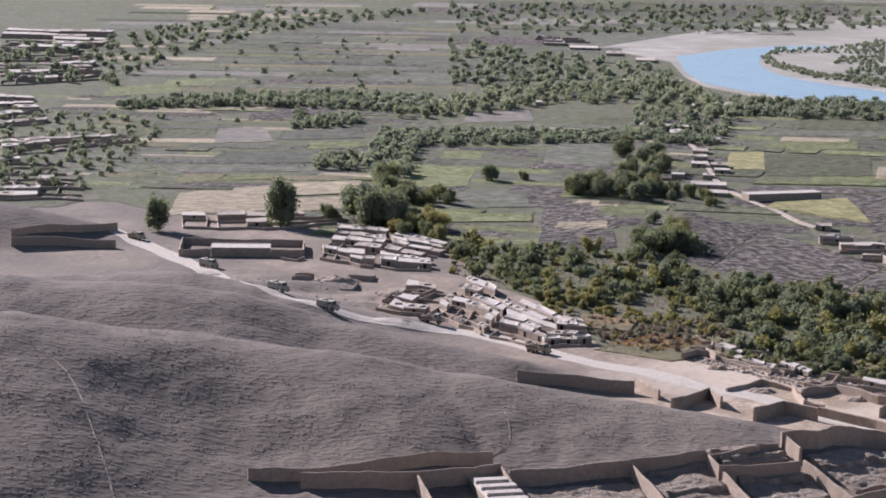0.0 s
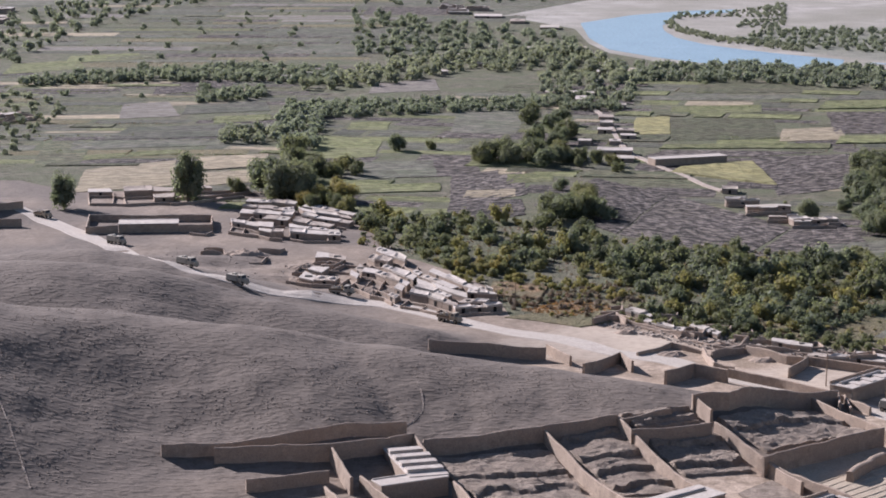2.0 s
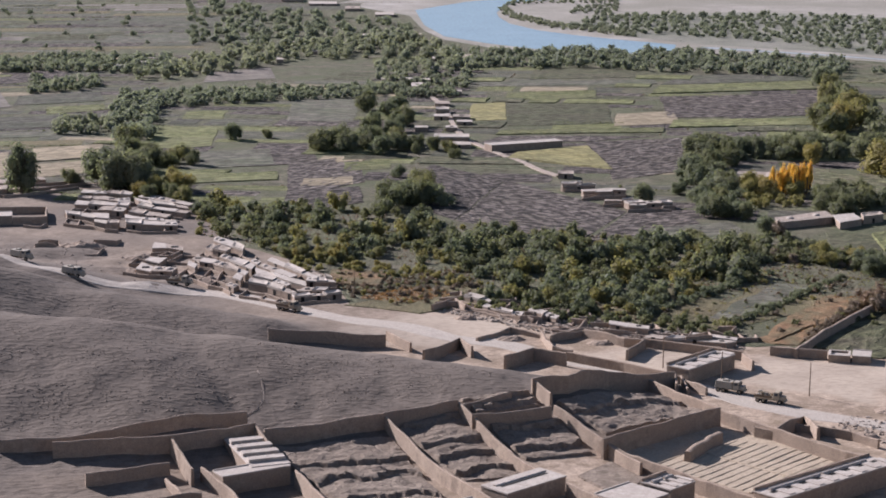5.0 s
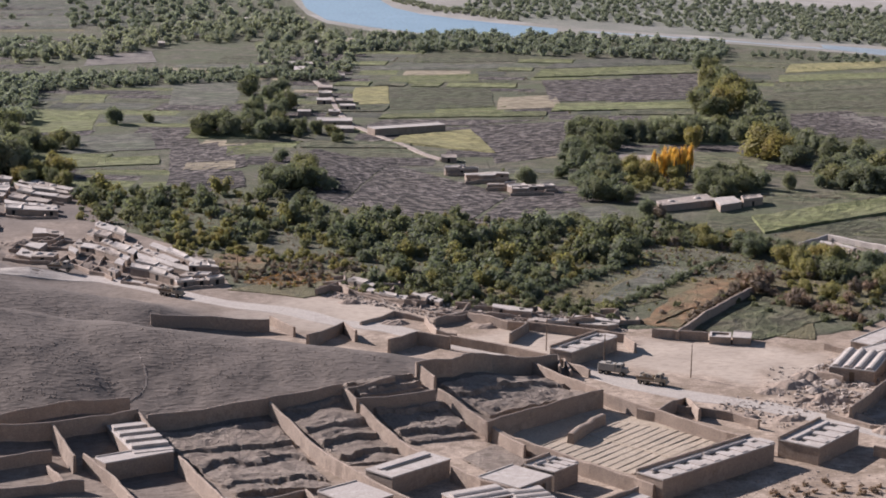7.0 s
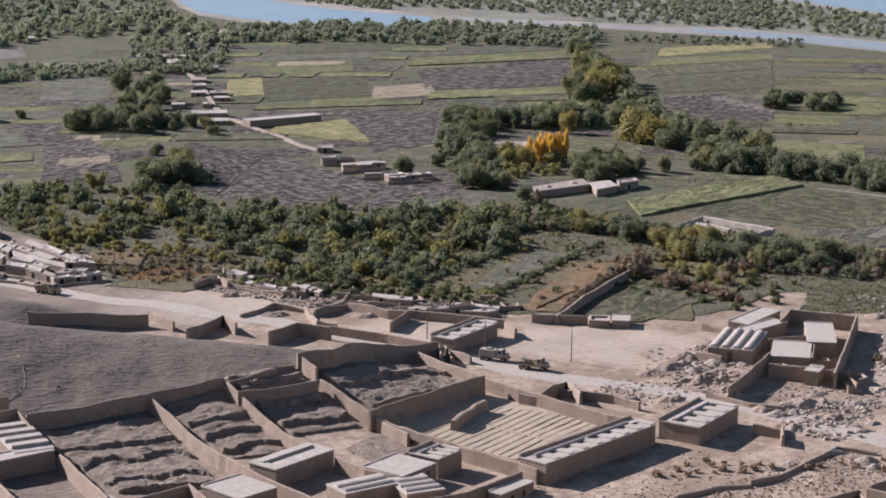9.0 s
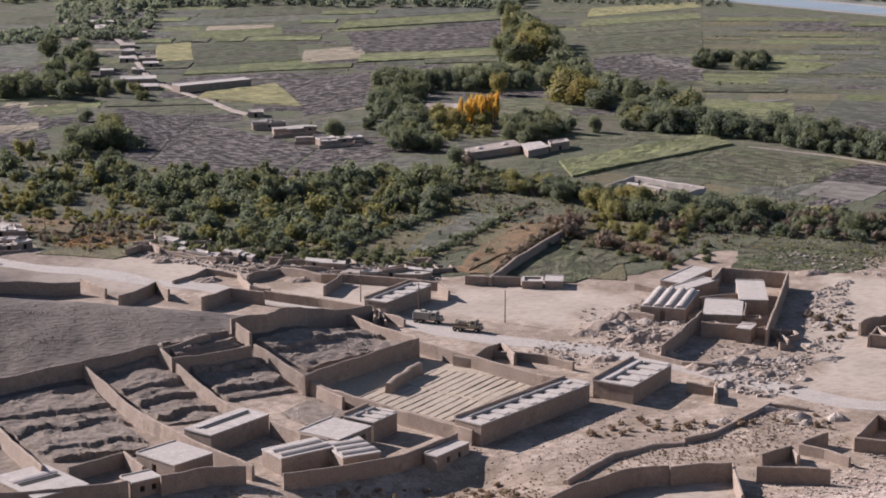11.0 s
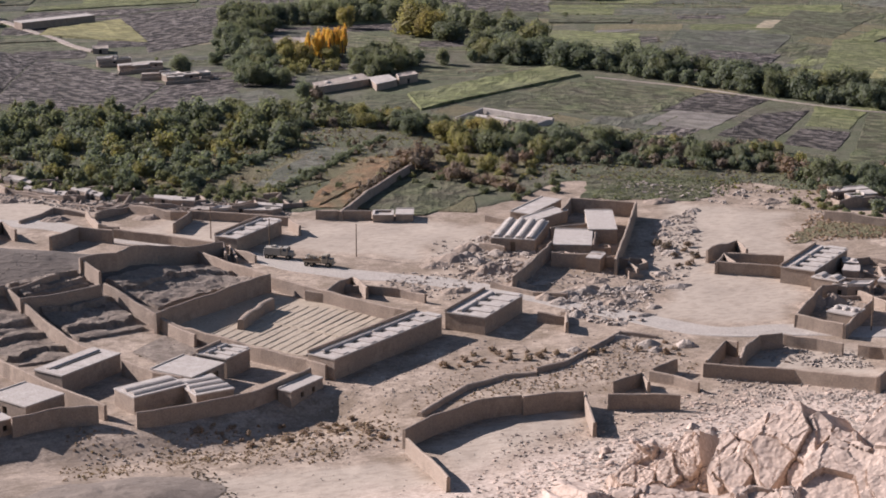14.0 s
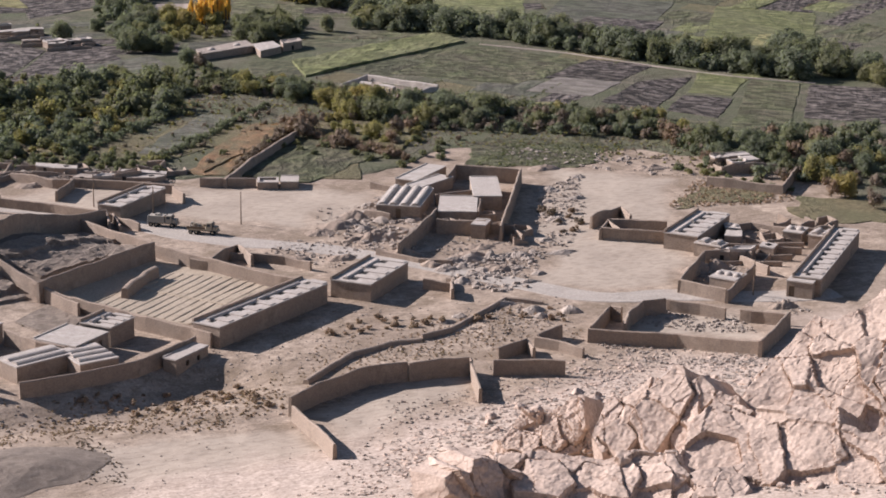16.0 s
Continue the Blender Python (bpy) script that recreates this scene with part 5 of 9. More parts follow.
field("lush", [(258.7, 448.8), (266.8, 440.5), (282.0, 457.7), (275.1, 471.7)])
field("plough", [(242.6, 431.2), (250.7, 418.6), (265.4, 438.1), (255.7, 446.2)])
field("meadow", [(241.8, 400.9), (251.3, 391.1), (290.9, 446.4), (281.2, 456.4)])
field("plough", [(261.5, 711.2), (251.5, 653.4), (273.8, 662.6), (282.5, 717.0)])
field("pale", [(273.2, 707.3), (276.6, 664.5), (283.9, 669.2), (279.8, 709.9)])
field("lush", [(295.0, 662.7), (313.8, 652.2), (334.2, 671.8), (317.9, 689.4)])
field("fallow", [(327.9, 659.0), (343.5, 642.4), (366.1, 676.6), (344.6, 683.7)])
field("pale", [(354.9, 672.6), (379.0, 634.9), (409.3, 686.6), (376.9, 705.7)])
field("lush", [(330.1, 616.9), (360.9, 604.1), (374.2, 626.6), (344.7, 636.4)])
field("dry", [(321.1, 592.1), (345.0, 577.0), (354.6, 593.4), (332.5, 605.8)])
field("pale", [(267.5, 600.2), (276.9, 599.5), (288.4, 602.9), (271.9, 605.9)])
field("lush", [(247.2, 585.1), (269.5, 567.6), (282.4, 595.0), (258.3, 611.5)])
field("fallow", [(269.2, 559.0), (292.8, 532.1), (325.9, 574.7), (297.7, 597.7)])
field("lush", [(303.4, 518.0), (321.3, 487.2), (355.5, 540.2), (333.6, 563.5)])
field("yellow", [(308.4, 501.5), (319.0, 483.5), (332.2, 504.0), (321.0, 516.2)])
field("green", [(237.2, 617.1), (256.7, 617.1), (269.3, 647.6), (251.5, 654.4)])
field("plough", [(267.6, 536.7), (284.5, 520.3), (304.5, 543.3), (287.1, 560.8)])
field("green", [(319.2, 580.9), (333.6, 563.5), (371.5, 598.9), (352.6, 622.5)])
field("plough", [(269.0, 411.7), (288.2, 395.6), (312.4, 432.3), (292.6, 446.1)])
field("plough", [(265.7, 528.2), (281.1, 512.7), (302.4, 545.1), (288.0, 561.4)])
field("meadow", [(225.0, 497.6), (221.8, 472.8), (232.3, 478.3), (252.4, 495.7)])
field("yellow", [(208.6, 442.8), (218.2, 436.4), (222.7, 447.2), (214.9, 451.6)], 0.5)
field("green", [(160.5, 497.8), (188.6, 507.3), (189.9, 519.6), (168.6, 527.7)])
field("fallow", [(117.4, 514.3), (148.5, 518.5), (146.6, 545.0), (122.7, 536.7)])
field("meadow", [(176.0, 396.5), (202.0, 389.9), (218.3, 411.4), (188.5, 419.5)], 0.0, 0.12, 0.05, 40, 2.4)
field("rust", [(120.9, 410.7), (145.3, 434.7), (155.4, 448.4), (145.0, 450.4)], 0.4)
field("weeds", [(115.3, 440.2), (134.1, 432.9), (145.6, 452.2), (130.8, 462.4)])
field("weeds", [(130.3, 405.2), (149.9, 393.3), (159.1, 417.4), (148.2, 427.5)])
field("weeds", [(157.5, 423.9), (176.2, 422.9), (181.6, 443.0), (162.8, 445.6)], 0.2)
field("rust", [(117.2, 413.6), (125.7, 405.9), (154.9, 448.4), (146.3, 453.9)], 0.0, 0.24, 0.05, 40, 0.8)
field("meadow", [(127.9, 405.1), (154.7, 442.6), (163.0, 412.2), (139.2, 394.8)], 0.0, 0.24, 0.05, 40, 0.8)
field("weeds", [(154.6, 428.4), (166.1, 448.7), (178.1, 441.1), (169.0, 414.5)], 0.2, 0.26, 0.05, 40, 1.0)
field("fallow", [(112.2, 434.3), (120.2, 430.5), (145.8, 458.8), (139.1, 469.2)], 0.0, 0.24, 0.05, 40, 0.8)
field("rust", [(31.8, 476.0), (44.5, 471.5), (47.3, 486.9), (34.2, 491.6)], 0.3)
field("fallow", [(47.8, 465.2), (67.5, 475.2), (69.3, 487.8), (51.7, 476.9)])
field("dry", [(45.9, 459.5), (64.2, 470.6), (67.5, 475.2), (47.8, 465.2)])
field("weeds", [(198.2, 349.9), (224.0, 349.5), (231.4, 357.0), (212.7, 364.1)], 0.0, 0.12, 0.05, 40, 2.2)
field("weeds", [(217.9, 335.5), (234.8, 322.0), (245.2, 336.7), (227.2, 348.2)], 0.0, 0.12, 0.05, 40, 2.2)
field("weeds", [(80.8, 438.6), (109.7, 419.6), (131.7, 433.9), (108.7, 466.3)])
field("weeds", [(145.3, 434.7), (157.5, 423.9), (169.0, 443.3), (158.1, 452.0)])
field("green", [(46.5, 465.3), (70.8, 474.8), (69.1, 486.6), (49.0, 477.2)])
field("weeds", [(34.0, 454.0), (50.5, 443.3), (71.4, 456.6), (67.5, 475.2)])
field("rust", [(38.3, 460.3), (49.1, 453.4), (60.5, 462.6), (50.9, 469.6)])
field("dry", [(-82.9, 621.3), (-53.2, 633.9), (-57.6, 685.7), (-85.2, 665.6)])
field("dry", [(-49.3, 662.6), (-27.0, 671.9), (-27.2, 699.3), (-50.5, 690.6)], 0.3)
field("dry", [(-46.2, 632.8), (-25.7, 643.3), (-26.8, 667.1), (-48.1, 659.3)])
field("green", [(-103.2, 670.2), (-87.9, 672.5), (-89.9, 734.6), (-106.6, 724.7)])
field("lush", [(-89.5, 684.6), (-57.0, 701.2), (-57.8, 710.4), (-90.9, 695.9)])
field("fallow", [(-96.4, 708.3), (-29.1, 723.1), (-29.9, 740.0), (-97.3, 729.1)])
field("pale", [(-88.0, 789.2), (-64.9, 796.6), (-73.2, 841.4), (-90.6, 832.6)])
field("fallow", [(-65.3, 801.6), (-30.7, 812.9), (-34.2, 843.0), (-65.5, 831.7)])
field("lush", [(-51.5, 776.0), (-29.7, 786.2), (-30.4, 804.4), (-51.8, 795.6)])
field("plough", [(-82.1, 862.9), (-45.9, 890.2), (-52.6, 921.3), (-83.6, 904.0)])
field("fallow", [(-87.6, 732.1), (-30.1, 745.8), (-31.4, 776.2), (-81.2, 766.1)])
field("pale", [(7.3, 870.0), (38.6, 881.9), (37.8, 923.9), (10.0, 905.3)])
field("lush", [(-134.5, 988.5), (-99.0, 1009.7), (-104.4, 1036.2), (-136.1, 1020.5)])
field("lush", [(-155.9, 939.1), (-120.9, 966.0), (-131.0, 1002.6), (-157.9, 983.4)])
field("green", [(-117.4, 1002.9), (-92.5, 1013.9), (-94.0, 1030.1), (-117.9, 1019.1)])
field("green", [(-95.3, 1128.0), (-74.9, 1143.3), (-76.0, 1160.4), (-97.0, 1148.1)])
field("green", [(-72.1, 1058.1), (-29.6, 1077.0), (-30.0, 1092.3), (-73.3, 1075.8)])
field("plough", [(28.7, 594.8), (53.5, 617.4), (55.1, 660.4), (30.9, 645.8)])
field("lush", [(84.3, 937.6), (112.5, 938.7), (114.4, 966.7), (86.3, 961.0)])
field("meadow", [(177.8, 574.5), (195.2, 568.6), (212.4, 604.0), (197.1, 632.6)])
patchwork([(-37.6, 590.9), (4.4, 582.5), (28.2, 586.6), (76.1, 609.0), (77.4, 545.6), (94.2, 535.9), (131.9, 532.1), (166.6, 532.7), (191.7, 560.2), (294.2, 867.7), (214.1, 882.1), (145.7, 922.3), (88.6, 909.4), (42.4, 870.6), (-24.2, 778.7), (-46.8, 750.4)], -9, 24, 13, 201)
patchwork([(191.7, 560.2), (190.4, 514.4), (216.2, 508.0), (361.4, 860.1), (292.8, 863.6)], -14, 64, 10, 204, "lush green meadow plough plough meadow green")
patchwork([(352.1, 830.5), (395.3, 800.4), (422.1, 754.1), (293.0, 519.7), (235.1, 551.4)], -20, 34, 11, 209, "lush meadow meadow green meadow plough fallow weeds")
patchwork([(-106.2, 660.1), (-57.6, 685.7), (-24.3, 699.7), (-21.8, 894.9), (-0.1, 979.3), (-50.1, 968.7), (-101.7, 957.8), (-143.3, 892.1)], 2, 26, 9, 202, "plough plough fallow green lush weeds dry fallow")
patchwork([(-150.2, 935.6), (-102.9, 969.9), (-0.1, 992.0), (2.7, 1382.0), (-95.5, 1513.7), (-129.2, 1157.5)], 2, 48, 16, 203, "fallow fallow plough pale green lush weeds fallow")
patchwork([(-0.1, 992.0), (92.3, 1273.0), (310.7, 1500.3), (378.4, 1814.8), (-42.2, 1663.0)], 0, 70, 45, 208, "fallow fallow pale green plough")
patchwork([(225.9, 595.5), (244.7, 545.4), (269.5, 489.1), (302.7, 453.0), (401.1, 604.0), (250.9, 661.5)], 40, 28, 14, 205, "plough plough meadow meadow meadow lush fallow weeds")
patchwork([(199.1, 443.0), (221.3, 427.9), (237.9, 399.2), (252.5, 376.1), (296.9, 444.1), (235.4, 524.7)], 42, 24, 16, 206, "meadow meadow meadow plough plough fallow weeds")
patchwork([(156.2, 503.4), (178.3, 479.6), (201.7, 448.9), (233.7, 520.7), (196.2, 517.2), (161.9, 521.7)], 35, 22, 12, 207, "meadow meadow green plough weeds")
patchwork([(305.3, 587.9), (391.8, 555.5), (440.0, 640.0), (345.0, 700.0)], 38, 34, 12, 210, "lush meadow plough meadow green fallow")
patchwork([(264.6, 568.6), (298.4, 524.3), (321.6, 477.4), (329.7, 465.4), (391.8, 555.5), (305.3, 587.9)], 38, 30, 11, 211, "plough plough meadow lush meadow lush green")
patchwork([(-123.5, 668.4), (-91.9, 679.0), (-88.1, 795.4), (-117.2, 884.2), (-159.8, 967.5), (-178.2, 939.3), (-156.2, 846.9), (-119.3, 816.2), (-112.3, 774.9), (-138.0, 747.4)], 6, 22, 10, 212, "fallow green lush plough fallow dry")
patchwork([(-162.6, 992.7), (-145.1, 1166.9), (-109.5, 1500.3), (-66.0, 1622.3), (-208.5, 1574.7), (-206.1, 1292.0)], 4, 46, 26, 213, "fallow pale dry fallow green")
field_edges(M_LEAF, "rank green weeds along the plot edges", 302, 0.7)
field_edges(M_BROWN, "brown weeds along the plot edges", 303, 0.6)

# ---- tracks ----
strip("road", [(-95.3, 591.9), (-84.7, 575.4), (-70.5, 551.4), (-57.5, 529.2), (-41.2, 476.3), (-28.9, 470.7), (-18.4, 468.8), (7.0, 469.7), (25.0, 449.5), (35.2, 438.1), (46.9, 432.8), (54.8, 418.6), (64.1, 417.4), (75.2, 399.4), (85.2, 391.9), (97.7, 377.1), (105.8, 361.9), (114.7, 355.2), (127.9, 346.3), (129.8, 340.3), (139.1, 330.7), (145.4, 320.0), (151.7, 310.1), (157.3, 299.7), (172.3, 299.2), (184.1, 290.8), (197.6, 288.9)], 5.5, M_ROAD, "pale dirt road through the village")
strip("farm_track", [(96.6, 823.8), (98.1, 786.4), (94.8, 726.1), (95.5, 696.7), (98.6, 684.0), (103.0, 662.3), (106.7, 650.8), (109.7, 631.0), (113.5, 622.6)], 1.8, M_DUST, "pale farm track through the hamlet", 0.5)
strip("farm_track", [(237.2, 528.7), (253.7, 508.5), (266.4, 483.4), (279.4, 461.9), (295.0, 446.4)], 0.7, M_DUST, "narrow pale path beside a tree row", 0.3)
strip("farm_track", [(83.4, 653.3), (97.4, 661.5), (103.6, 665.7)], 1.1, M_DUST, "short pale spur of the farm track", 0.3)
strip("footpath", [(-73.7, 367.9), (-67.1, 365.0), (-61.7, 351.3), (-55.6, 335.0), (-51.2, 322.0)], 0.28, M_DUST, "faint pale footpath over the hill", 0.06)
strip("footpath", [(12.1, 366.7), (13.6, 359.7), (13.9, 353.4), (8.3, 350.6), (0.4, 345.1)], 0.28, M_DUST, "faint pale footpath over the hill", 0.06)

# ---- walled gardens below the near hill ----
wall([(-22.8, 336.6), (-3.3, 336.9), (10.8, 343.7)], 3.0, 0.5, 0.05)
wall([(12.3, 341.5), (32.9, 346.0)], 3.0, 0.5, 0.05)
wall([(32.9, 346.0), (46.4, 348.8)], 3.0, 0.5, 0.05)
wall([(47.4, 350.2), (56.7, 354.8)], 1.6, 0.5, 0.3)
wall([(47.9, 342.6), (62.5, 346.4)], 3.0, 0.5, 0.05)
wall([(61.1, 358.1), (63.3, 351.1)], 3.0, 0.5, 0.05)
wall([(63.4, 348.0), (66.5, 341.7), (69.4, 334.9), (73.6, 323.4)], 2.6, 0.5, 0.05)
wall([(68.8, 335.6), (75.5, 323.4), (82.0, 312.4), (87.2, 304.3), (89.2, 300.4)], 2.6, 0.5, 0.05)
wall([(-3.3, 336.9), (0.1, 324.5)], 3.0, 0.5, 0.05)
wall([(10.8, 343.7), (15.3, 328.8)], 3.0, 0.5, 0.05)
wall([(16.7, 324.3), (19.7, 311.7), (22.3, 300.8)], 3.0, 0.5, 0.05)
wall([(33.2, 346.7), (35.8, 338.4), (38.0, 330.9), (40.5, 322.6), (44.4, 312.4), (48.7, 301.6), (52.8, 293.6)], 2.7, 0.5, 0.05)
wall([(46.2, 349.7), (48.7, 342.4), (52.1, 331.5), (54.6, 324.4), (58.1, 316.2)], 2.7, 0.5, 0.05)
wall([(59.5, 313.8), (62.8, 305.9), (66.4, 301.9)], 2.7, 0.5, 0.05)
wall([(60.8, 356.9), (67.5, 358.2), (77.7, 372.1), (84.8, 374.9), (91.6, 376.3)], 3.6, 0.5, 0.05)
wall([(92.5, 380.1), (91.2, 372.3)], 2.6, 0.5, 0.05)
wall([(86.6, 375.0), (90.3, 365.0), (94.8, 354.1)], 2.4, 0.5, 0.05)
wall([(94.6, 353.4), (98.9, 345.2), (103.6, 336.4), (109.6, 326.3), (113.4, 321.1)], 2.6, 0.5, 0.05)
wall([(68.9, 332.5), (80.4, 340.9), (93.9, 350.8)], 3.6, 0.5, 0.05)
wall([(83.1, 330.3), (89.0, 338.5), (91.4, 340.6)], 2.2, 1.1, 0.15)
wall([(12.0, 292.1), (23.9, 291.7), (28.4, 292.2), (33.9, 292.2)], 3.0, 0.5, 0.05)
wall([(38.7, 292.1), (46.0, 293.6), (51.5, 292.4)], 3.0, 0.5, 0.05)
wall([(56.5, 289.3), (59.2, 289.3), (65.4, 290.0), (74.7, 292.3), (81.2, 296.1), (86.4, 299.8)], 2.6, 0.5, 0.05)
wall([(26.0, 300.6), (35.1, 305.9)], 2.4, 0.5, 0.05)
wall([(35.1, 305.9), (37.0, 298.3)], 2.4, 0.5, 0.05)
wall([(-17.0, 324.9), (-11.7, 326.6), (-3.6, 329.0)], 2.2, 0.5, 0.05)
wall([(-15.6, 338.2), (-8.3, 337.1), (-3.6, 338.1)], 2.0, 0.5, 0.3)
wall([(1.6, 327.1), (5.9, 317.1), (9.0, 304.6)], 2.4, 0.5, 0.05)
wall([(-4.2, 325.5), (-1.6, 317.1)], 2.0, 0.5, 0.4)
wall([(-13.1, 314.1), (-6.3, 315.9), (1.5, 316.1)], 2.2, 0.5, 0.4)
wall([(-31.8, 338.2), (-12.1, 341.4), (-0.9, 345.1), (9.6, 348.8)], 2.4, 0.5, 0.1, "long earth retaining wall below the hill")
house(48.8, 307.4, 37, 13.4, 5.8, 3.0, "slit", 4)
house(41.3, 295.6, 32, 7.6, 8.8, 2.8, "flat", 4, side_door=True)
house(67.6, 300.6, 39, 8.3, 8.1, 2.7, "flat", 3, doors=(0.75,))
house(74.6, 306.4, 39, 6.2, 6.0, 3.1, "slot", 3)
house(57.3, 294.5, 20, 9.6, 5.6, 2.6, "roll", 2)
house(66.5, 293.0, 11, 6.3, 8.2, 2.4, "roll", 3)
house(81.0, 291.9, 37, 8.2, 2.5, 2.6, "flat", 2, windows=(0.35, 0.7))
house(90.3, 299.5, 34, 28.7, 5.4, 3.4, "slot", 8)
house(121.0, 313.3, 43, 15.0, 7.5, 3.0, "slot", 4)
house(20.4, 289.6, 27, 8.9, 12.4, 3.0, "slit", 6)
house(34.4, 291.6, 21, 4.9, 3.6, 2.6, "flat", 2, windows=(0.35, 0.75))
house(15.9, 326.1, 104, 16.8, 6.5, 3.2, "bars", 4)
house(4.9, 320.3, 24, 12.0, 3.6, 3.0, "flat", 3)

# ---- curved yard and small plots at the foot of the rocks ----
wall([(90.6, 266.7), (96.2, 270.8), (105.6, 274.7), (111.9, 274.5)], 3.2, 0.5, 0.05)
wall([(111.9, 274.0), (117.2, 274.1), (121.5, 273.2)], 3.2, 0.5, 0.05)
wall([(122.3, 274.6), (117.6, 260.3)], 2.4, 0.5, 0.05)
wall([(90.5, 265.0), (90.5, 254.9), (89.0, 243.8)], 2.4, 0.5, 0.05)
wall([(124.9, 271.9), (129.9, 269.9), (134.6, 266.9)], 2.6, 0.5, 0.05)
wall([(128.4, 278.0), (134.6, 280.5)], 2.2, 0.5, 0.05)
wall([(134.9, 281.0), (134.0, 276.6)], 2.0, 0.5, 0.05)
wall([(137.1, 281.9), (142.8, 284.9)], 2.2, 0.5, 0.05)
wall([(136.8, 282.1), (139.4, 278.6), (141.4, 274.2)], 1.8, 0.5, 0.05)
wall([(97.4, 279.2), (107.9, 287.9), (115.9, 291.4), (121.1, 291.2)], 0.9, 0.9, 0.4, "low eroded earth bank across the waste ground")
wall([(121.4, 292.0), (127.1, 293.7), (135.4, 300.1), (142.4, 305.5)], 0.9, 0.8, 0.3, "low eroded earth bank across the waste ground")
wall([(142.5, 305.8), (147.7, 301.8)], 0.8, 0.8, 0.5)

# ---- yards along the road ----
wall([(145.6, 281.0), (148.5, 278.8), (157.2, 272.5), (165.4, 261.4)], 2.4, 0.5, 0.05)
wall([(164.4, 259.9), (170.7, 265.9), (178.5, 273.9)], 3.0, 0.5, 0.05)
wall([(146.3, 281.2), (154.3, 290.0), (155.4, 288.1)], 2.6, 0.5, 0.05)
wall([(151.8, 280.2), (155.0, 285.0), (160.3, 289.9), (164.5, 289.7)], 2.8, 0.5, 0.05)
wall([(165.4, 290.8), (169.4, 286.6), (171.9, 282.8)], 2.2, 0.5, 0.05)
wall([(173.6, 280.9), (176.2, 278.2), (179.1, 274.9)], 2.2, 0.5, 0.05)
wall([(172.3, 299.0), (184.6, 312.0)], 2.8, 0.5, 0.2)
wall([(172.5, 299.3), (177.0, 291.3)], 2.6, 0.5, 0.1)
wall([(176.7, 290.6), (189.7, 303.1)], 2.8, 0.5, 0.25)
house(193.3, 287.5, 45, 33.7, 4.9, 3.2, "slot", 10)
house(188.3, 290.3, -48, 4.5, 3.4, 2.8, "flat", 2, doors=(0.2,))
house(187.6, 319.7, 40, 17.7, 6.5, 3.0, "slot", 5)
wall([(175.4, 334.7), (180.3, 330.9), (185.7, 327.6)], 2.4, 0.5, 0.05)
wall([(175.1, 334.0), (179.6, 339.7), (178.5, 332.8)], 2.6, 0.5, 0.2)
wall([(177.0, 341.6), (186.2, 347.0), (184.9, 340.4)], 3.0, 0.5, 0.2, "ruined gable wall of a mud house")
wall([(180.7, 341.6), (189.6, 334.6)], 2.2, 0.5, 0.3)
quarter([(187.0, 312.5), (197.5, 305.5), (210.0, 318.5), (199.0, 329.0)], 3.4, 4.6, 45, 0.4, 1.5, 2.3, ("dome", "hole", "rim", "flat"))
house(205.8, 319.5, -48, 3.6, 4.4, 2.2, "dome", 2)
house(208.5, 315.1, -51, 3.9, 4.3, 2.4, "vault", 2)
wall([(185.5, 313.6), (191.7, 313.1), (193.5, 310.2)], 2.4, 0.5, 0.4)
wall([(191.4, 310.6), (192.1, 302.2)], 2.0, 0.5, 0.3)
wall([(197.0, 330.3), (205.5, 330.1), (209.9, 323.0), (215.8, 318.6)], 2.2, 0.5, 0.35)
house(178.3, 299.1, -56, 4.8, 4.8, 2.2, "dome", 3)
house(186.3, 318.5, -56, 5.3, 3.1, 2.4, "vault", 2)
compound(222.5, 369.9, -4, 9, 7, 508)
wall([(214.9, 363.2), (219.9, 357.2), (225.3, 350.9), (237.2, 363.9)], 2.2, 0.5, 0.1)
wall([(223.9, 370.7), (237.7, 366.4)], 2.4, 0.5, 0.3)

# ---- the large compound and the waste ground before it ----
house(142.1, 364.7, -33, 8.6, 15.0, 2.4, "vault", 4, doors=(0.5,))
house(151.3, 355.6, -25, 7.3, 11.9, 2.5, "flat", 2)
house(161.9, 362.7, -21, 5.5, 15.7, 2.8, "flat", 2)
house(156.4, 379.5, 41, 14.3, 4.6, 2.4, "flat", 2)
house(155.2, 374.3, 31, 11.3, 3.6, 2.3, "flat", 2)
wall([(179.8, 379.2), (168.7, 359.7), (157.3, 339.9)], 3.3, 0.5, 0.05)
wall([(168.8, 387.5), (173.9, 383.4), (179.4, 379.2)], 3.2, 0.5, 0.05)
wall([(135.5, 336.5), (143.2, 345.9), (151.4, 356.6)], 3.0, 0.5, 0.05)
wall([(148.6, 350.0), (156.6, 345.0)], 3.0, 0.5, 0.05)
wall([(156.7, 346.3), (161.4, 342.6)], 2.2, 0.5, 0.2)
wall([(160.9, 342.1), (160.4, 336.8)], 2.4, 0.5, 0.3)
wall([(156.3, 368.8), (166.2, 369.0), (162.9, 361.0)], 2.4, 0.5, 0.05)
wall([(165.9, 368.3), (158.5, 352.8)], 2.6, 0.5, 0.05)
house(153.1, 344.1, -39, 2.7, 4.2, 2.6, "flat", 1)
wall([(140.2, 365.9), (143.6, 361.2)], 2.0, 0.5, 0.3)
wall([(149.4, 386.6), (153.1, 381.8)], 1.6, 0.5, 0.3)
wall([(163.5, 379.8), (169.1, 388.2)], 3.0, 0.5, 0.05)
wall([(132.5, 340.0), (137.6, 332.3), (142.5, 328.2)], 1.6, 0.5, 0.4)
wall([(137.3, 318.7), (137.9, 317.7), (136.1, 313.5)], 1.4, 0.5, 0.4)
wall([(132.2, 317.1), (136.1, 313.9)], 2.2, 0.5, 0.5)
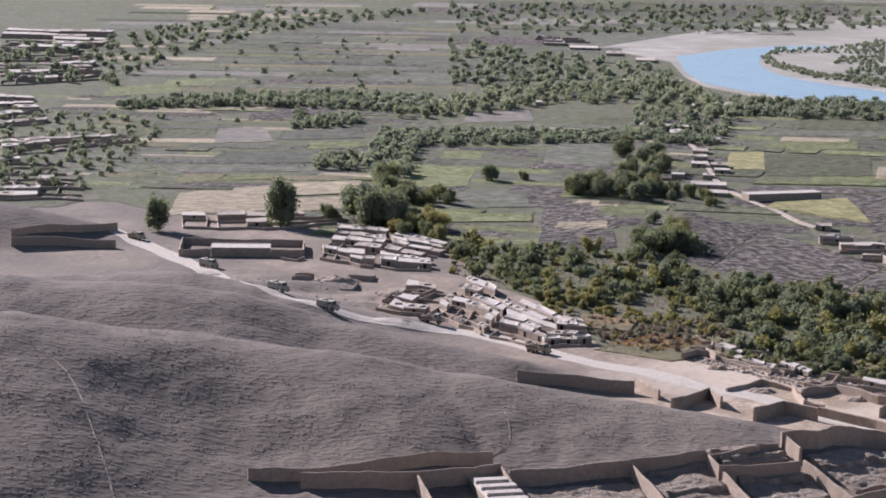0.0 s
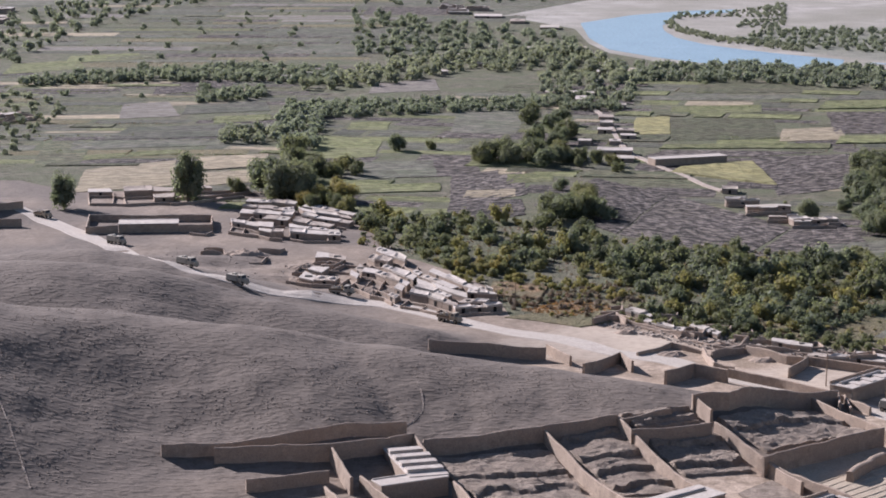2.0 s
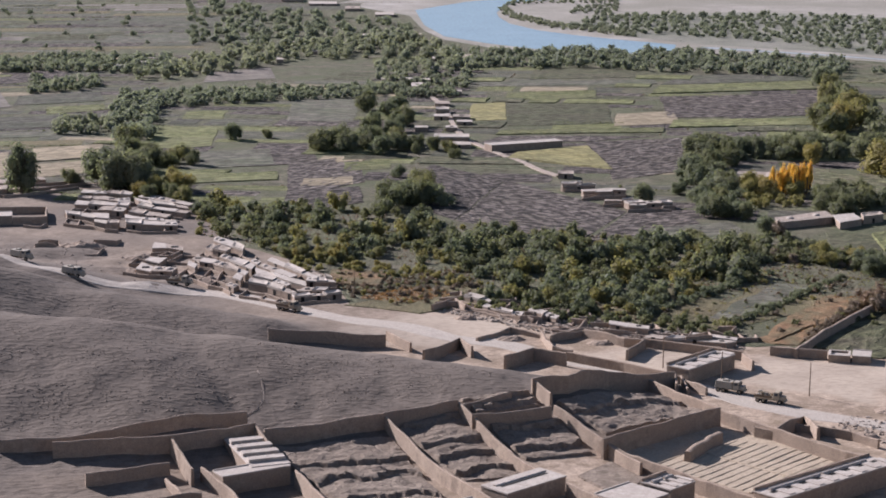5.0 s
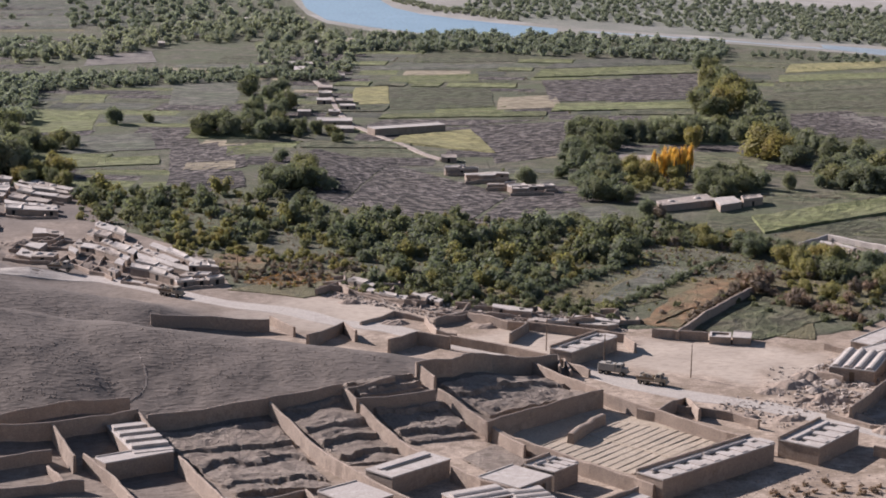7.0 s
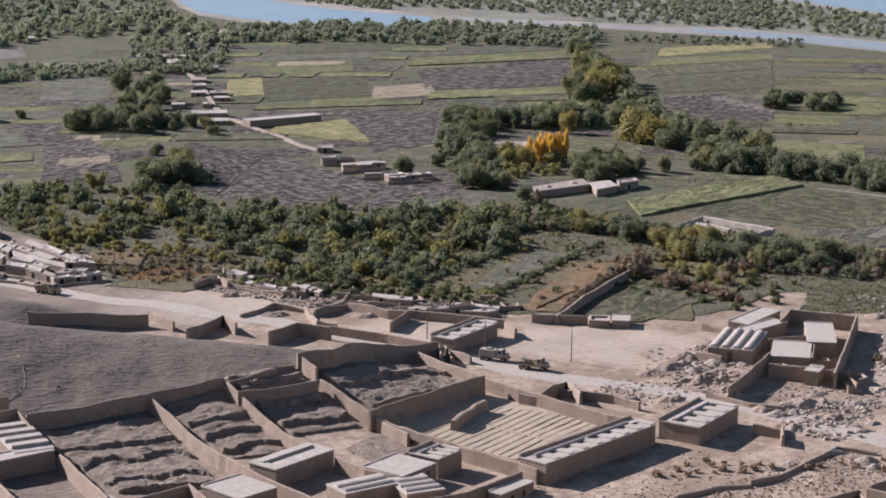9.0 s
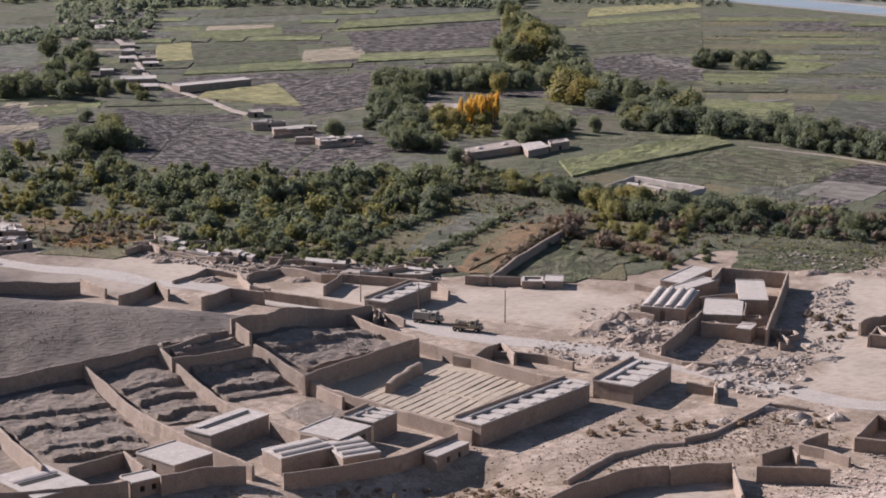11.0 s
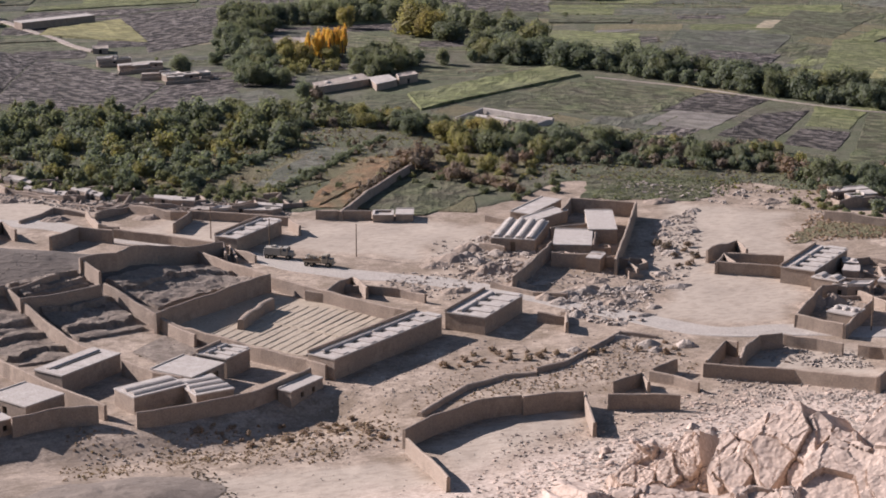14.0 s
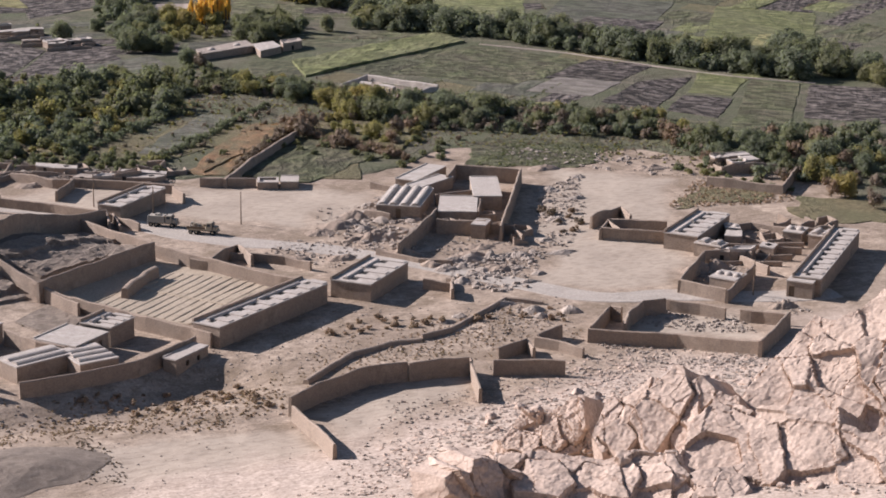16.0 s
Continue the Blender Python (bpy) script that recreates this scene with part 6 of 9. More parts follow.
wall([(136.1, 313.9), (134.5, 309.7)], 2.2, 0.5, 0.3)

# ---- ruined yards below the stream ----
wall([(61.7, 394.3), (68.5, 400.9), (74.3, 396.0)], 3.0, 0.5, 0.1)
wall([(46.2, 400.1), (55.1, 412.2), (56.6, 404.4)], 2.6, 0.5, 0.1)
wall([(15.9, 414.4), (28.8, 415.3), (40.1, 415.0)], 2.6, 0.5, 0)
wall([(40.8, 420.3), (44.7, 410.0)], 2.2, 0.5, 0.05)
wall([(75.3, 399.8), (85.0, 390.8), (92.9, 380.7)], 2.0, 0.5, 0.05)
wall([(87.4, 399.6), (92.9, 408.2)], 2.4, 0.5, 0.1)
wall([(93.3, 409.7), (101.9, 403.7), (110.6, 396.7)], 2.0, 0.5, 0.05)
wall([(110.0, 394.7), (110.5, 388.7)], 2.4, 0.5, 0.2)
house(95.4, 380.1, 42, 16.0, 5.2, 2.8, "slot", 4)
wall([(93.5, 380.8), (96.9, 372.0)], 2.0, 0.5, 0.5)
wall([(94.1, 380.9), (93.2, 371.6)], 2.2, 0.5, 0.3)
wall([(82.6, 419.8), (89.1, 410.3), (93.0, 409.0)], 2.2, 0.5, 0.2)
wall([(117.2, 400.3), (122.1, 398.7), (128.1, 396.7)], 2.0, 0.5, 0.1)
house(127.5, 394.0, -19, 4.3, 4.4, 1.5, "pan", 2)
house(132.0, 392.7, -21, 3.6, 4.9, 1.4, "flat", 2)
wall([(98.5, 343.6), (100.9, 341.1), (109.2, 349.9), (109.1, 340.9)], 2.6, 0.5, 0.25)
wall([(106.8, 347.1), (115.1, 340.2), (118.1, 335.1)], 1.8, 0.5, 0.2)
wall([(73.3, 418.7), (73.4, 405.7), (77.0, 403.2)], 2.2, 0.5, 0.5)
wall([(74.6, 415.8), (82.7, 420.5)], 2.0, 0.5, 0.4)
wall([(59.4, 417.9), (67.6, 424.7), (74.0, 419.2)], 1.8, 0.5, 0.6)
wall([(53.3, 445.8), (59.1, 452.1), (60.7, 445.1)], 1.6, 0.5, 0.4)
wall([(61.1, 447.8), (68.6, 438.9), (73.8, 432.6)], 1.6, 0.5, 0.6)
ruins([(53.8, 449.9), (63.4, 446.2), (75.5, 427.7), (90.2, 415.4), (107.6, 407.2), (116.0, 411.0), (104.2, 423.0), (88.3, 430.1), (73.4, 445.0), (65.0, 457.3), (54.8, 458.5)], 18, 5.0, -14, 4)
quarter([(58.0, 449.0), (76.0, 426.0), (81.0, 434.0), (64.0, 457.0)], 4.2, 4.6, 46, 0.42, 0.8, 1.4, ("flat", "rim", "hole"))
quarter([(77.0, 424.5), (92.0, 413.5), (97.0, 422.0), (83.0, 433.0)], 4.2, 4.6, 47, 0.45, 0.8, 1.4, ("flat", "rim", "hole"))
quarter([(93.0, 412.5), (109.0, 405.5), (114.0, 411.0), (99.0, 421.0)], 4.2, 4.6, 48, 0.42, 0.8, 1.4, ("flat", "rim", "hole"))
ruins([(184.7, 313.0), (197.1, 315.9), (207.7, 315.4), (218.1, 323.8), (211.3, 329.1), (194.1, 325.1)], 14, 4, 5, 42, 2.5, 5)
ruins([(147.6, 356.5), (153.7, 341.1), (159.9, 334.4), (163.6, 349.7), (156.2, 359.9)], 9, 4, 5, 43, 2.5, 5)

# ---- yards and garden beds ----
sheet("garden_bed", [(13.0, 340.1), (34.3, 343.4), (40.8, 310.6), (24.8, 310.1)], M_GARDEN, "dark dug soil of a walled garden", 0.5, 0.5, 0.21)
sheet("garden_bed", [(35.1, 345.6), (46.3, 349.2), (56.2, 323.8), (44.1, 323.4)], M_GARDEN, "dark dug soil of a walled garden", 0.5, 0.5, 0.21)
sheet("garden_bed", [(50.0, 345.2), (63.5, 348.7), (67.9, 334.3), (55.8, 331.7)], M_GARDEN, "dark dug soil of a walled garden", 0.5, 0.5, 0.21)
sheet("garden_bed", [(64.5, 353.5), (89.9, 375.2), (93.7, 356.2), (71.7, 342.6)], M_GARDEN, "dark soil of a shaded walled yard", 0.5, 0.5, 0.21)
sheet("garden_bed", [(47.1, 354.3), (59.9, 359.0), (61.8, 352.6), (49.6, 348.5)], M_GARDEN, "dark dug soil of a walled garden", 0.5, 0.5, 0.21)
sheet("tilled_yard", [(70.0, 339.3), (89.5, 312.4), (111.1, 330.1), (94.3, 350.7)], M_TILLED, "tan tilled yard with furrows", 0.1, 2.0, 0.05)
sheet("garden_bed", [(63.0, 324.5), (67.8, 312.1), (75.2, 323.7), (70.2, 331.3)], M_GARDEN, "brown trodden garden soil with dry weeds", 0.25, 0.5, 0.05)
wall([(77.5, 329.2), (93.5, 343.1)], 0.22, 0.5, 0.2, "low furrow ridge of the tilled yard", name="terrace_bank", material=M_TILLED)
wall([(78.6, 327.7), (94.9, 342.0)], 0.22, 0.5, 0.2, "low furrow ridge of the tilled yard", name="terrace_bank", material=M_TILLED)
wall([(79.7, 326.3), (96.3, 340.8)], 0.22, 0.5, 0.2, "low furrow ridge of the tilled yard", name="terrace_bank", material=M_TILLED)
wall([(80.8, 324.8), (97.7, 339.6)], 0.22, 0.5, 0.2, "low furrow ridge of the tilled yard", name="terrace_bank", material=M_TILLED)
wall([(81.9, 323.4), (99.2, 338.5)], 0.22, 0.5, 0.2, "low furrow ridge of the tilled yard", name="terrace_bank", material=M_TILLED)
wall([(83.0, 321.9), (100.6, 337.4)], 0.22, 0.5, 0.2, "low furrow ridge of the tilled yard", name="terrace_bank", material=M_TILLED)
wall([(84.1, 320.4), (102.0, 336.4)], 0.22, 0.5, 0.2, "low furrow ridge of the tilled yard", name="terrace_bank", material=M_TILLED)
wall([(85.1, 319.1), (103.5, 335.4)], 0.22, 0.5, 0.2, "low furrow ridge of the tilled yard", name="terrace_bank", material=M_TILLED)
wall([(86.2, 317.6), (104.9, 334.5)], 0.22, 0.5, 0.2, "low furrow ridge of the tilled yard", name="terrace_bank", material=M_TILLED)
wall([(87.3, 316.2), (106.4, 333.5)], 0.22, 0.5, 0.2, "low furrow ridge of the tilled yard", name="terrace_bank", material=M_TILLED)
wall([(88.3, 314.7), (107.8, 332.5)], 0.22, 0.5, 0.2, "low furrow ridge of the tilled yard", name="terrace_bank", material=M_TILLED)
wall([(89.3, 313.1), (109.2, 331.3)], 0.22, 0.5, 0.2, "low furrow ridge of the tilled yard", name="terrace_bank", material=M_TILLED)
wall([(86.4, 336.6), (97.9, 320.5)], 0.3, 0.5, 0.2, "low furrow ridge of the tilled yard", name="terrace_bank", material=M_TILLED)

# ---- villages ----
quarter([(-15.0, 490.0), (-4.5, 482.5), (6.0, 514.0), (-8.0, 522.0)], 4.6, 8.0, 31, 0.45, 1.05, 1.6)
quarter([(-3.0, 484.0), (10.0, 466.5), (19.5, 503.0), (8.0, 527.0)], 4.4, 7.2, 32, 0.66, 1.05, 1.6)
quarter([(10.8, 463.0), (21.5, 453.5), (30.5, 478.0), (20.0, 502.0)], 4.2, 6.6, 33, 0.8, 1.05, 1.6)
quarter([(22.5, 453.0), (34.5, 458.0), (33.5, 476.0), (29.5, 483.0)], 4.4, 6.6, 34, 0.75, 1.05, 1.6)
quarter([(-33.5, 553.0), (-19.0, 543.5), (-14.5, 596.0), (-29.0, 602.0)], 4.8, 8.6, 35, 0.66, 1.05, 1.6)
quarter([(-17.5, 543.5), (-4.0, 541.5), (1.5, 578.0), (-12.5, 596.0)], 4.8, 8.4, 36, 0.72, 1.05, 1.6)
quarter([(-77.0, 599.0), (-52.5, 600.0), (-54.0, 624.0), (-79.0, 621.0)], 5.5, 9.0, 37, 0.5, 1.05, 1.6)
quarter([(-51.0, 600.0), (-30.0, 612.0), (-31.0, 630.0), (-53.0, 624.0)], 5.5, 9.0, 38, 0.5, 1.05, 1.6)
house(-62.5, 556.2, 4, 16.0, 6.5, 2.3, "flat", 3, label="long low mud house with a pale roof inside a walled yard")
wall([(-71.0, 555.0), (-62.6, 555.9)], 2.2, 0.5, 0.1)
wall([(-46.4, 557.4), (-37.6, 558.2)], 2.2, 0.5, 0.1)
wall([(-71.0, 555.6), (-72.5, 574.0), (-38.5, 574.0), (-37.6, 558.6)], 2.0, 0.5, 0.15)
wall([(-117.5, 559.0), (-103.3, 564.6), (-89.9, 565.7)], 2.5, 0.5, 0.05)
wall([(-118.7, 565.0), (-102.5, 577.7), (-93.4, 590.2)], 2.2, 0.5, 0.1)
FAR_ROOFS = ("flat", "rim", "hole")
quarter([(-139.0, 642.0), (-112.0, 646.0), (-128.0, 706.0), (-151.0, 706.0)], 7.0, 11.0, 39, 0.34, 1.2, 1.7, FAR_ROOFS)
quarter([(-152.0, 712.0), (-131.0, 710.0), (-139.0, 733.0), (-158.0, 726.0)], 7.0, 10.0, 40, 0.3, 1.2, 1.7, FAR_ROOFS)
quarter([(-158.0, 737.0), (-118.0, 785.0), (-122.0, 812.0), (-172.0, 798.0)], 8.0, 13.0, 41, 0.2, 1.2, 1.8, FAR_ROOFS)
quarter([(-178.0, 817.0), (-160.0, 838.0), (-184.0, 923.0), (-203.0, 925.0)], 8.0, 14.0, 42, 0.26, 1.2, 1.9, FAR_ROOFS)
quarter([(-210.0, 975.0), (-168.0, 1010.0), (-198.0, 1150.0), (-248.0, 1150.0)], 10.0, 20.0, 43, 0.2, 1.4, 2.2, FAR_ROOFS)
quarter([(-250.0, 1160.0), (-198.0, 1160.0), (-205.0, 1290.0), (-272.0, 1290.0)], 12.0, 26.0, 44, 0.2, 1.6, 2.4, FAR_ROOFS)
village([(53.9, 1262.7), (71.3, 1267.4), (74.8, 1332.5), (56.0, 1313.9)], 3, 16, 0, 14, 10, 16)
village([(-37.2, 913.3), (-7.2, 897.8), (-7.7, 946.4), (-39.0, 954.1)], 3, 14, 0, 19, 5, 8)
village([(-209.0, 972.1), (-179.9, 1033.1), (-204.3, 1193.1), (-253.3, 1179.9)], 9, 26, 4, 17, 8, 12)
# pale houses strung along the farm track and among the orchards by the river: x, y, length, depth
HAMLET = [(97.5, 786.3, 5.6, 7.0), (95.2, 767.3, 4.7, 6.3), (92.6, 749.1, 5.4, 5.8), (100.1, 749.2, 6.3, 5.8), (99.2, 734.7, 5.5, 5), (89.5, 695.3, 11.8, 7.1), (90.3, 681.5, 7.6, 6.6), (92.7, 720.6, 4.0, 5.1), (82.0, 720.5, 4.6, 5), (114.8, 618.4, 4.7, 5)]
ORCHARD_HOUSES = [(95.4, 1042.7, 13.2, 16), (113.3, 1043.6, 11.2, 16), (54.6, 1013.4, 8.3, 12.0), (62.3, 975.4, 6.2, 8.2), (42.8, 941.4, 3.1, 7.2), (114.1, 944.0, 3.4, 7.5), (129.0, 947.0, 10.5, 12.3), (106.6, 899.6, 2.7, 8.4), (96.3, 862.8, 11.0, 7.3), (93.9, 840.0, 4.8, 12.3), (83.6, 862.4, 4.5, 6.0), (108.1, 820.5, 3.0, 5.4), (112.0, 1169.2, 10.6, 16), (97.1, 1208.1, 8.6, 16), (82.3, 1245.6, 16.7, 16), (66.0, 1272.6, 12.5, 16)]
for i, (x, y, l, d) in enumerate(HAMLET + ORCHARD_HOUSES):
    turn = math.atan2(x, y)
    c, sn = math.cos(turn), -math.sin(turn)
    corners = [(x + u * c - v * sn, y + u * sn + v * c) for u, v in ((-0.5 * l, 0), (0.5 * l, 0), (0.5 * l, d), (-0.5 * l, d))]
    room(corners, 1.25 + 0.15 * (i % 3), 8000 + i, ("flat", "rim", "flat", "hole")[i % 4], "hamlet houses")
house(99.9, 672.3, 18, 26.4, 5.5, 2.3, "flat", 2)
quarter([(113.2, 580.5), (126.2, 581.1), (127.0, 589.5), (113.8, 589.0)], 4.0, 4.5, 51, 0.8, 1.4, 2.0, ("flat", "rim", "hole", "rim"))
quarter([(109.4, 594.1), (119.4, 594.7), (120.2, 601.1), (110.0, 600.6)], 4.0, 3.5, 52, 0.8, 1.4, 2.0, ("flat", "rim", "hole", "rim"))
quarter([(121.6, 559.8), (134.6, 560.4), (135.4, 568.8), (122.2, 568.3)], 4.0, 4.5, 53, 0.8, 1.4, 2.0, ("flat", "rim", "hole", "rim"))
quarter([(117.5, 569.1), (125.5, 569.7), (126.3, 576.1), (118.1, 575.6)], 4.0, 3.5, 54, 0.8, 1.4, 2.0, ("flat", "rim", "hole", "rim"))
# the farmstead below the orange poplars and the house behind them
room([(157.0, 533.0), (174.3, 539.5), (174.7, 548.5), (158.0, 539.7)], 1.8, 9100, "dome", "farmstead houses", "long farmhouse with low domes on a pale roof")
room([(173.4, 531.0), (181.1, 536.2), (181.3, 544.2), (174.7, 542.1)], 1.8, 9101, "flat", "farmstead houses", "farmhouse with a flat pale plastered roof")
room([(182.1, 537.7), (188.7, 540.7), (189.2, 545.2), (183.1, 542.9)], 1.8, 9102, "rim", "farmstead houses", "low farm shed with a rimmed pale roof")
room([(164.4, 604.7), (173.8, 602.5), (177.1, 612.8), (167.8, 614.9)], 1.8, 9103, "rim", "farmstead houses", "farmhouse behind poplars with a rimmed pale roof")
wall([(177.8, 481.5), (181.3, 471.8), (185.0, 463.7)], 1.7, 0.7, 0.1, "pale washed mud wall of a yard among the fields", material=M_ROOF)
wall([(189.4, 492.1), (194.8, 482.8), (200.8, 472.7)], 1.7, 0.7, 0.1, "pale washed mud wall of a yard among the fields", material=M_ROOF)
wall([(178.6, 482.8), (188.9, 491.5)], 1.7, 0.7, 0.1, "pale washed mud wall of a yard among the fields", material=M_ROOF)
wall([(186.3, 466.1), (193.8, 469.1), (200.8, 473.3)], 1.6, 0.7, 0.25, "pale washed mud wall of a yard among the fields", material=M_ROOF)
quarter([(180.2, 478.5), (184.5, 467.5), (189.0, 470.5), (184.5, 481.5)], 4.0, 4.4, 58, 0.7, 1.6, 2.2, ("flat", "rim"))
sheet("yard", [(178.3, 480.5), (185.0, 463.7), (199.7, 471.6), (188.9, 489.9)], M_GARDEN, "brown floor of a walled yard among the fields", 0.3, 2.0, 0.05)
wall([(121.8, 397.8), (132.7, 413.5), (150.9, 436.0)], 2.0, 0.8, 0.1, "dark weathered garden wall beside a field")

# ---- trees ----
woods("tree_belt", spots([(4.3, 573.7), (27.8, 580.3), (52.2, 569.1), (74.9, 599.2), (69.3, 542.4), (92.9, 528.2), (127.6, 520.8), (159.6, 525.4), (145.2, 476.4), (112.6, 458.0), (85.5, 455.1), (67.5, 475.2), (49.3, 506.9), (28.6, 512.6), (16.8, 532.1), (2.5, 541.2)], 23, 7.2, 210), M_LEAF, "rounded green trees crowding the stream bank", 210, 5, 7.5, 330, 0.06, 9, 0.56)
woods("tree_belt", spots([(4.3, 573.7), (27.8, 580.3), (52.2, 569.1), (74.9, 599.2), (69.3, 542.4), (92.9, 528.2), (127.6, 520.8), (159.6, 525.4), (145.2, 476.4), (112.6, 458.0), (85.5, 455.1), (67.5, 475.2), (49.3, 506.9), (28.6, 512.6), (16.8, 532.1), (2.5, 541.2)], 12, 7.2, 211), M_OLIVE, "dusty grey-green trees along the stream", 211, 5, 7.5, 330, 0.06, 9, 0.56)
woods("tree_belt", spots([(4.3, 573.7), (27.8, 580.3), (52.2, 569.1), (74.9, 599.2), (69.3, 542.4), (92.9, 528.2), (127.6, 520.8), (159.6, 525.4), (145.2, 476.4), (112.6, 458.0), (85.5, 455.1), (67.5, 475.2), (49.3, 506.9), (28.6, 512.6), (16.8, 532.1), (2.5, 541.2)], 12, 7.2, 212), M_YELLOW, "yellowing trees among the green", 212, 5, 7.5, 330, 0.06, 9, 0.56)
woods("tree_belt", spots([(65.0, 457.3), (82.4, 438.4), (94.8, 437.3), (110.5, 449.4), (98.9, 456.5), (86.5, 460.9), (70.1, 474.9)], 5, 6.0, 220), M_LEAF, "rounded green trees crowding the stream bank", 220, 3.2, 5.2, 330, 0.06, 9, 0.56)
woods("tree_belt", spots([(65.0, 457.3), (82.4, 438.4), (94.8, 437.3), (110.5, 449.4), (98.9, 456.5), (86.5, 460.9), (70.1, 474.9)], 5, 6.0, 221), M_YELLOW, "dusty grey-green trees along the stream", 221, 3.2, 5.2, 330, 0.06, 9, 0.56)
woods("tree_belt", spots([(65.0, 457.3), (82.4, 438.4), (94.8, 437.3), (110.5, 449.4), (98.9, 456.5), (86.5, 460.9), (70.1, 474.9)], 5, 6.0, 222), M_OLIVE, "yellowing trees among the green", 222, 3.2, 5.2, 330, 0.06, 9, 0.56)
woods("tree_belt", spots([(22.4, 499.5), (37.1, 494.6), (41.2, 511.3), (27.6, 519.9)], 5, 4.5, 230), M_YELLOW, "rounded green trees crowding the stream bank", 230, 3, 4.5, 330, 0.06, 9, 0.56)
woods("tree_belt", spots([(22.4, 499.5), (37.1, 494.6), (41.2, 511.3), (27.6, 519.9)], 5, 4.5, 231), M_LEAF, "dusty grey-green trees along the stream", 231, 3, 4.5, 330, 0.06, 9, 0.56)
grove("dark broad", [(55.3, 568.8), (71.0, 580.7), (73.8, 604.2), (57.5, 591.3)], 9, 5, 6, 8.5, 24)
grove("broad dark yellow", [(150.3, 494.0), (165.8, 469.7), (164.3, 449.6), (179.5, 430.9), (194.5, 429.6), (200.4, 446.0), (175.8, 473.1), (156.2, 503.4)], 24, 6.5, 4.5, 7, 25)
grove("broad dark bare", [(194.8, 433.4), (217.1, 419.7), (223.7, 404.7), (230.0, 390.5), (237.9, 399.2), (225.5, 421.7), (200.3, 442.6)], 20, 6.5, 4, 6.5, 26)
grove("bare", [(147.6, 433.8), (152.9, 425.8), (159.7, 444.8), (154.6, 450.0)], 3, 5, 5, 6.5, 27)
grove("bare yellow", [(152.2, 420.1), (176.2, 422.9), (179.3, 437.3), (157.9, 436.0)], 7, 6, 3.5, 5, 28)
grove("dark broad", [(214.4, 565.2), (242.8, 541.2), (269.5, 489.1), (293.9, 453.1), (304.0, 469.0), (267.7, 519.0), (236.8, 569.2), (224.0, 590.5)], 46, 5.6, 6.5, 9.5, 29)
grove("dark tall broad", [(161.5, 650.3), (220.1, 645.5), (226.8, 665.6), (166.4, 670.4)], 24, 4.6, 6, 8.5, 30)
grove("dark broad", [(155.6, 633.7), (173.2, 641.2), (151.4, 546.6), (139.9, 552.0)], 15, 6, 5.5, 8, 31)
grove("yellow", [(160.9, 581.7), (175.4, 578.4), (180.7, 599.6), (166.1, 600.9)], 7, 5, 5, 6.5, 32)
grove("orange", [(168.9, 582.9), (181.8, 584.8), (185.6, 597.3), (173.3, 595.2)], 15, 1.9, 7.5, 10.5, 33)
grove("broad dark", [(175.7, 557.3), (189.4, 553.3), (197.1, 576.4), (182.6, 579.7)], 10, 5, 5.5, 7, 34)
tree("yellow", 215.2, 619.7, 12, 3, wide=1.2)
tree("yellow", 217.2, 612.0, 11, 4)
tree("dark", 196.5, 564.3, 6.5, 1, wide=.8)
tree("dark", 204.7, 563.6, 6, 2, wide=.8)
tree("yellow", 198.6, 639.1, 9, 1, wide=0.7)
grove("dark broad", [(219.9, 606.4), (229.0, 552.2), (245.7, 593.7), (234.7, 627.0)], 11, 7, 7, 10, 35)
grove("dark broad", [(216.4, 696.4), (240.8, 701.4), (276.3, 828.9), (265.4, 848.9)], 9, 8, 8, 11, 36)
grove("yellow", [(226.5, 695.6), (232.5, 695.2), (246.6, 745.0), (235.4, 730.5)], 3, 6, 10, 12, 37)
grove("dark broad", [(42.8, 677.9), (68.8, 669.8), (71.4, 694.3), (44.3, 700.3)], 9, 7, 7, 10, 38)
grove("dark broad", [(61.2, 708.1), (79.0, 693.7), (84.4, 779.4), (68.1, 788.6)], 8, 9, 7, 10, 39)
grove("broad", [(71.3, 675.6), (85.7, 656.6), (88.0, 674.3), (75.2, 694.0)], 7, 5, 4, 6, 40)
tree("tall", -82.3, 594.4, 13, 1)
tree("tall", -47.5, 605.9, 16, 2)
grove("dark tall", [(-25.8, 604.8), (-13.3, 603.6), (-13.8, 623.6), (-25.1, 627.2)], 6, 5, 11, 14, 41)
tree("broad", -34.2, 620.8, 6, 1)
grove("broad dark", [(-18.4, 627.5), (-9.7, 597.5), (-10.6, 670.3), (-20.7, 720.9)], 8, 8, 7, 11, 42)
grove("broad", [(-13.8, 650.3), (3.4, 646.7), (5.3, 663.3), (-12.4, 670.5)], 6, 7, 5, 7, 43)
grove("broad yellow", [(-13.8, 593.9), (0.9, 582.0), (-0.8, 610.1), (-14.5, 618.3)], 8, 6, 5, 8, 44)
grove("dark broad dark", [(281.8, 674.2), (302.3, 664.6), (313.2, 686.3), (292.6, 697.8)], 15, 3.6, 4.5, 6.5, 46)
woods("tree_belt", spots([(62.6, 523.7), (91.6, 520.7), (125.0, 509.8), (156.3, 514.1), (150.0, 492.8), (119.2, 485.8), (86.7, 492.7), (65.6, 501.7)], 20, 5.6, 470), M_LEAF, "rounded green trees crowding the stream bank", 470, 4.5, 7.5, 330, 0.06, 9, 0.56)
woods("tree_belt", spots([(62.6, 523.7), (91.6, 520.7), (125.0, 509.8), (156.3, 514.1), (150.0, 492.8), (119.2, 485.8), (86.7, 492.7), (65.6, 501.7)], 10, 5.6, 471), M_OLIVE, "dusty grey-green trees along the stream", 471, 4.5, 7.5, 330, 0.06, 9, 0.56)
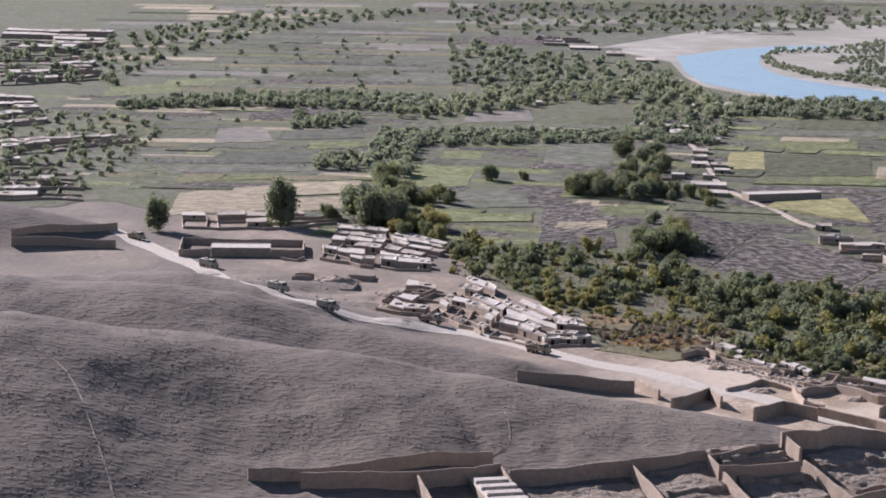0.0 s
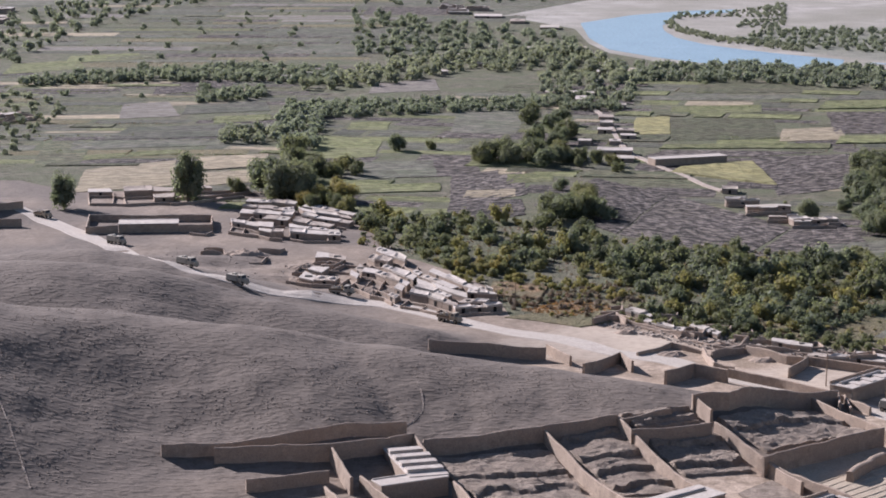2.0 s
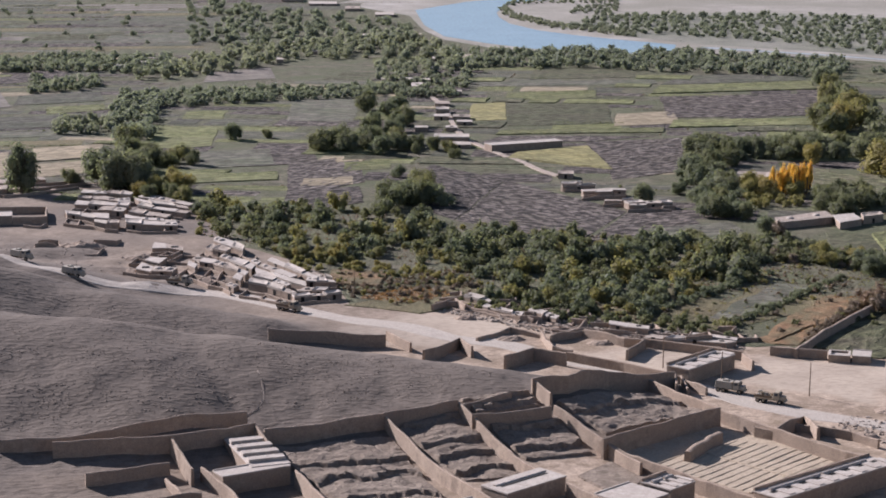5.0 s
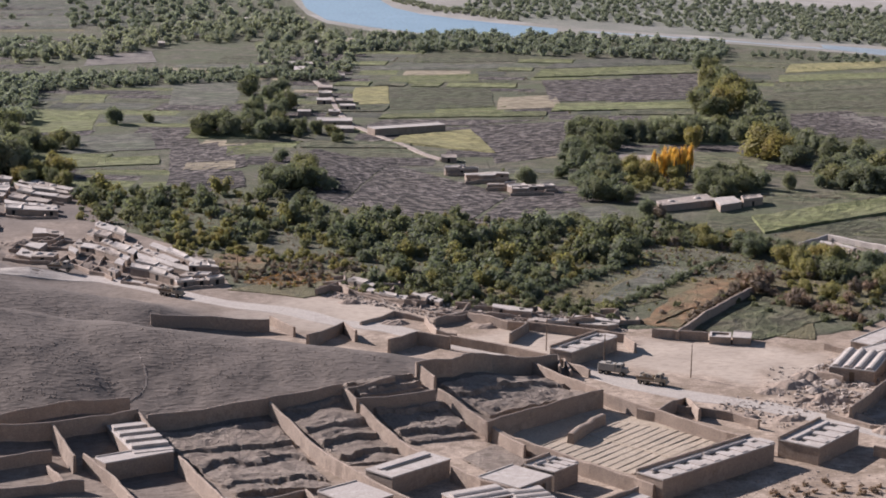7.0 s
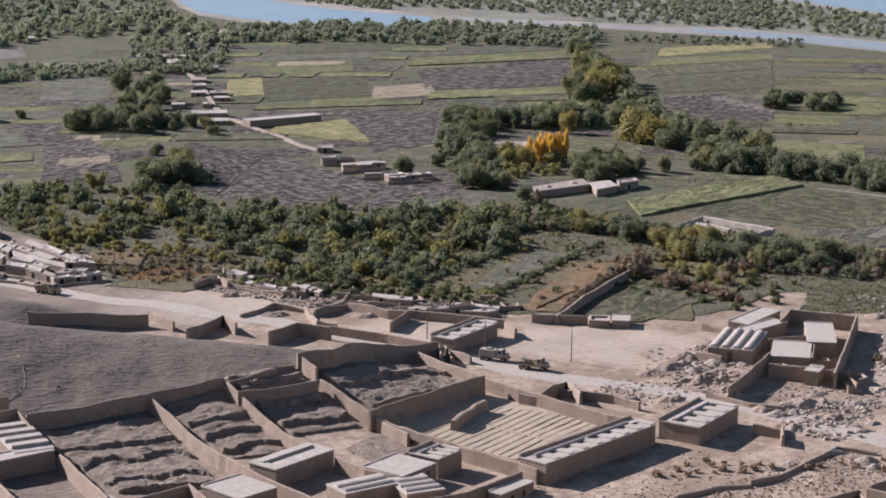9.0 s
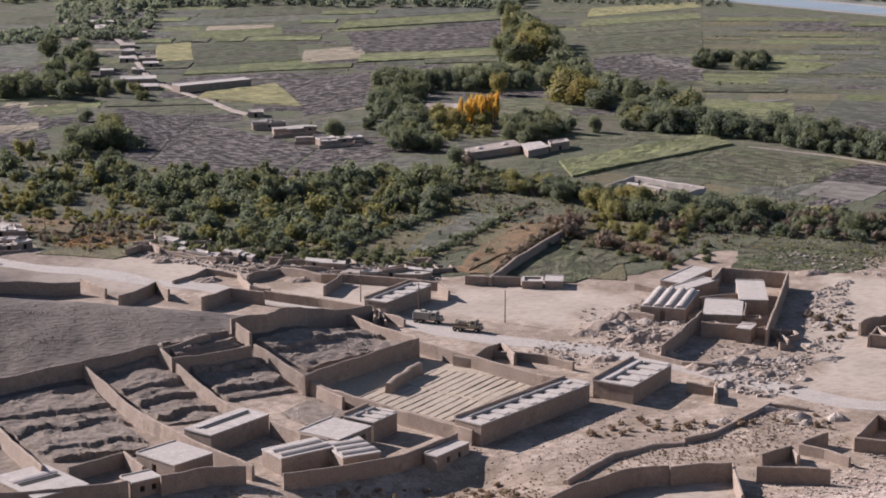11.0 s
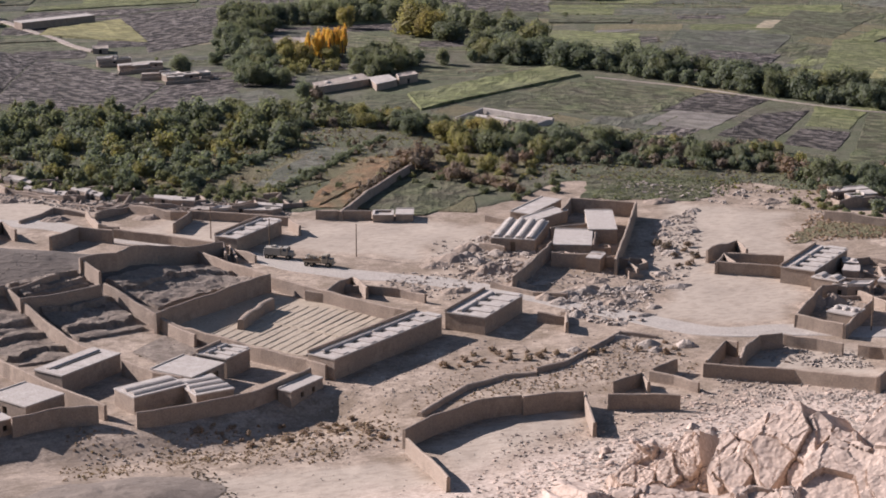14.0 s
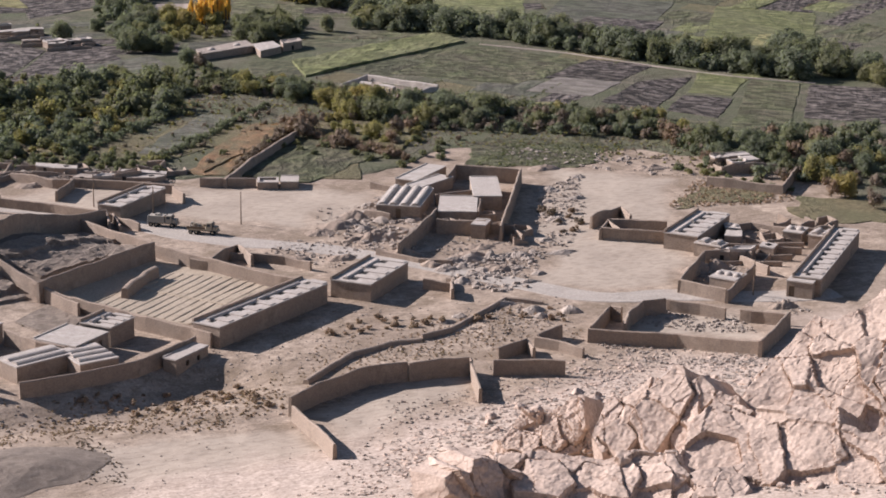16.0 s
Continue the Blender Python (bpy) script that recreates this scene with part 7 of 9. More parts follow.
grove("dark broad", [(311.0, 489.4), (302.5, 470.2), (302.9, 449.1), (313.1, 461.8)], 12, 4.6, 6.5, 9, 48)
grove("dark broad", [(315.8, 457.9), (322.6, 455.3), (309.4, 436.1), (305.7, 441.5)], 5, 4.6, 5, 7.5, 49)
woods("tree_belt", spots([(214.2, 440.1), (237.0, 431.3), (235.4, 396.4), (255.8, 400.8), (277.1, 389.3), (249.3, 349.1), (236.4, 354.2), (222.0, 375.7), (228.4, 402.1)], 10, 5.0, 500), M_LEAF, "rounded green trees crowding the stream bank", 500, 3.2, 6.0, 330, 0.06, 9, 0.56)
woods("tree_belt", spots([(214.2, 440.1), (237.0, 431.3), (235.4, 396.4), (255.8, 400.8), (277.1, 389.3), (249.3, 349.1), (236.4, 354.2), (222.0, 375.7), (228.4, 402.1)], 10, 5.0, 501), M_OLIVE, "dusty grey-green trees along the stream", 501, 3.2, 6.0, 330, 0.06, 9, 0.56)
woods("tree_belt", spots([(214.2, 440.1), (237.0, 431.3), (235.4, 396.4), (255.8, 400.8), (277.1, 389.3), (249.3, 349.1), (236.4, 354.2), (222.0, 375.7), (228.4, 402.1)], 10, 5.0, 502), M_YELLOW, "yellowing trees among the green", 502, 3.2, 6.0, 330, 0.06, 9, 0.56)
woods("tree_belt", spots([(214.2, 440.1), (237.0, 431.3), (235.4, 396.4), (255.8, 400.8), (277.1, 389.3), (249.3, 349.1), (236.4, 354.2), (222.0, 375.7), (228.4, 402.1)], 10, 5.0, 503), M_BROWN, "half-bare brown trees in the hedge", 503, 3.2, 6.0, 330, 0.06, 9, 0.56)
tree("dark", 64.3, 625.4, 5, 1)
tree("dark", 16.2, 707.6, 7, 2)
tree("broad", 27.7, 710.7, 4, 1)
tree("dark", 129.8, 575.2, 7, 2)
tree("dark", 142.9, 588.1, 5, 0)
tree("dark", 152.1, 526.1, 6, 2)
tree("bare", 154.0, 522.0, 5, 1)
grove("broad dark", [(227.3, 379.9), (243.6, 376.3), (249.7, 349.6), (258.5, 362.2), (250.4, 387.1), (229.3, 390.7)], 16, 7, 5, 8, 45)
tree("broad", 237.1, 370.5, 5, 1)
tree("yellow", 236.6, 345.0, 6, 1)
tree("yellow", 238.4, 359.2, 6, 2)
tree("bare", 234.0, 346.1, 5, 2)
tree("bare", 236.4, 334.8, 5, 0)
woods("thicket", scatter([(2.7, 569.6), (27.8, 580.3), (52.2, 569.1), (69.6, 544.7), (93.5, 532.0), (128.2, 523.1), (159.6, 525.4), (145.6, 473.1), (111.2, 452.2), (94.2, 434.4), (82.9, 441.0), (71.3, 473.5), (49.1, 504.9), (27.9, 498.9), (16.5, 524.7), (2.5, 538.9)], 198, 91), M_LEAF, "dense green thicket along the stream", 91, 1.3, 5.0, 260, 0.06, 9, 0.62)
woods("thicket", scatter([(2.7, 569.6), (27.8, 580.3), (52.2, 569.1), (69.6, 544.7), (93.5, 532.0), (128.2, 523.1), (159.6, 525.4), (145.6, 473.1), (111.2, 452.2), (94.2, 434.4), (82.9, 441.0), (71.3, 473.5), (49.1, 504.9), (27.9, 498.9), (16.5, 524.7), (2.5, 538.9)], 187, 92), M_YELLOW, "yellowing bushes in the thicket", 92, 1.0, 3.6, 260, 0.06, 9, 0.62)
woods("thicket", scatter([(2.7, 569.6), (27.8, 580.3), (52.2, 569.1), (69.6, 544.7), (93.5, 532.0), (128.2, 523.1), (159.6, 525.4), (145.6, 473.1), (111.2, 452.2), (94.2, 434.4), (82.9, 441.0), (71.3, 473.5), (49.1, 504.9), (27.9, 498.9), (16.5, 524.7), (2.5, 538.9)], 176, 93), M_OLIVE, "dusty grey-green bushes of the thicket", 93, 1.3, 5.6, 260, 0.06, 9, 0.62)
woods("thicket", spots([(141.3, 493.7), (168.0, 476.1), (170.1, 457.5), (182.9, 439.2), (199.1, 443.0), (221.3, 427.9), (226.5, 409.8), (235.1, 394.3), (245.0, 376.0), (252.5, 387.7), (237.0, 402.7), (227.5, 425.5), (204.4, 454.9), (178.3, 479.6), (157.3, 507.0)], 200, 1.8, 94), M_LEAF, "green hedge along the stream", 94, 2, 4, 260, 0.06, 9, 0.62)
woods("thicket", spots([(141.3, 493.7), (168.0, 476.1), (170.1, 457.5), (182.9, 439.2), (199.1, 443.0), (221.3, 427.9), (226.5, 409.8), (235.1, 394.3), (245.0, 376.0), (252.5, 387.7), (237.0, 402.7), (227.5, 425.5), (204.4, 454.9), (178.3, 479.6), (157.3, 507.0)], 170, 1.8, 95), M_OLIVE, "dusty grey-green hedge", 95, 2, 4, 260, 0.06, 9, 0.62)
woods("thicket", spots([(141.3, 493.7), (168.0, 476.1), (170.1, 457.5), (182.9, 439.2), (199.1, 443.0), (221.3, 427.9), (226.5, 409.8), (235.1, 394.3), (245.0, 376.0), (252.5, 387.7), (237.0, 402.7), (227.5, 425.5), (204.4, 454.9), (178.3, 479.6), (157.3, 507.0)], 90, 1.8, 96), M_BROWN, "brown half-bare hedge bushes", 96, 2, 3.6, 260, 0.06, 9, 0.62)
woods("thicket", spots([(214.4, 565.2), (241.7, 538.6), (268.3, 487.0), (292.7, 451.2), (301.0, 464.3), (263.7, 511.1), (234.9, 564.6), (222.2, 585.7)], 150, 2.6, 97), M_OLIVE, "undergrowth of the dark tree row", 97, 2.5, 5.5, 260, 0.06, 9, 0.62)
woods("thicket", spots([(160.6, 450.8), (197.9, 456.9), (214.2, 440.1), (237.0, 431.3), (235.4, 396.4), (255.8, 400.8), (277.1, 389.3), (249.3, 349.1), (236.4, 354.2), (222.0, 375.7), (228.4, 402.1), (208.4, 416.1), (189.1, 426.8)], 230, 2.0, 98), M_OLIVE, "dusty hedge along the foot of the fields", 98, 2.0, 4.2, 260, 0.06, 9, 0.62)
woods("thicket", spots([(160.6, 450.8), (197.9, 456.9), (214.2, 440.1), (237.0, 431.3), (235.4, 396.4), (255.8, 400.8), (277.1, 389.3), (249.3, 349.1), (236.4, 354.2), (222.0, 375.7), (228.4, 402.1), (208.4, 416.1), (189.1, 426.8)], 150, 2.0, 99), M_BROWN, "half-bare brown bushes in the hedge", 99, 1.8, 3.6, 260, 0.06, 9, 0.62)
woods("hedge", spots([(117.0, 428.2), (136.7, 451.5), (156.8, 476.0), (154.8, 469.7), (135.1, 445.9), (115.7, 423.1)], 46, 1.3, 301), M_OLIVE, "dark hedge between two plots", 301, 1.2, 2.4, 200, 0.075, 7, 0.7)
woods("hedge", spots([(128.3, 412.5), (142.3, 432.9), (157.7, 455.4), (155.7, 449.5), (140.6, 427.6), (126.9, 407.7)], 60, 1.0, 302), M_BROWN, "brown bushes grown over a garden wall", 302, 1.3, 2.5, 200, 0.075, 7, 0.7)
woods("hedge", spots([(154.2, 442.6), (155.5, 431.0), (163.0, 419.1), (167.3, 410.1), (165.4, 405.2), (161.1, 414.0), (153.7, 425.8), (152.3, 437.1)], 34, 1.3, 303), M_BROWN, "half-bare brown bushes by the plots", 303, 1.6, 3.4, 200, 0.075, 7, 0.7)
woods("hedge", spots([(163.4, 453.4), (180.2, 457.3), (195.0, 449.0), (192.6, 443.3), (177.9, 451.4), (161.3, 447.6)], 40, 1.3, 304), M_YELLOW, "yellowing bushes by the plots", 304, 1.2, 2.6, 200, 0.075, 7, 0.7)
woods("hedge", spots([(97.6, 468.5), (111.7, 482.7), (118.8, 465.6), (117.3, 459.7), (110.3, 476.3), (96.4, 462.5)], 30, 1.3, 305), M_YELLOW, "yellow bushes below the thicket", 305, 1.2, 2.8, 200, 0.075, 7, 0.7)
woods("hedge", spots([(99.2, 438.9), (119.9, 459.3), (131.9, 473.4), (130.2, 467.2), (118.4, 453.5), (98.0, 433.6)], 40, 1.3, 306), M_OLIVE, "dark hedge between two plots", 306, 1.4, 3.0, 200, 0.075, 7, 0.7)
woods("tree_belt", spots([(166.9, 681.8), (201.2, 683.1), (234.3, 680.9), (225.1, 651.1), (191.5, 650.4), (158.4, 640.0)], 60, 3.4, 311), M_OLIVE, "dark belt of trees behind the poplars", 311, 4.0, 6.5, 300, 0.06, 9, 0.6)
woods("tree_belt", spots([(153.1, 630.0), (167.8, 613.2), (153.2, 542.9), (140.8, 538.5), (140.5, 575.6)], 26, 4.0, 312), M_OLIVE, "grey-green trees beside a farmstead", 312, 3.5, 6.5, 300, 0.06, 9, 0.62)
woods("tree_belt", spots([(267.4, 841.0), (270.6, 818.7), (253.5, 749.7), (242.1, 682.4), (237.2, 629.9), (227.7, 614.9), (230.1, 665.5), (244.4, 753.1)], 50, 4.2, 313), M_OLIVE, "dark line of trees between the fields", 313, 4.5, 8.5, 300, 0.06, 9, 0.55)
woods("tree_belt", spots([(162.6, 588.0), (179.7, 592.4), (172.7, 564.1), (158.7, 562.3)], 22, 3.0, 314), M_YELLOW, "yellowing low trees below the poplars", 314, 2.2, 4.0, 260, 0.065, 8, 0.62)
woods("tree_belt", spots([(180.8, 576.3), (195.6, 581.4), (192.6, 557.1), (177.6, 552.8)], 14, 3.6, 315), M_OLIVE, "grey-green trees behind a farmstead", 315, 3.0, 5.0, 280, 0.06, 9, 0.62)
woods("scrub", spots([(108.8, 425.4), (122.4, 411.7), (145.3, 434.7), (154.2, 407.9), (175.1, 420.3), (185.8, 413.2), (194.1, 445.0), (167.9, 451.6), (147.8, 476.6), (125.4, 467.8)], 28, 2.2, 201), M_BROWN, "brown half-bare scrub by the stream", 201, 0.9, 2.4, 90, 0.11)
woods("scrub", spots([(108.8, 425.4), (122.4, 411.7), (145.3, 434.7), (154.2, 407.9), (175.1, 420.3), (185.8, 413.2), (194.1, 445.0), (167.9, 451.6), (147.8, 476.6), (125.4, 467.8)], 20, 2.2, 202), M_LEAF, "low green scrub by the stream", 202, 0.8, 1.8, 90, 0.11)
woods("scrub", spots([(108.8, 425.4), (122.4, 411.7), (145.3, 434.7), (154.2, 407.9), (175.1, 420.3), (185.8, 413.2), (194.1, 445.0), (167.9, 451.6), (147.8, 476.6), (125.4, 467.8)], 20, 2.2, 203), M_YELLOW, "yellowing low scrub by the stream", 203, 0.8, 1.6, 90, 0.11)
woods("scrub", spots([(32.4, 466.9), (43.8, 451.3), (63.4, 446.2), (81.0, 430.8), (105.4, 427.8), (116.1, 440.2), (96.0, 442.6), (81.3, 461.4), (58.4, 489.0), (37.4, 497.9)], 90, 1.6, 204), M_BROWN, "brown half-bare scrub below the thicket", 204, 0.8, 1.8, 90, 0.11)
woods("scrub", spots([(32.4, 466.9), (43.8, 451.3), (63.4, 446.2), (81.0, 430.8), (105.4, 427.8), (116.1, 440.2), (96.0, 442.6), (81.3, 461.4), (58.4, 489.0), (37.4, 497.9)], 80, 1.6, 205), M_YELLOW, "yellowing scrub below the thicket", 205, 0.8, 1.8, 90, 0.11)
woods("scrub", spots([(32.4, 466.9), (43.8, 451.3), (63.4, 446.2), (81.0, 430.8), (105.4, 427.8), (116.1, 440.2), (96.0, 442.6), (81.3, 461.4), (58.4, 489.0), (37.4, 497.9)], 60, 1.2, 206), M_LEAF, "low green scrub below the thicket", 206, 0.8, 1.8, 90, 0.11)
# far trees: haze comes only from their pale leaf colour
woods("far_trees", spots([(-24.4, 786.5), (39.2, 807.0), (80.0, 821.9), (105.8, 811.5), (108.8, 834.6), (71.2, 849.8), (-25.5, 828.1)], 190, 4, 61), M_FAR, "row of distant grey-green trees, paled for haze", 61, 2.9, 5.0, 150, 0.088, 7, 0.66)
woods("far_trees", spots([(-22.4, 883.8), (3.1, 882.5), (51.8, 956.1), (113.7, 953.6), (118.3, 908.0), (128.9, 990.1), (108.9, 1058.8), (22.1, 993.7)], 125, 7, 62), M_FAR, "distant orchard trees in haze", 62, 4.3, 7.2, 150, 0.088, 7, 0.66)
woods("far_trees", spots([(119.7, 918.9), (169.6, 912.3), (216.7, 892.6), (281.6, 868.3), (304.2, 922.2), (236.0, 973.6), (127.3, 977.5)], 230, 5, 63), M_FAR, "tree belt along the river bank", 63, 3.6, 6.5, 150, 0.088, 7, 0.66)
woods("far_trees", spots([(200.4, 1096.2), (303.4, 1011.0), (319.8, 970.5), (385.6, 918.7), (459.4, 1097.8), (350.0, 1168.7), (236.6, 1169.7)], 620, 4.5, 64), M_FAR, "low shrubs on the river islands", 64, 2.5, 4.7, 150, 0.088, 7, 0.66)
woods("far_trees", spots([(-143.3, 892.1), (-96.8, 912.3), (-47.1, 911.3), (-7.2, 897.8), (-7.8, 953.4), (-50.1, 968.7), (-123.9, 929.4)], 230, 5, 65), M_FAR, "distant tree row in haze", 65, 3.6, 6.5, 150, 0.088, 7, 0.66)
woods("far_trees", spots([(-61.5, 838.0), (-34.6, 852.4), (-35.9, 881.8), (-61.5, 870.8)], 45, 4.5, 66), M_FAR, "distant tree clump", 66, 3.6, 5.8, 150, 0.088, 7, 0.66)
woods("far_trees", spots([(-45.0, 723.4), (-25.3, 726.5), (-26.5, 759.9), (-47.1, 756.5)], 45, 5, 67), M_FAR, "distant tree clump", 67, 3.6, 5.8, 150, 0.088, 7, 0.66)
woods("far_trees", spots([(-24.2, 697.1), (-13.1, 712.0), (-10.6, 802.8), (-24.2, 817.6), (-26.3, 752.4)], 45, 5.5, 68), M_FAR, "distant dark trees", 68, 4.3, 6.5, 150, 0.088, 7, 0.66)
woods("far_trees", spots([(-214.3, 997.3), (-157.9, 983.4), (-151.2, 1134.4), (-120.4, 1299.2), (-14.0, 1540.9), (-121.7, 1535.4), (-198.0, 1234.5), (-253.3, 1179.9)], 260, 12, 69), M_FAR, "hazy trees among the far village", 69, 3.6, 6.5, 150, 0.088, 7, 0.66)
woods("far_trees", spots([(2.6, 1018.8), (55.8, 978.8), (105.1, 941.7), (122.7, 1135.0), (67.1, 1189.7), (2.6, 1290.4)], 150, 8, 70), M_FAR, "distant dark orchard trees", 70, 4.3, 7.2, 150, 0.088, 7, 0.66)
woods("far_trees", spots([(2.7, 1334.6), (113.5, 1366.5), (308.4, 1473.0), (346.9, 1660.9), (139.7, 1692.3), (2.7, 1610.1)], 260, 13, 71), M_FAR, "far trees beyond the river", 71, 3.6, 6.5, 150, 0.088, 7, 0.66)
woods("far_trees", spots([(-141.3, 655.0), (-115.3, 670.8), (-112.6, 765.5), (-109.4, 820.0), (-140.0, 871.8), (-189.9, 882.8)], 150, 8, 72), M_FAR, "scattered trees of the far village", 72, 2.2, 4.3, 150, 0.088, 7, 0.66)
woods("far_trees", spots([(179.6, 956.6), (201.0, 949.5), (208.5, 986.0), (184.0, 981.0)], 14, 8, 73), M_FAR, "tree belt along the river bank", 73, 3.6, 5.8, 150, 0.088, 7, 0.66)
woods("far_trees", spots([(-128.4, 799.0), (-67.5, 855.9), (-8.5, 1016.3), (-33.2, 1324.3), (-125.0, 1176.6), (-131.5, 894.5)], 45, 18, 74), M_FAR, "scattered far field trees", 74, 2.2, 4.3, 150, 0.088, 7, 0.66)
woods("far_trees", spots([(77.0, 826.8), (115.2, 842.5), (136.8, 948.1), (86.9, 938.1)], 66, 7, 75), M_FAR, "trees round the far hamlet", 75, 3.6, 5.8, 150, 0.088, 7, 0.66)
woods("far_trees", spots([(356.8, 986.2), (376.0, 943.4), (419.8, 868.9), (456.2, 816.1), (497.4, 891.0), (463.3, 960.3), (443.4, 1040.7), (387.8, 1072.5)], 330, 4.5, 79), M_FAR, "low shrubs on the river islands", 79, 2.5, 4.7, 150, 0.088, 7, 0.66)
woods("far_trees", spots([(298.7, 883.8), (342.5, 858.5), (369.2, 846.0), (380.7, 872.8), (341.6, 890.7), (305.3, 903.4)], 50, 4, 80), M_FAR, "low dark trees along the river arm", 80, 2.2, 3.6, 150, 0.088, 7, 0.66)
woods("far_trees", spots([(183.7, 1219.2), (180.7, 1168.9), (196.0, 1096.1), (230.1, 1046.8), (236.3, 1076.0), (201.5, 1128.1), (189.3, 1191.8), (192.2, 1236.3)], 130, 2.5, 76), M_FAR, "grey-green shrubs along the river island, paled for haze", 76, 1.8, 3.2, 150, 0.088, 7, 0.66)
woods("far_trees", spots([(190.7, 1239.8), (213.7, 1257.3), (264.4, 1258.7), (287.2, 1369.5), (241.3, 1296.5), (203.4, 1278.3)], 110, 4, 77), M_FAR, "grey-green scrub on the far river bank, paled for haze", 77, 1.8, 3.6, 150, 0.088, 7, 0.66)
woods("far_trees", spots([(221.2, 1185.7), (238.6, 1176.2), (252.5, 1200.3), (264.4, 1258.7), (231.4, 1223.9)], 50, 4, 78), M_FAR, "grey-green scrub on the river sand, paled for haze", 78, 1.8, 3.2, 150, 0.088, 7, 0.66)
ruins([(-47.5, 567.0), (-12.5, 542.3), (10.6, 484.8), (-8.2, 480.8), (-37.8, 520.3)], 6, 8, -8, 44, 3, 8)
brush(M_LEAF, [(63.4, 446.2), (81.5, 433.4), (103.6, 420.5), (114.3, 413.9), (117.7, 426.6), (94.8, 437.3), (68.0, 459.9)], 40, 3, 1.0, 1.8, 81, "low green shrub at the edge of the thicket")
brush(M_YELLOW, [(23.5, 492.8), (47.0, 483.8), (64.0, 469.4), (67.9, 478.3), (48.3, 496.7), (27.1, 509.3)], 30, 3, 0.8, 1.6, 82, "yellowing shrub in the thicket")
brush(M_BROWN, [(35.4, 472.5), (56.9, 476.3), (66.6, 469.1), (52.3, 458.8), (37.1, 460.4)], 22, 3, 0.7, 1.3, 83, "dry brown leafless shrub on bare ground")
brush(M_BROWN, [(121.1, 437.8), (146.0, 453.3), (157.9, 455.4), (155.4, 448.4), (123.1, 414.2)], 10, 2.5, 0.5, 1.0, 84, "dry brown shrub beside a field wall")
brush(M_LEAF, [(138.7, 431.0), (164.0, 393.5), (181.0, 414.9), (156.3, 442.9)], 26, 4, 0.7, 1.4, 85, "low green leafy shrub on dry ground")
brush(M_YELLOW, [(155.2, 424.9), (176.2, 422.9), (182.5, 438.1), (162.8, 445.6)], 22, 3, 0.8, 1.5, 86, "yellowing shrub in a walled garden")
brush(M_TUFT, [(106.2, 298.9), (123.4, 297.9), (139.8, 298.2), (147.1, 292.0), (149.4, 301.0), (134.1, 297.1), (118.8, 306.5)], 40, 2.2, 0.4, 0.9, 87, "dry brown scrub on waste ground")
brush(M_TUFT, [(62.6, 285.9), (84.2, 276.4), (90.8, 269.9), (88.8, 285.6), (70.3, 289.1)], 30, 2.0, 0.3, 0.8, 88, "straw-coloured dry bush on waste ground")
brush(M_LEAF, [(214.6, 379.5), (220.4, 361.2), (228.8, 352.8), (221.3, 376.7)], 14, 3, 0.7, 1.3, 89, "low green leafy shrub on dry ground")
brush(M_BROWN, [(167.8, 348.5), (171.2, 338.4), (181.7, 352.0), (175.4, 359.4)], 8, 3, 0.6, 1.2, 90, "dry brown scrub on bare ground")

# ---- rocks ----


def rock(x, y, size, seed, sink=0.35, tall=1.0, wide=1.0, turn=0.0, label=""):
    """A weathered rock: a body cut by many planes, with cracks and a rough skin."""
    rng = random.Random(seed)
    bm = bmesh.new()
    bmesh.ops.create_icosphere(bm, subdivisions=6 if size > 4 else 5 if size > 2.2 else 4 if size > 1.2 else 3, radius=1.0)
    planes = []
    for _ in range(9):
        n = Vector((rng.gauss(0, 1), rng.gauss(0, 1), rng.gauss(0, 0.7))).normalized()
        planes.append((n, rng.uniform(0.42, 0.92)))
    cracks = [(Vector((rng.gauss(0, 1), rng.gauss(0, 1), rng.gauss(0, 0.35))).normalized(), rng.uniform(-0.3, 0.3)) for _ in range(3)]
    for v in bm.verts:
        d = v.co.normalized()
        r = min([1.1] + [h / max(0.05, n.dot(d)) for n, h in planes])
        p = d * r
        rough = 0.05 * noise.fractal(p * 1.7 + Vector((seed, 0, 0)), 0.9, 2.1, 4) + 0.022 * noise.fractal(p * 7 + Vector((0, seed, 0)), 0.8, 2.0, 3)
        for n, h in cracks:
            off = abs(n.dot(p) - h + 0.05 * noise.noise(p * 3 + Vector((seed, 3, 1))))
            if off < 0.03:
                rough -= 0.12 * (1 - off / 0.03)
        v.co = d * (r + rough)
    for v in bm.verts:
        v.co = Vector((v.co.x * size * wide, v.co.y * size, v.co.z * size * tall))
    ob = new("rock", mesh_of("rock", bm, M_ROCK))
    ob.matrix_basis = pose(x, y, ground_at(x, y) + size * tall * (0.5 - sink), 0, 0, turn)
    return tagged(ob, label or "cracked pinkish rock on the stony slope", "rock", "rocks of the outcrop")


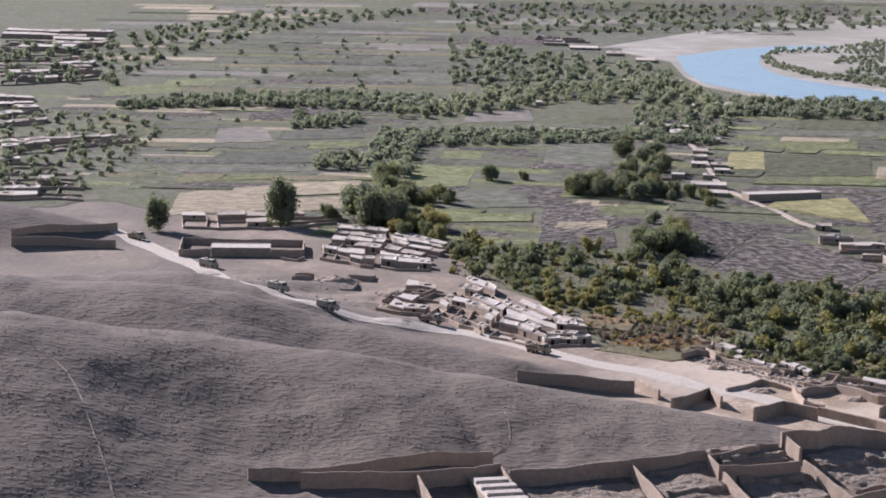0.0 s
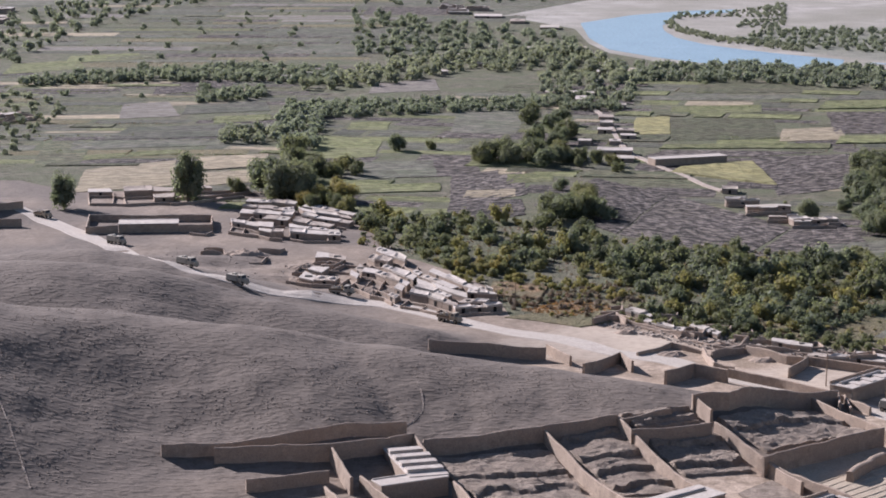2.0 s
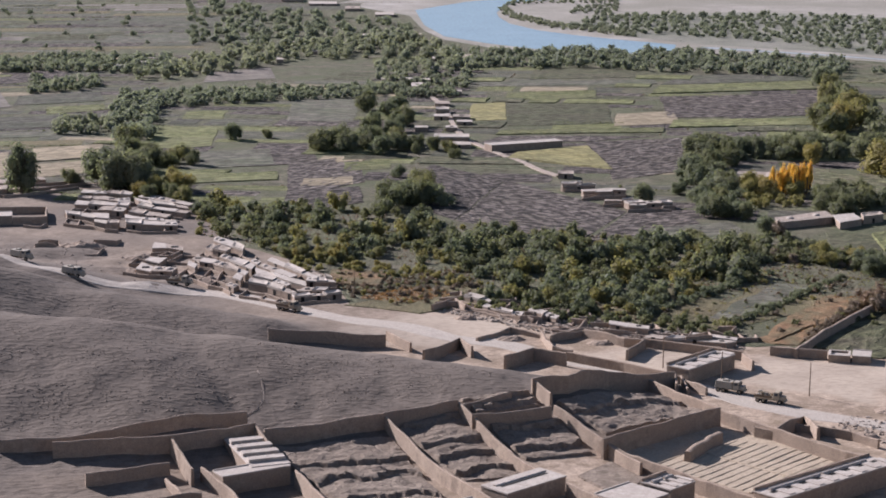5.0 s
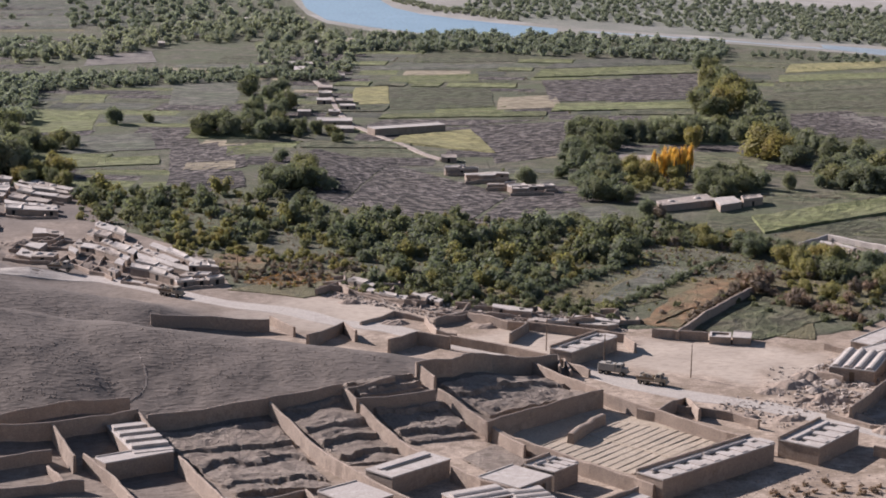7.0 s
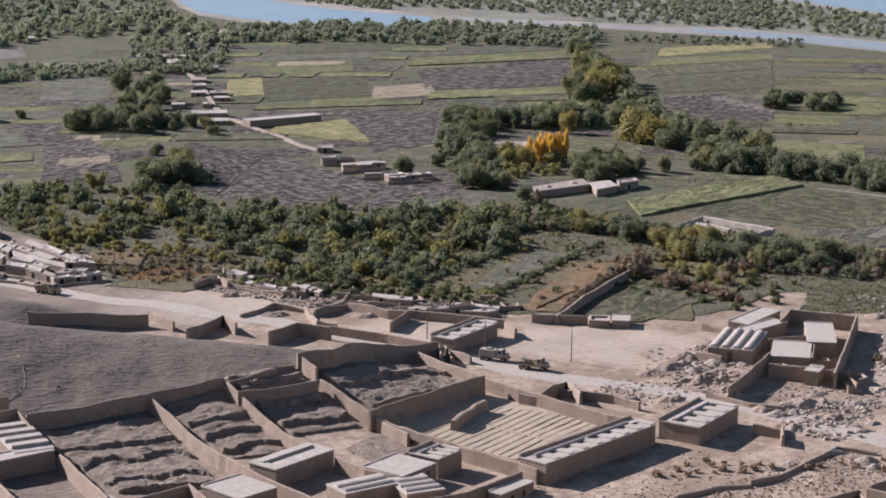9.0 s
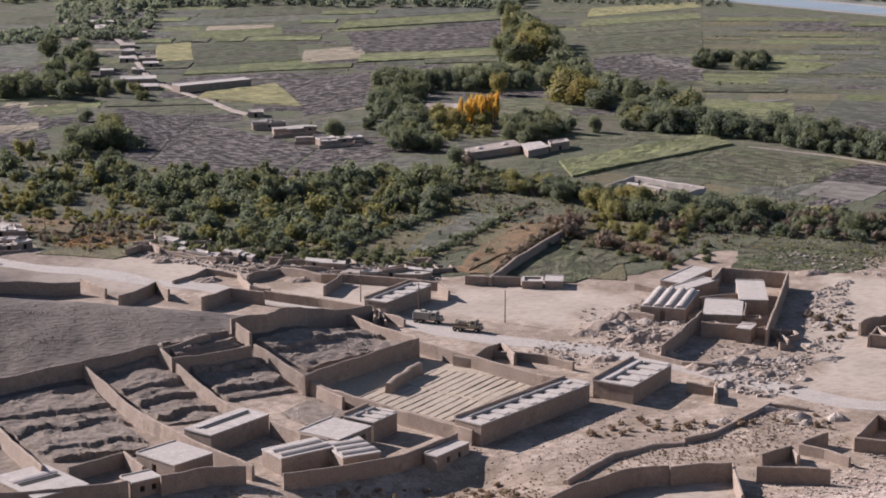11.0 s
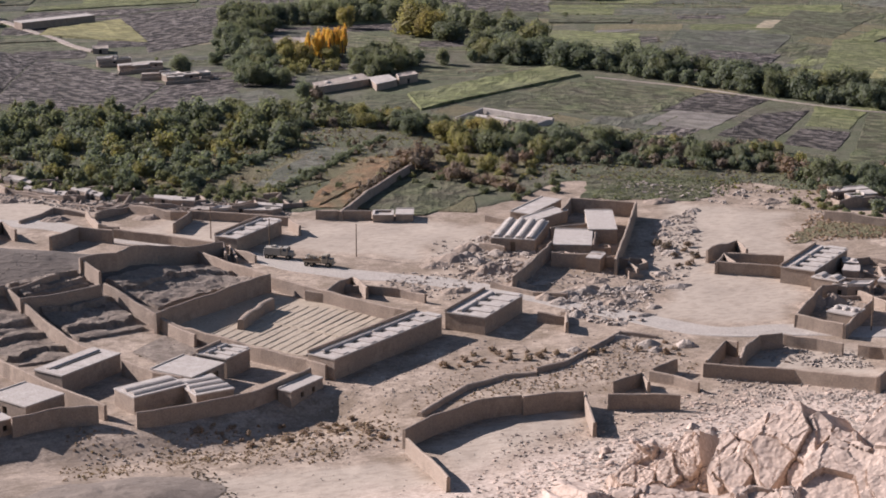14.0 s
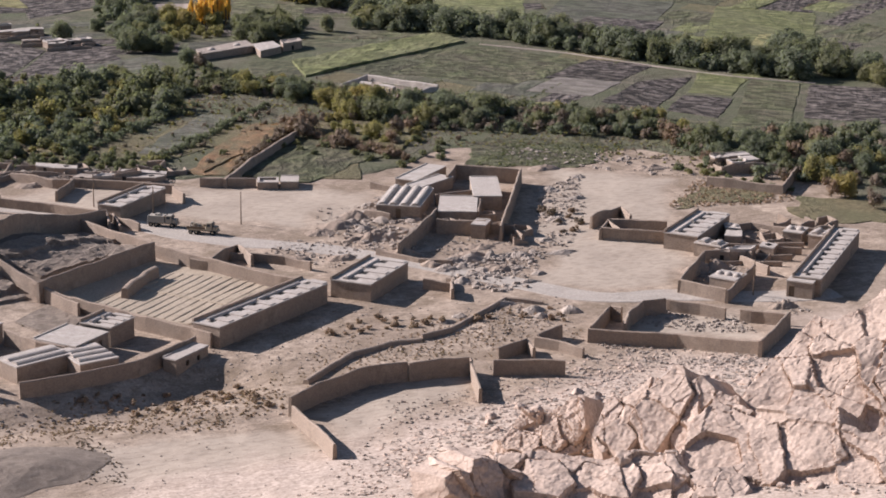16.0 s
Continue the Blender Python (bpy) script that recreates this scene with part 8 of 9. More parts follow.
def cells(x, y, size, seed):
    """Cell noise on arrays: distance to the edge between cells, and a tone, a tilt in x and one in y for each cell."""
    gx, gy = np.asarray(x, float) / size, np.asarray(y, float) / size
    first, second = np.full(gx.shape, 9.0), np.full(gx.shape, 9.0)
    tone, tilt_x, tilt_y = np.zeros(gx.shape), np.zeros(gx.shape), np.zeros(gx.shape)

    def hashed(a, b, k):
        v = np.sin(a * 127.1 + b * 311.7 + (seed + k) * 53.3) * 43758.5453
        return v - np.floor(v)

    for i in range(-1, 2):
        for j in range(-1, 2):
            a, b = np.floor(gx) + i, np.floor(gy) + j
            px, py = a + 0.15 + 0.7 * hashed(a, b, 1), b + 0.15 + 0.7 * hashed(a, b, 2)
            d = np.hypot(gx - px, gy - py)
            near = d < first
            second = np.where(near, first, np.minimum(second, d))
            tone, tx, ty = np.where(near, hashed(a, b, 3), tone), (hashed(a, b, 4) - 0.5) * (gx - px), (hashed(a, b, 5) - 0.5) * (gy - py)
            tilt_x, tilt_y = np.where(near, tx, tilt_x), np.where(near, ty, tilt_y)
            first = np.where(near, d, first)
    return (second - first) * size, tone, tilt_x * size, tilt_y * size


def one_piece_each(owner, shown):
    """Number the connected pieces of each owner on a grid; a small one joins the piece beside it."""
    n, m = owner.shape
    piece, sizes, beside = np.full((n, m), -1), [], []
    held, seen = owner.tolist(), shown.tolist()
    mark = piece.tolist()
    for i in range(n):
        for j in range(m):
            if not seen[i][j] or mark[i][j] >= 0:
                continue
            k, stack, size, other = len(sizes), [(i, j)], 0, -1
            mark[i][j] = k
            while stack:
                a, b = stack.pop()
                size += 1
                for c, d in ((a + 1, b), (a - 1, b), (a, b + 1), (a, b - 1)):
                    if 0 <= c < n and 0 <= d < m and seen[c][d]:
                        if mark[c][d] < 0 and held[c][d] == held[a][b]:
                            mark[c][d] = k
                            stack.append((c, d))
                        elif 0 <= mark[c][d] != k:
                            other = mark[c][d]
            sizes.append(size)
            beside.append(other)
    goes = list(range(len(sizes)))
    for k, size in enumerate(sizes):
        if size < 120 and beside[k] >= 0:
            goes[k] = goes[beside[k]]
    goes.append(-1)
    return np.array(goes)[np.array(mark)]


def crag(foot, facing, rise, blocks, step, seed, label, strata=0.0, sunk=5.0, jagged=1.0):
    """A mass of jointed rock, as one surface: it faces that way (degrees from +x) and leans back so that its face looks up by rise; blocks of (across, up the face, half width, half height, thickness, turn, lean) are split by open joints."""
    f, e = radians(facing), radians(rise)
    normal = Vector((math.cos(f) * math.cos(e), math.sin(f) * math.cos(e), math.sin(e)))
    across = Vector((-math.sin(f), math.cos(f), 0))
    up = normal.cross(across)
    reach = max(max(b[2], b[3]) for b in blocks) + 3.0
    x0, x1 = min(b[0] for b in blocks) - reach, max(b[0] for b in blocks) + reach
    y0, y1 = min(b[1] for b in blocks) - reach, max(b[1] for b in blocks) + reach
    xs, ys = np.meshgrid(np.arange(x0, x1, step), np.arange(y0, y1, step))
    wx = xs + 0.5 * value_noise(xs, ys, 4, seed) + 0.2 * value_noise(xs, ys, 1.3, seed + 1)
    wy = ys + 0.5 * value_noise(xs, ys, 4, seed + 2) + 0.2 * value_noise(xs, ys, 1.3, seed + 3)
    body = np.full(xs.shape, -30.0)
    second = np.full(xs.shape, -30.0)
    owner, depths = np.zeros(xs.shape, int), []
    rng = random.Random(seed)
    for bx, by, w, d, h, turn, lean in blocks:
        c, s = math.cos(radians(turn)), math.sin(radians(turn))
        u, v = (wx - bx) * c + (wy - by) * s, -(wx - bx) * s + (wy - by) * c
        top = h + lean * u + 0.5 * lean * v
        turned = rng.uniform(0, 60)
        for k in range(6):
            a = radians(turned + 60 * k + rng.uniform(-15, 15))
            out = math.hypot(w * math.cos(a), d * math.sin(a)) * rng.uniform(0.9, 1.08)
            gap = out - u * math.cos(a) - v * math.sin(a)
            top = np.minimum(top, h - 0.8 + rng.uniform(2.0, 5.0) * gap)
            top = np.minimum(top, h + rng.uniform(0.05, 0.3) * (gap + 0.25 * out))
        second = np.maximum(second, np.minimum(body, top))
        owner = np.where(top > body, len(depths), owner)
        depths.append(h)
        body = np.maximum(body, top)
    gap, tone, ta, tb = cells(wx + 0.45 * wy, wy * 0.75, 6.0, seed + 5)
    gap2, tone2, tc, td = cells(wx - 0.35 * wy, wy, 2.1, seed + 9)
    h = body + max(jagged, 0.55) * (0.7 * (tone - 0.5) + 0.5 * (ta + tb)) + jagged * ((0.3 * (tone2 - 0.5) + 0.3 * (tc + td)) * (tone > 0.6))
    h -= jagged * (0.8 * np.clip(1 - gap / 0.16, 0, 1) * (tone > 0.6) + 0.3 * np.clip(1 - gap2 / 0.14, 0, 1) * (tone > 0.72))
    h -= 1.0 * np.clip(1 - (body - second) / 0.25, 0, 1)
    if strata:
        layer = (wy + 0.5 * wx) / strata + 0.6 * value_noise(xs, ys, 3, seed + 4)
        h += 0.22 * strata * (layer - np.floor(layer) - 0.5)
    gap3, tone3, te, tf = cells(wx + 0.2 * wy, wy - 0.3 * wx, 0.8, seed + 13)
    h += jagged * (0.16 * (tone3 - 0.5) + 0.25 * (te + tf)) * np.clip(0.5 + 1.5 * value_noise(xs, ys, 5, seed + 14), 0, 1)
    h += (0.6 * value_noise(xs, ys, 6.0, seed + 15) + 0.1 * value_noise(xs, ys, 2.6, seed + 16)) * (1 - jagged) + (0.25 + 0.75 * jagged) * (0.2 * value_noise(xs, ys, 1.7, seed + 6) + 0.13 * value_noise(xs, ys, 0.7, seed + 7) + 0.09 * value_noise(xs, ys, 0.35, seed + 8))
    keep = h > -sunk
    h = np.maximum(h, -sunk - 1.5)
    base = Vector((foot[0], foot[1], ground_at(*foot)))
    place = np.array(base)[None, None] + xs[..., None] * np.array(across) + ys[..., None] * np.array(up) + h[..., None] * np.array(normal)
    rows, cols = xs.shape
    index = np.arange(rows * cols).reshape(rows, cols)
    quads = np.stack([index[:-1, :-1], index[:-1, 1:], index[1:, 1:], index[1:, :-1]], -1)
    shown = (keep[:-1, :-1] | keep[:-1, 1:] | keep[1:, 1:] | keep[1:, :-1]).ravel()
    mass = empty("rock_outcrop", pose(*base), label, "rock", "rock outcrops")
    whose = one_piece_each(owner[:-1, :-1], shown.reshape(rows - 1, cols - 1)).ravel()
    places = (place - np.array(base)).reshape(-1, 3)
    for k in sorted(set(whose[shown].tolist())):
        picked = quads.reshape(-1, 4)[shown & (whose == k)]
        used, packed = np.unique(picked, return_inverse=True)
        me = bpy.data.meshes.new("rock_block")
        me.from_pydata(places[used].tolist(), [], packed.reshape(-1, 4).tolist())
        me.materials.append(M_ROCK)
        new("rock_block", me).parent = mass
    return mass


crag((136.4, 198.5), -148, 44, [(-1.0, 8.5, 11, 9, 2.0, 0, 0), (4.0, 13.0, 10, 8, 2.5, 10, 0.01), (9.0, 15.0, 7, 9, 2.9, 0, 0.015), (5.0, 5.0, 11, 7, 2.1, 0, 0.015), (-5.0, 3.5, 8, 8, 2.3, 15, 0.01)], 0.2, 11, "massive pinkish rock slab rising over the slope", 0, 8, 0.3)
crag((122.2, 193.4), -145, 54, [(2.1, 4.0, 12.6, 6, 0.73, 0, 0.0), (-3.8, 4.7, 7.2, 4.5, 1.15, -25, 0.02), (-6.2, 1.5, 3.6, 4.5, 1.01, 10, 0.025), (2.6, 6.6, 7.2, 4.5, 0.94, 0, 0.02), (8.8, 6.2, 8.1, 4, 0.87, 0, 0.02), (2.6, 1.7, 7.2, 3.6, 0.59, 0, 0.02), (11.9, 3.8, 7.2, 3, 0.59, 10, 0.02), (-3.0, -1.9, 4.5, 2.8, 0.45, 0, 0.02)], 0.2, 12, "broad weathered pinkish rock slab with loose stones", 0, 5.0, 0.3)
crag((117.2, 207.2), -140, 48, [(-1.0, 5.5, 6.5, 6.5, 0.8, 0, 0), (-4.2, 6.0, 1.7, 5.6, 1.9, -6, 0.03), (-0.8, 7.5, 1.9, 7.0, 2.6, 0, 0.03), (2.8, 7.0, 1.8, 5.6, 2.1, 6, 0.03), (6.3, 8.6, 2.6, 2.4, 2.2, 10, 0), (-1.5, 0.5, 3.0, 2.0, 1.2, 20, 0.05), (3.2, 1.5, 2.5, 2.5, 1.0, 0, 0.05), (-7.3, 4.4, 1.6, 3.6, 1.5, 12, 0.08), (5.6, 4.4, 2.2, 2.6, 1.3, -10, 0.05)], 0.15, 13, "tall split pinkish rock with dark open cracks", 0, 6, 0.35)
crag((111.3, 223.1), -140, 44, [(-0.8, 2.8, 4.5, 3.4, 0.6, 0, 0), (1.0, 5.5, 2.1, 3.2, 1.6, 15, 0.1), (-0.6, 2.9, 2.0, 2.4, 1.2, -10, 0.08), (-5.2, 1.3, 3.2, 1.8, 0.8, 0, 0.05), (-4.7, 4.7, 2.0, 1.4, 0.7, 20, 0.1), (4.2, 3.3, 1.4, 2, 0.9, 0, 0.1), (-5.6, -1.3, 2.7, 1.4, 0.5, 0, 0.1)], 0.15, 14, "weathered pinkish rocks in tilted layers", 0.45, 4)
crag((102.9, 198.8), -138, 66, [(1.4, 3.8, 11.7, 4, 0.4, 0, 0.0), (-5.9, 2.0, 4.1, 3.4, 0.71, -20, 0.03), (1.4, 4.4, 4.5, 3.2, 0.64, 10, 0.025), (0.1, -0.0, 4.5, 2.6, 0.5, 0, 0.025), (6.4, 6.8, 4.0, 2.6, 0.57, -8, 0.04), (8.3, 4.5, 4.5, 2.4, 0.43, 0, 0.025), (-11.0, 3.1, 2.7, 2.4, 0.57, 0, 0.025), (13.7, 6.5, 4.5, 2.4, 0.43, 0, 0.025)], 0.17, 15, "flat cracked pinkish rock slabs", 0, 4, 0.3)
crag((93.0, 205.3), -79, 25, [(0.4, 1.8, 3.4, 2.6, 0.8, 0, 0), (1.1, 3.3, 2.6, 2.4, 1.6, 0, 0.1), (4.1, 1.7, 1.8, 2.4, 1.2, 20, 0.1), (-2.7, 3.1, 1.8, 2, 1.3, -10, 0.1), (-1.2, 0.8, 3, 1.6, 1, 0, 0)], 0.15, 16, "rough dark-sided boulder at the foot of the slope", 0, 4)
# smaller rocks strewn over the slope
for i, (x, y) in enumerate(spots([(115.3, 253.1), (135.0, 258.3), (153.0, 256.3), (153.5, 236.9), (148.1, 203.9), (129.9, 177.9), (93.2, 214.1)], 260, 0.8, 501)):
    rock(x, y, 0.25 + 0.9 * ((i * 37 % 100) / 100) ** 3, 600 + i % 12, 0.3, 0.8, 1.2, i * 47 % 360)
# heaps of earth and rubble
mound(133.3, 361.5, 4, 3, 1.0, 1, M_MUD, "slumped heap of earth and broken mud brick")
mound(135.4, 350.6, 5, 3, 1.3, 2, M_MUD, "slumped heap of earth and broken mud brick")
mound(138.7, 366.7, 3.5, 2.6, 0.9, 3, M_MUD, "slumped heap of earth and broken mud brick")
mound(128.0, 357.9, 3, 2.4, 0.8, 4, M_MUD, "slumped heap of earth and broken mud brick")
mound(137.3, 338.4, 3.4, 2.2, 1.0, 5, M_MUD, "slumped heap of earth and broken mud brick")
mound(140.1, 330.3, 3, 2, 0.9, 6, M_MUD, "slumped heap of earth and broken mud brick")
mound(147.5, 332.2, 4, 2.6, 1.1, 7, M_MUD, "slumped heap of earth and broken mud brick")
mound(149.3, 323.7, 3.4, 2.4, 0.9, 8, M_MUD, "slumped heap of earth and broken mud brick")
mound(152.1, 337.4, 3, 2, 0.8, 9, M_MUD, "slumped heap of earth and broken mud brick")
mound(181.7, 309.4, 3, 2, 1.3, 10, M_MUD, "slumped heap of earth and broken mud brick")
mound(185.7, 309.1, 3, 2, 1.4, 11, M_MUD, "slumped heap of earth and broken mud brick")
mound(184.7, 285.5, 2.6, 1.8, 0.9, 12, M_MUD, "slumped heap of earth and broken mud brick")
mound(118.1, 342.4, 2.6, 2, 0.8, 13, M_MUD, "slumped heap of earth and broken mud brick")
mound(125.7, 340.3, 3, 2, 0.9, 14, M_MUD, "slumped heap of earth and broken mud brick")
mound(66.7, 418.6, 3, 2, 0.9, 15, M_MUD, "slumped heap of earth and broken mud brick")
mound(85.0, 413.4, 3, 2, 0.8, 16, M_MUD, "slumped heap of earth and broken mud brick")
mound(59.8, 438.4, 3, 2, 0.9, 17, M_MUD, "slumped heap of earth and broken mud brick")
mound(-11.6, 509.0, 5, 2.6, 1.2, 18, M_MUD, "slumped heap of earth and broken mud brick")
mound(5.2, 481.1, 4, 2.4, 1.0, 19, M_MUD, "slumped heap of earth and broken mud brick")
mound(-26.5, 525.3, 6, 3, 1.2, 20, M_MUD, "slumped heap of earth and broken mud brick")
mound(47.0, 261.0, 14, 10, 1.1, 21, M_TUSSOCK, "broad low hummock of grey gravel", 0.3)
mound(189.8, 389.3, 4, 2.4, 0.8, 22, M_MUD, "slumped heap of earth and broken mud brick")
mound(211.2, 380.8, 4, 2.4, 0.8, 23, M_MUD, "slumped heap of earth and broken mud brick")

# ---- loose stones, rubble and tufts ----
stones("gravel", scatter([(88.0, 239.2), (106.6, 265.9), (123.2, 268.5), (138.2, 273.9), (150.1, 277.8), (168.5, 265.4), (159.2, 219.7), (129.9, 177.9), (78.4, 229.6)], 4200, 701), 0.08, 0.42, M_ROCK, "pale stones and gravel on the slope", 701)
stones("gravel", scatter([(88.0, 239.2), (106.6, 265.9), (123.2, 268.5), (138.2, 273.9), (150.1, 277.8), (168.5, 265.4), (159.2, 219.7), (129.9, 177.9), (78.4, 229.6)], 5000, 713), 0.08, 0.42, M_STONE, "grey-brown stones and gravel on the slope", 713)
stones("gravel", scatter([(46.2, 252.4), (57.2, 306.7), (81.5, 297.1), (110.2, 310.1), (132.4, 314.7), (153.8, 299.2), (144.1, 277.9), (121.4, 266.5), (106.2, 264.8), (80.2, 226.2)], 1500, 714), 0.05, 0.24, M_STONE, "small stones strewn over the waste ground", 714)
stones("rubble", spots([(133.7, 375.4), (149.9, 373.9), (139.1, 347.0), (130.5, 342.1), (126.8, 356.2)], 330, 0.35, 702), 0.1, 0.6, M_STONE, "heap of collapsed mud brick and stone", 702)
stones("rubble", spots([(137.6, 343.1), (160.3, 342.7), (159.6, 326.4), (149.4, 319.0), (141.6, 326.1)], 300, 0.35, 703), 0.1, 0.55, M_STONE, "scattered rubble beside the road", 703)
stones("rubble", spots([(111.9, 346.1), (123.5, 333.9), (134.6, 346.9), (120.5, 356.4)], 260, 0.5, 704), 0.15, 0.6, M_STONE, "scattered rubble beside the road", 704)
stones("rubble", spots([(178.8, 307.7), (182.4, 302.1), (191.2, 310.1), (188.4, 317.4)], 120, 0.5, 705), 0.2, 0.7, M_STONE, "collapsed roof rubble inside a yard", 705)
stones("rubble", spots([(157.6, 286.1), (165.6, 278.0), (172.9, 274.3), (174.6, 284.3), (164.0, 292.1)], 200, 0.5, 706), 0.2, 0.7, M_STONE, "rubble inside a walled yard", 706)
stones("rubble", spots([(95.9, 290.8), (125.2, 297.3), (142.3, 303.8), (148.4, 294.6), (146.6, 282.8), (130.7, 282.9), (104.7, 284.5)], 380, 0.5, 707), 0.1, 0.32, M_STONE, "stones on the waste ground", 707)
stones("rubble", spots([(47.3, 285.1), (63.0, 287.7), (89.6, 282.4), (90.0, 267.7), (75.7, 264.9), (46.6, 281.4)], 260, 0.6, 708), 0.12, 0.45, M_STONE, "stones on the waste ground", 708)
stones("rubble", spots([(53.5, 447.1), (74.8, 423.9), (101.2, 410.5), (113.6, 411.4), (93.2, 429.4), (71.3, 447.9)], 700, 0.6, 709), 0.2, 0.9, M_STONE, "ruins and fallen mud brick at the village edge", 709)
stones("rubble", spots([(-52.8, 526.0), (-33.0, 536.0), (-11.6, 509.0), (15.5, 467.0), (-2.7, 469.5), (-23.8, 473.5)], 130, 0.8, 711), 0.1, 0.5, M_STONE, "stones beside the road", 711)
stones("tussocks", scatter([(-76.5, 317.5), (-89.5, 374.2), (-51.1, 382.6), (-23.4, 382.2), (2.3, 379.7), (33.8, 375.5), (56.9, 367.6), (47.4, 357.5), (12.3, 353.4), (-21.0, 345.9), (-43.3, 323.9)], 6000, 721), 0.1, 0.27, M_TUSSOCK, "low dry tussocks dotting the bare hill", 721, 0.1, 0.34)
stones("tussocks", scatter([(-90.0, 376.4), (-103.2, 432.6), (-76.2, 435.3), (-43.5, 433.5), (-19.1, 426.8), (10.6, 422.3), (-8.5, 384.2), (-39.0, 389.7)], 2600, 722), 0.1, 0.27, M_TUSSOCK, "low dry tussocks dotting the bare hill", 722, 0.1, 0.34)
tufts("tufts", spots([(87.6, 282.0), (122.3, 295.3), (142.3, 303.8), (149.2, 294.2), (129.1, 283.6), (103.9, 282.1)], 280, 0.6, 723), 0.4, M_TUFT, "dry brown weeds on waste ground", 723)
tufts("tufts", spots([(47.0, 283.9), (63.0, 287.7), (90.1, 283.9), (90.8, 269.9), (75.7, 264.9)], 220, 0.6, 724), 0.5, M_TUFT, "dry pale weeds on waste ground", 724)
tufts("tufts", spots([(106.2, 298.9), (126.4, 300.2), (148.4, 294.6), (146.6, 282.8), (126.9, 278.9), (113.9, 283.9), (96.6, 277.1)], 300, 0.5, 744), 0.36, M_TUFT, "dry pale weeds on the waste ground", 744)
tufts("tufts", spots([(198.2, 349.9), (223.7, 344.7), (230.1, 354.9), (215.2, 368.5)], 400, 0.6, 725), 0.6, M_TUFT, "yellowed weeds behind a yard", 725)
tufts("tufts", spots([(176.1, 394.3), (205.4, 388.6), (216.4, 401.6), (190.5, 417.5)], 500, 0.7, 726), 0.6, M_LEAF, "green weeds on a plot", 726)
tufts("tufts", spots([(122.4, 411.7), (144.9, 433.6), (156.7, 448.0), (146.8, 451.7)], 800, 0.5, 727), 0.7, M_RUST, "rust-brown weeds on a plot", 727)
tufts("tufts", spots([(155.2, 424.9), (175.7, 421.8), (182.3, 442.8), (163.2, 446.7)], 500, 0.6, 745), 0.65, M_YELLOW, "yellowed weeds on a plot by the stream", 745)
tufts("tufts", spots([(38.3, 460.3), (49.1, 453.4), (61.8, 462.4), (51.0, 470.8)], 350, 0.6, 746), 0.7, M_RUST, "rust-brown weeds below the thicket", 746)
tufts("tufts", spots([(31.6, 473.0), (47.2, 459.4), (66.6, 469.1), (69.3, 487.8), (47.6, 490.2)], 500, 0.8, 728), 0.7, M_BROWN, "brown weeds at the thicket's edge", 728)
tufts("tufts", spots([(35.1, 345.6), (46.3, 349.2), (56.2, 323.8), (44.1, 323.4)], 260, 0.4, 731), 0.35, M_BROWN, "dry weeds in a walled garden", 731)
tufts("tufts", spots([(50.0, 345.2), (63.5, 348.7), (67.9, 334.3), (55.8, 331.7)], 200, 0.4, 732), 0.35, M_BROWN, "dry weeds in a walled garden", 732)
tufts("tufts", spots([(13.0, 340.1), (34.3, 343.4), (40.8, 310.6), (24.8, 310.1)], 420, 0.4, 733), 0.4, M_BROWN, "dry weeds in a walled garden", 733)
tufts("tufts", spots([(63.0, 324.5), (67.8, 312.1), (75.2, 323.7), (70.2, 331.3)], 120, 0.4, 734), 0.35, M_BROWN, "dry weeds in a walled garden", 734)
stones("rubble", spots([(35.1, 345.6), (46.3, 349.2), (56.2, 323.8), (44.1, 323.4)], 120, 0.5, 735), 0.1, 0.45, M_STONE, "stones in a walled garden", 735)
stones("rubble", spots([(13.0, 340.1), (34.3, 343.4), (40.8, 310.6), (24.8, 310.1)], 200, 0.5, 736), 0.1, 0.5, M_STONE, "stones in a walled garden", 736)
stones("rubble", spots([(64.2, 352.3), (89.4, 373.2), (91.5, 356.1), (72.0, 343.8)], 140, 0.5, 737), 0.1, 0.5, M_STONE, "stones in a shaded yard", 737)
stones("rubble", spots([(81.5, 297.1), (105.0, 312.1), (119.3, 312.8), (122.3, 305.1), (102.4, 288.2), (87.6, 282.0)], 420, 0.6, 738), 0.08, 0.35, M_STONE, "stones on the waste ground", 738)

tufts("tufts", scatter([(2.7, 569.6), (27.8, 580.3), (52.2, 569.1), (69.6, 544.7), (93.5, 532.0), (128.2, 523.1), (159.6, 525.4), (145.6, 473.1), (111.2, 452.2), (94.2, 434.4), (82.9, 441.0), (71.3, 473.5), (49.1, 504.9), (27.9, 498.9), (16.5, 524.7), (2.5, 538.9)], 1800, 751), 0.6, M_BROWN, "brown weeds between the bushes of the thicket", 751)
tufts("tufts", scatter([(2.7, 569.6), (27.8, 580.3), (52.2, 569.1), (69.6, 544.7), (93.5, 532.0), (128.2, 523.1), (159.6, 525.4), (145.6, 473.1), (111.2, 452.2), (94.2, 434.4), (82.9, 441.0), (71.3, 473.5), (49.1, 504.9), (27.9, 498.9), (16.5, 524.7), (2.5, 538.9)], 1500, 752), 0.6, M_OLIVE, "grey-green weeds between the bushes of the thicket", 752)
tufts("tufts", scatter([(112.0, 470.0), (141.3, 493.7), (168.0, 476.1), (199.1, 446.0), (228.0, 420.0), (245.0, 376.0), (222.0, 372.0), (205.0, 405.0), (172.0, 418.0), (150.0, 440.0), (128.0, 425.0), (106.0, 432.0)], 1500, 753), 0.6, M_BROWN, "withered weeds on the plots by the stream", 753)
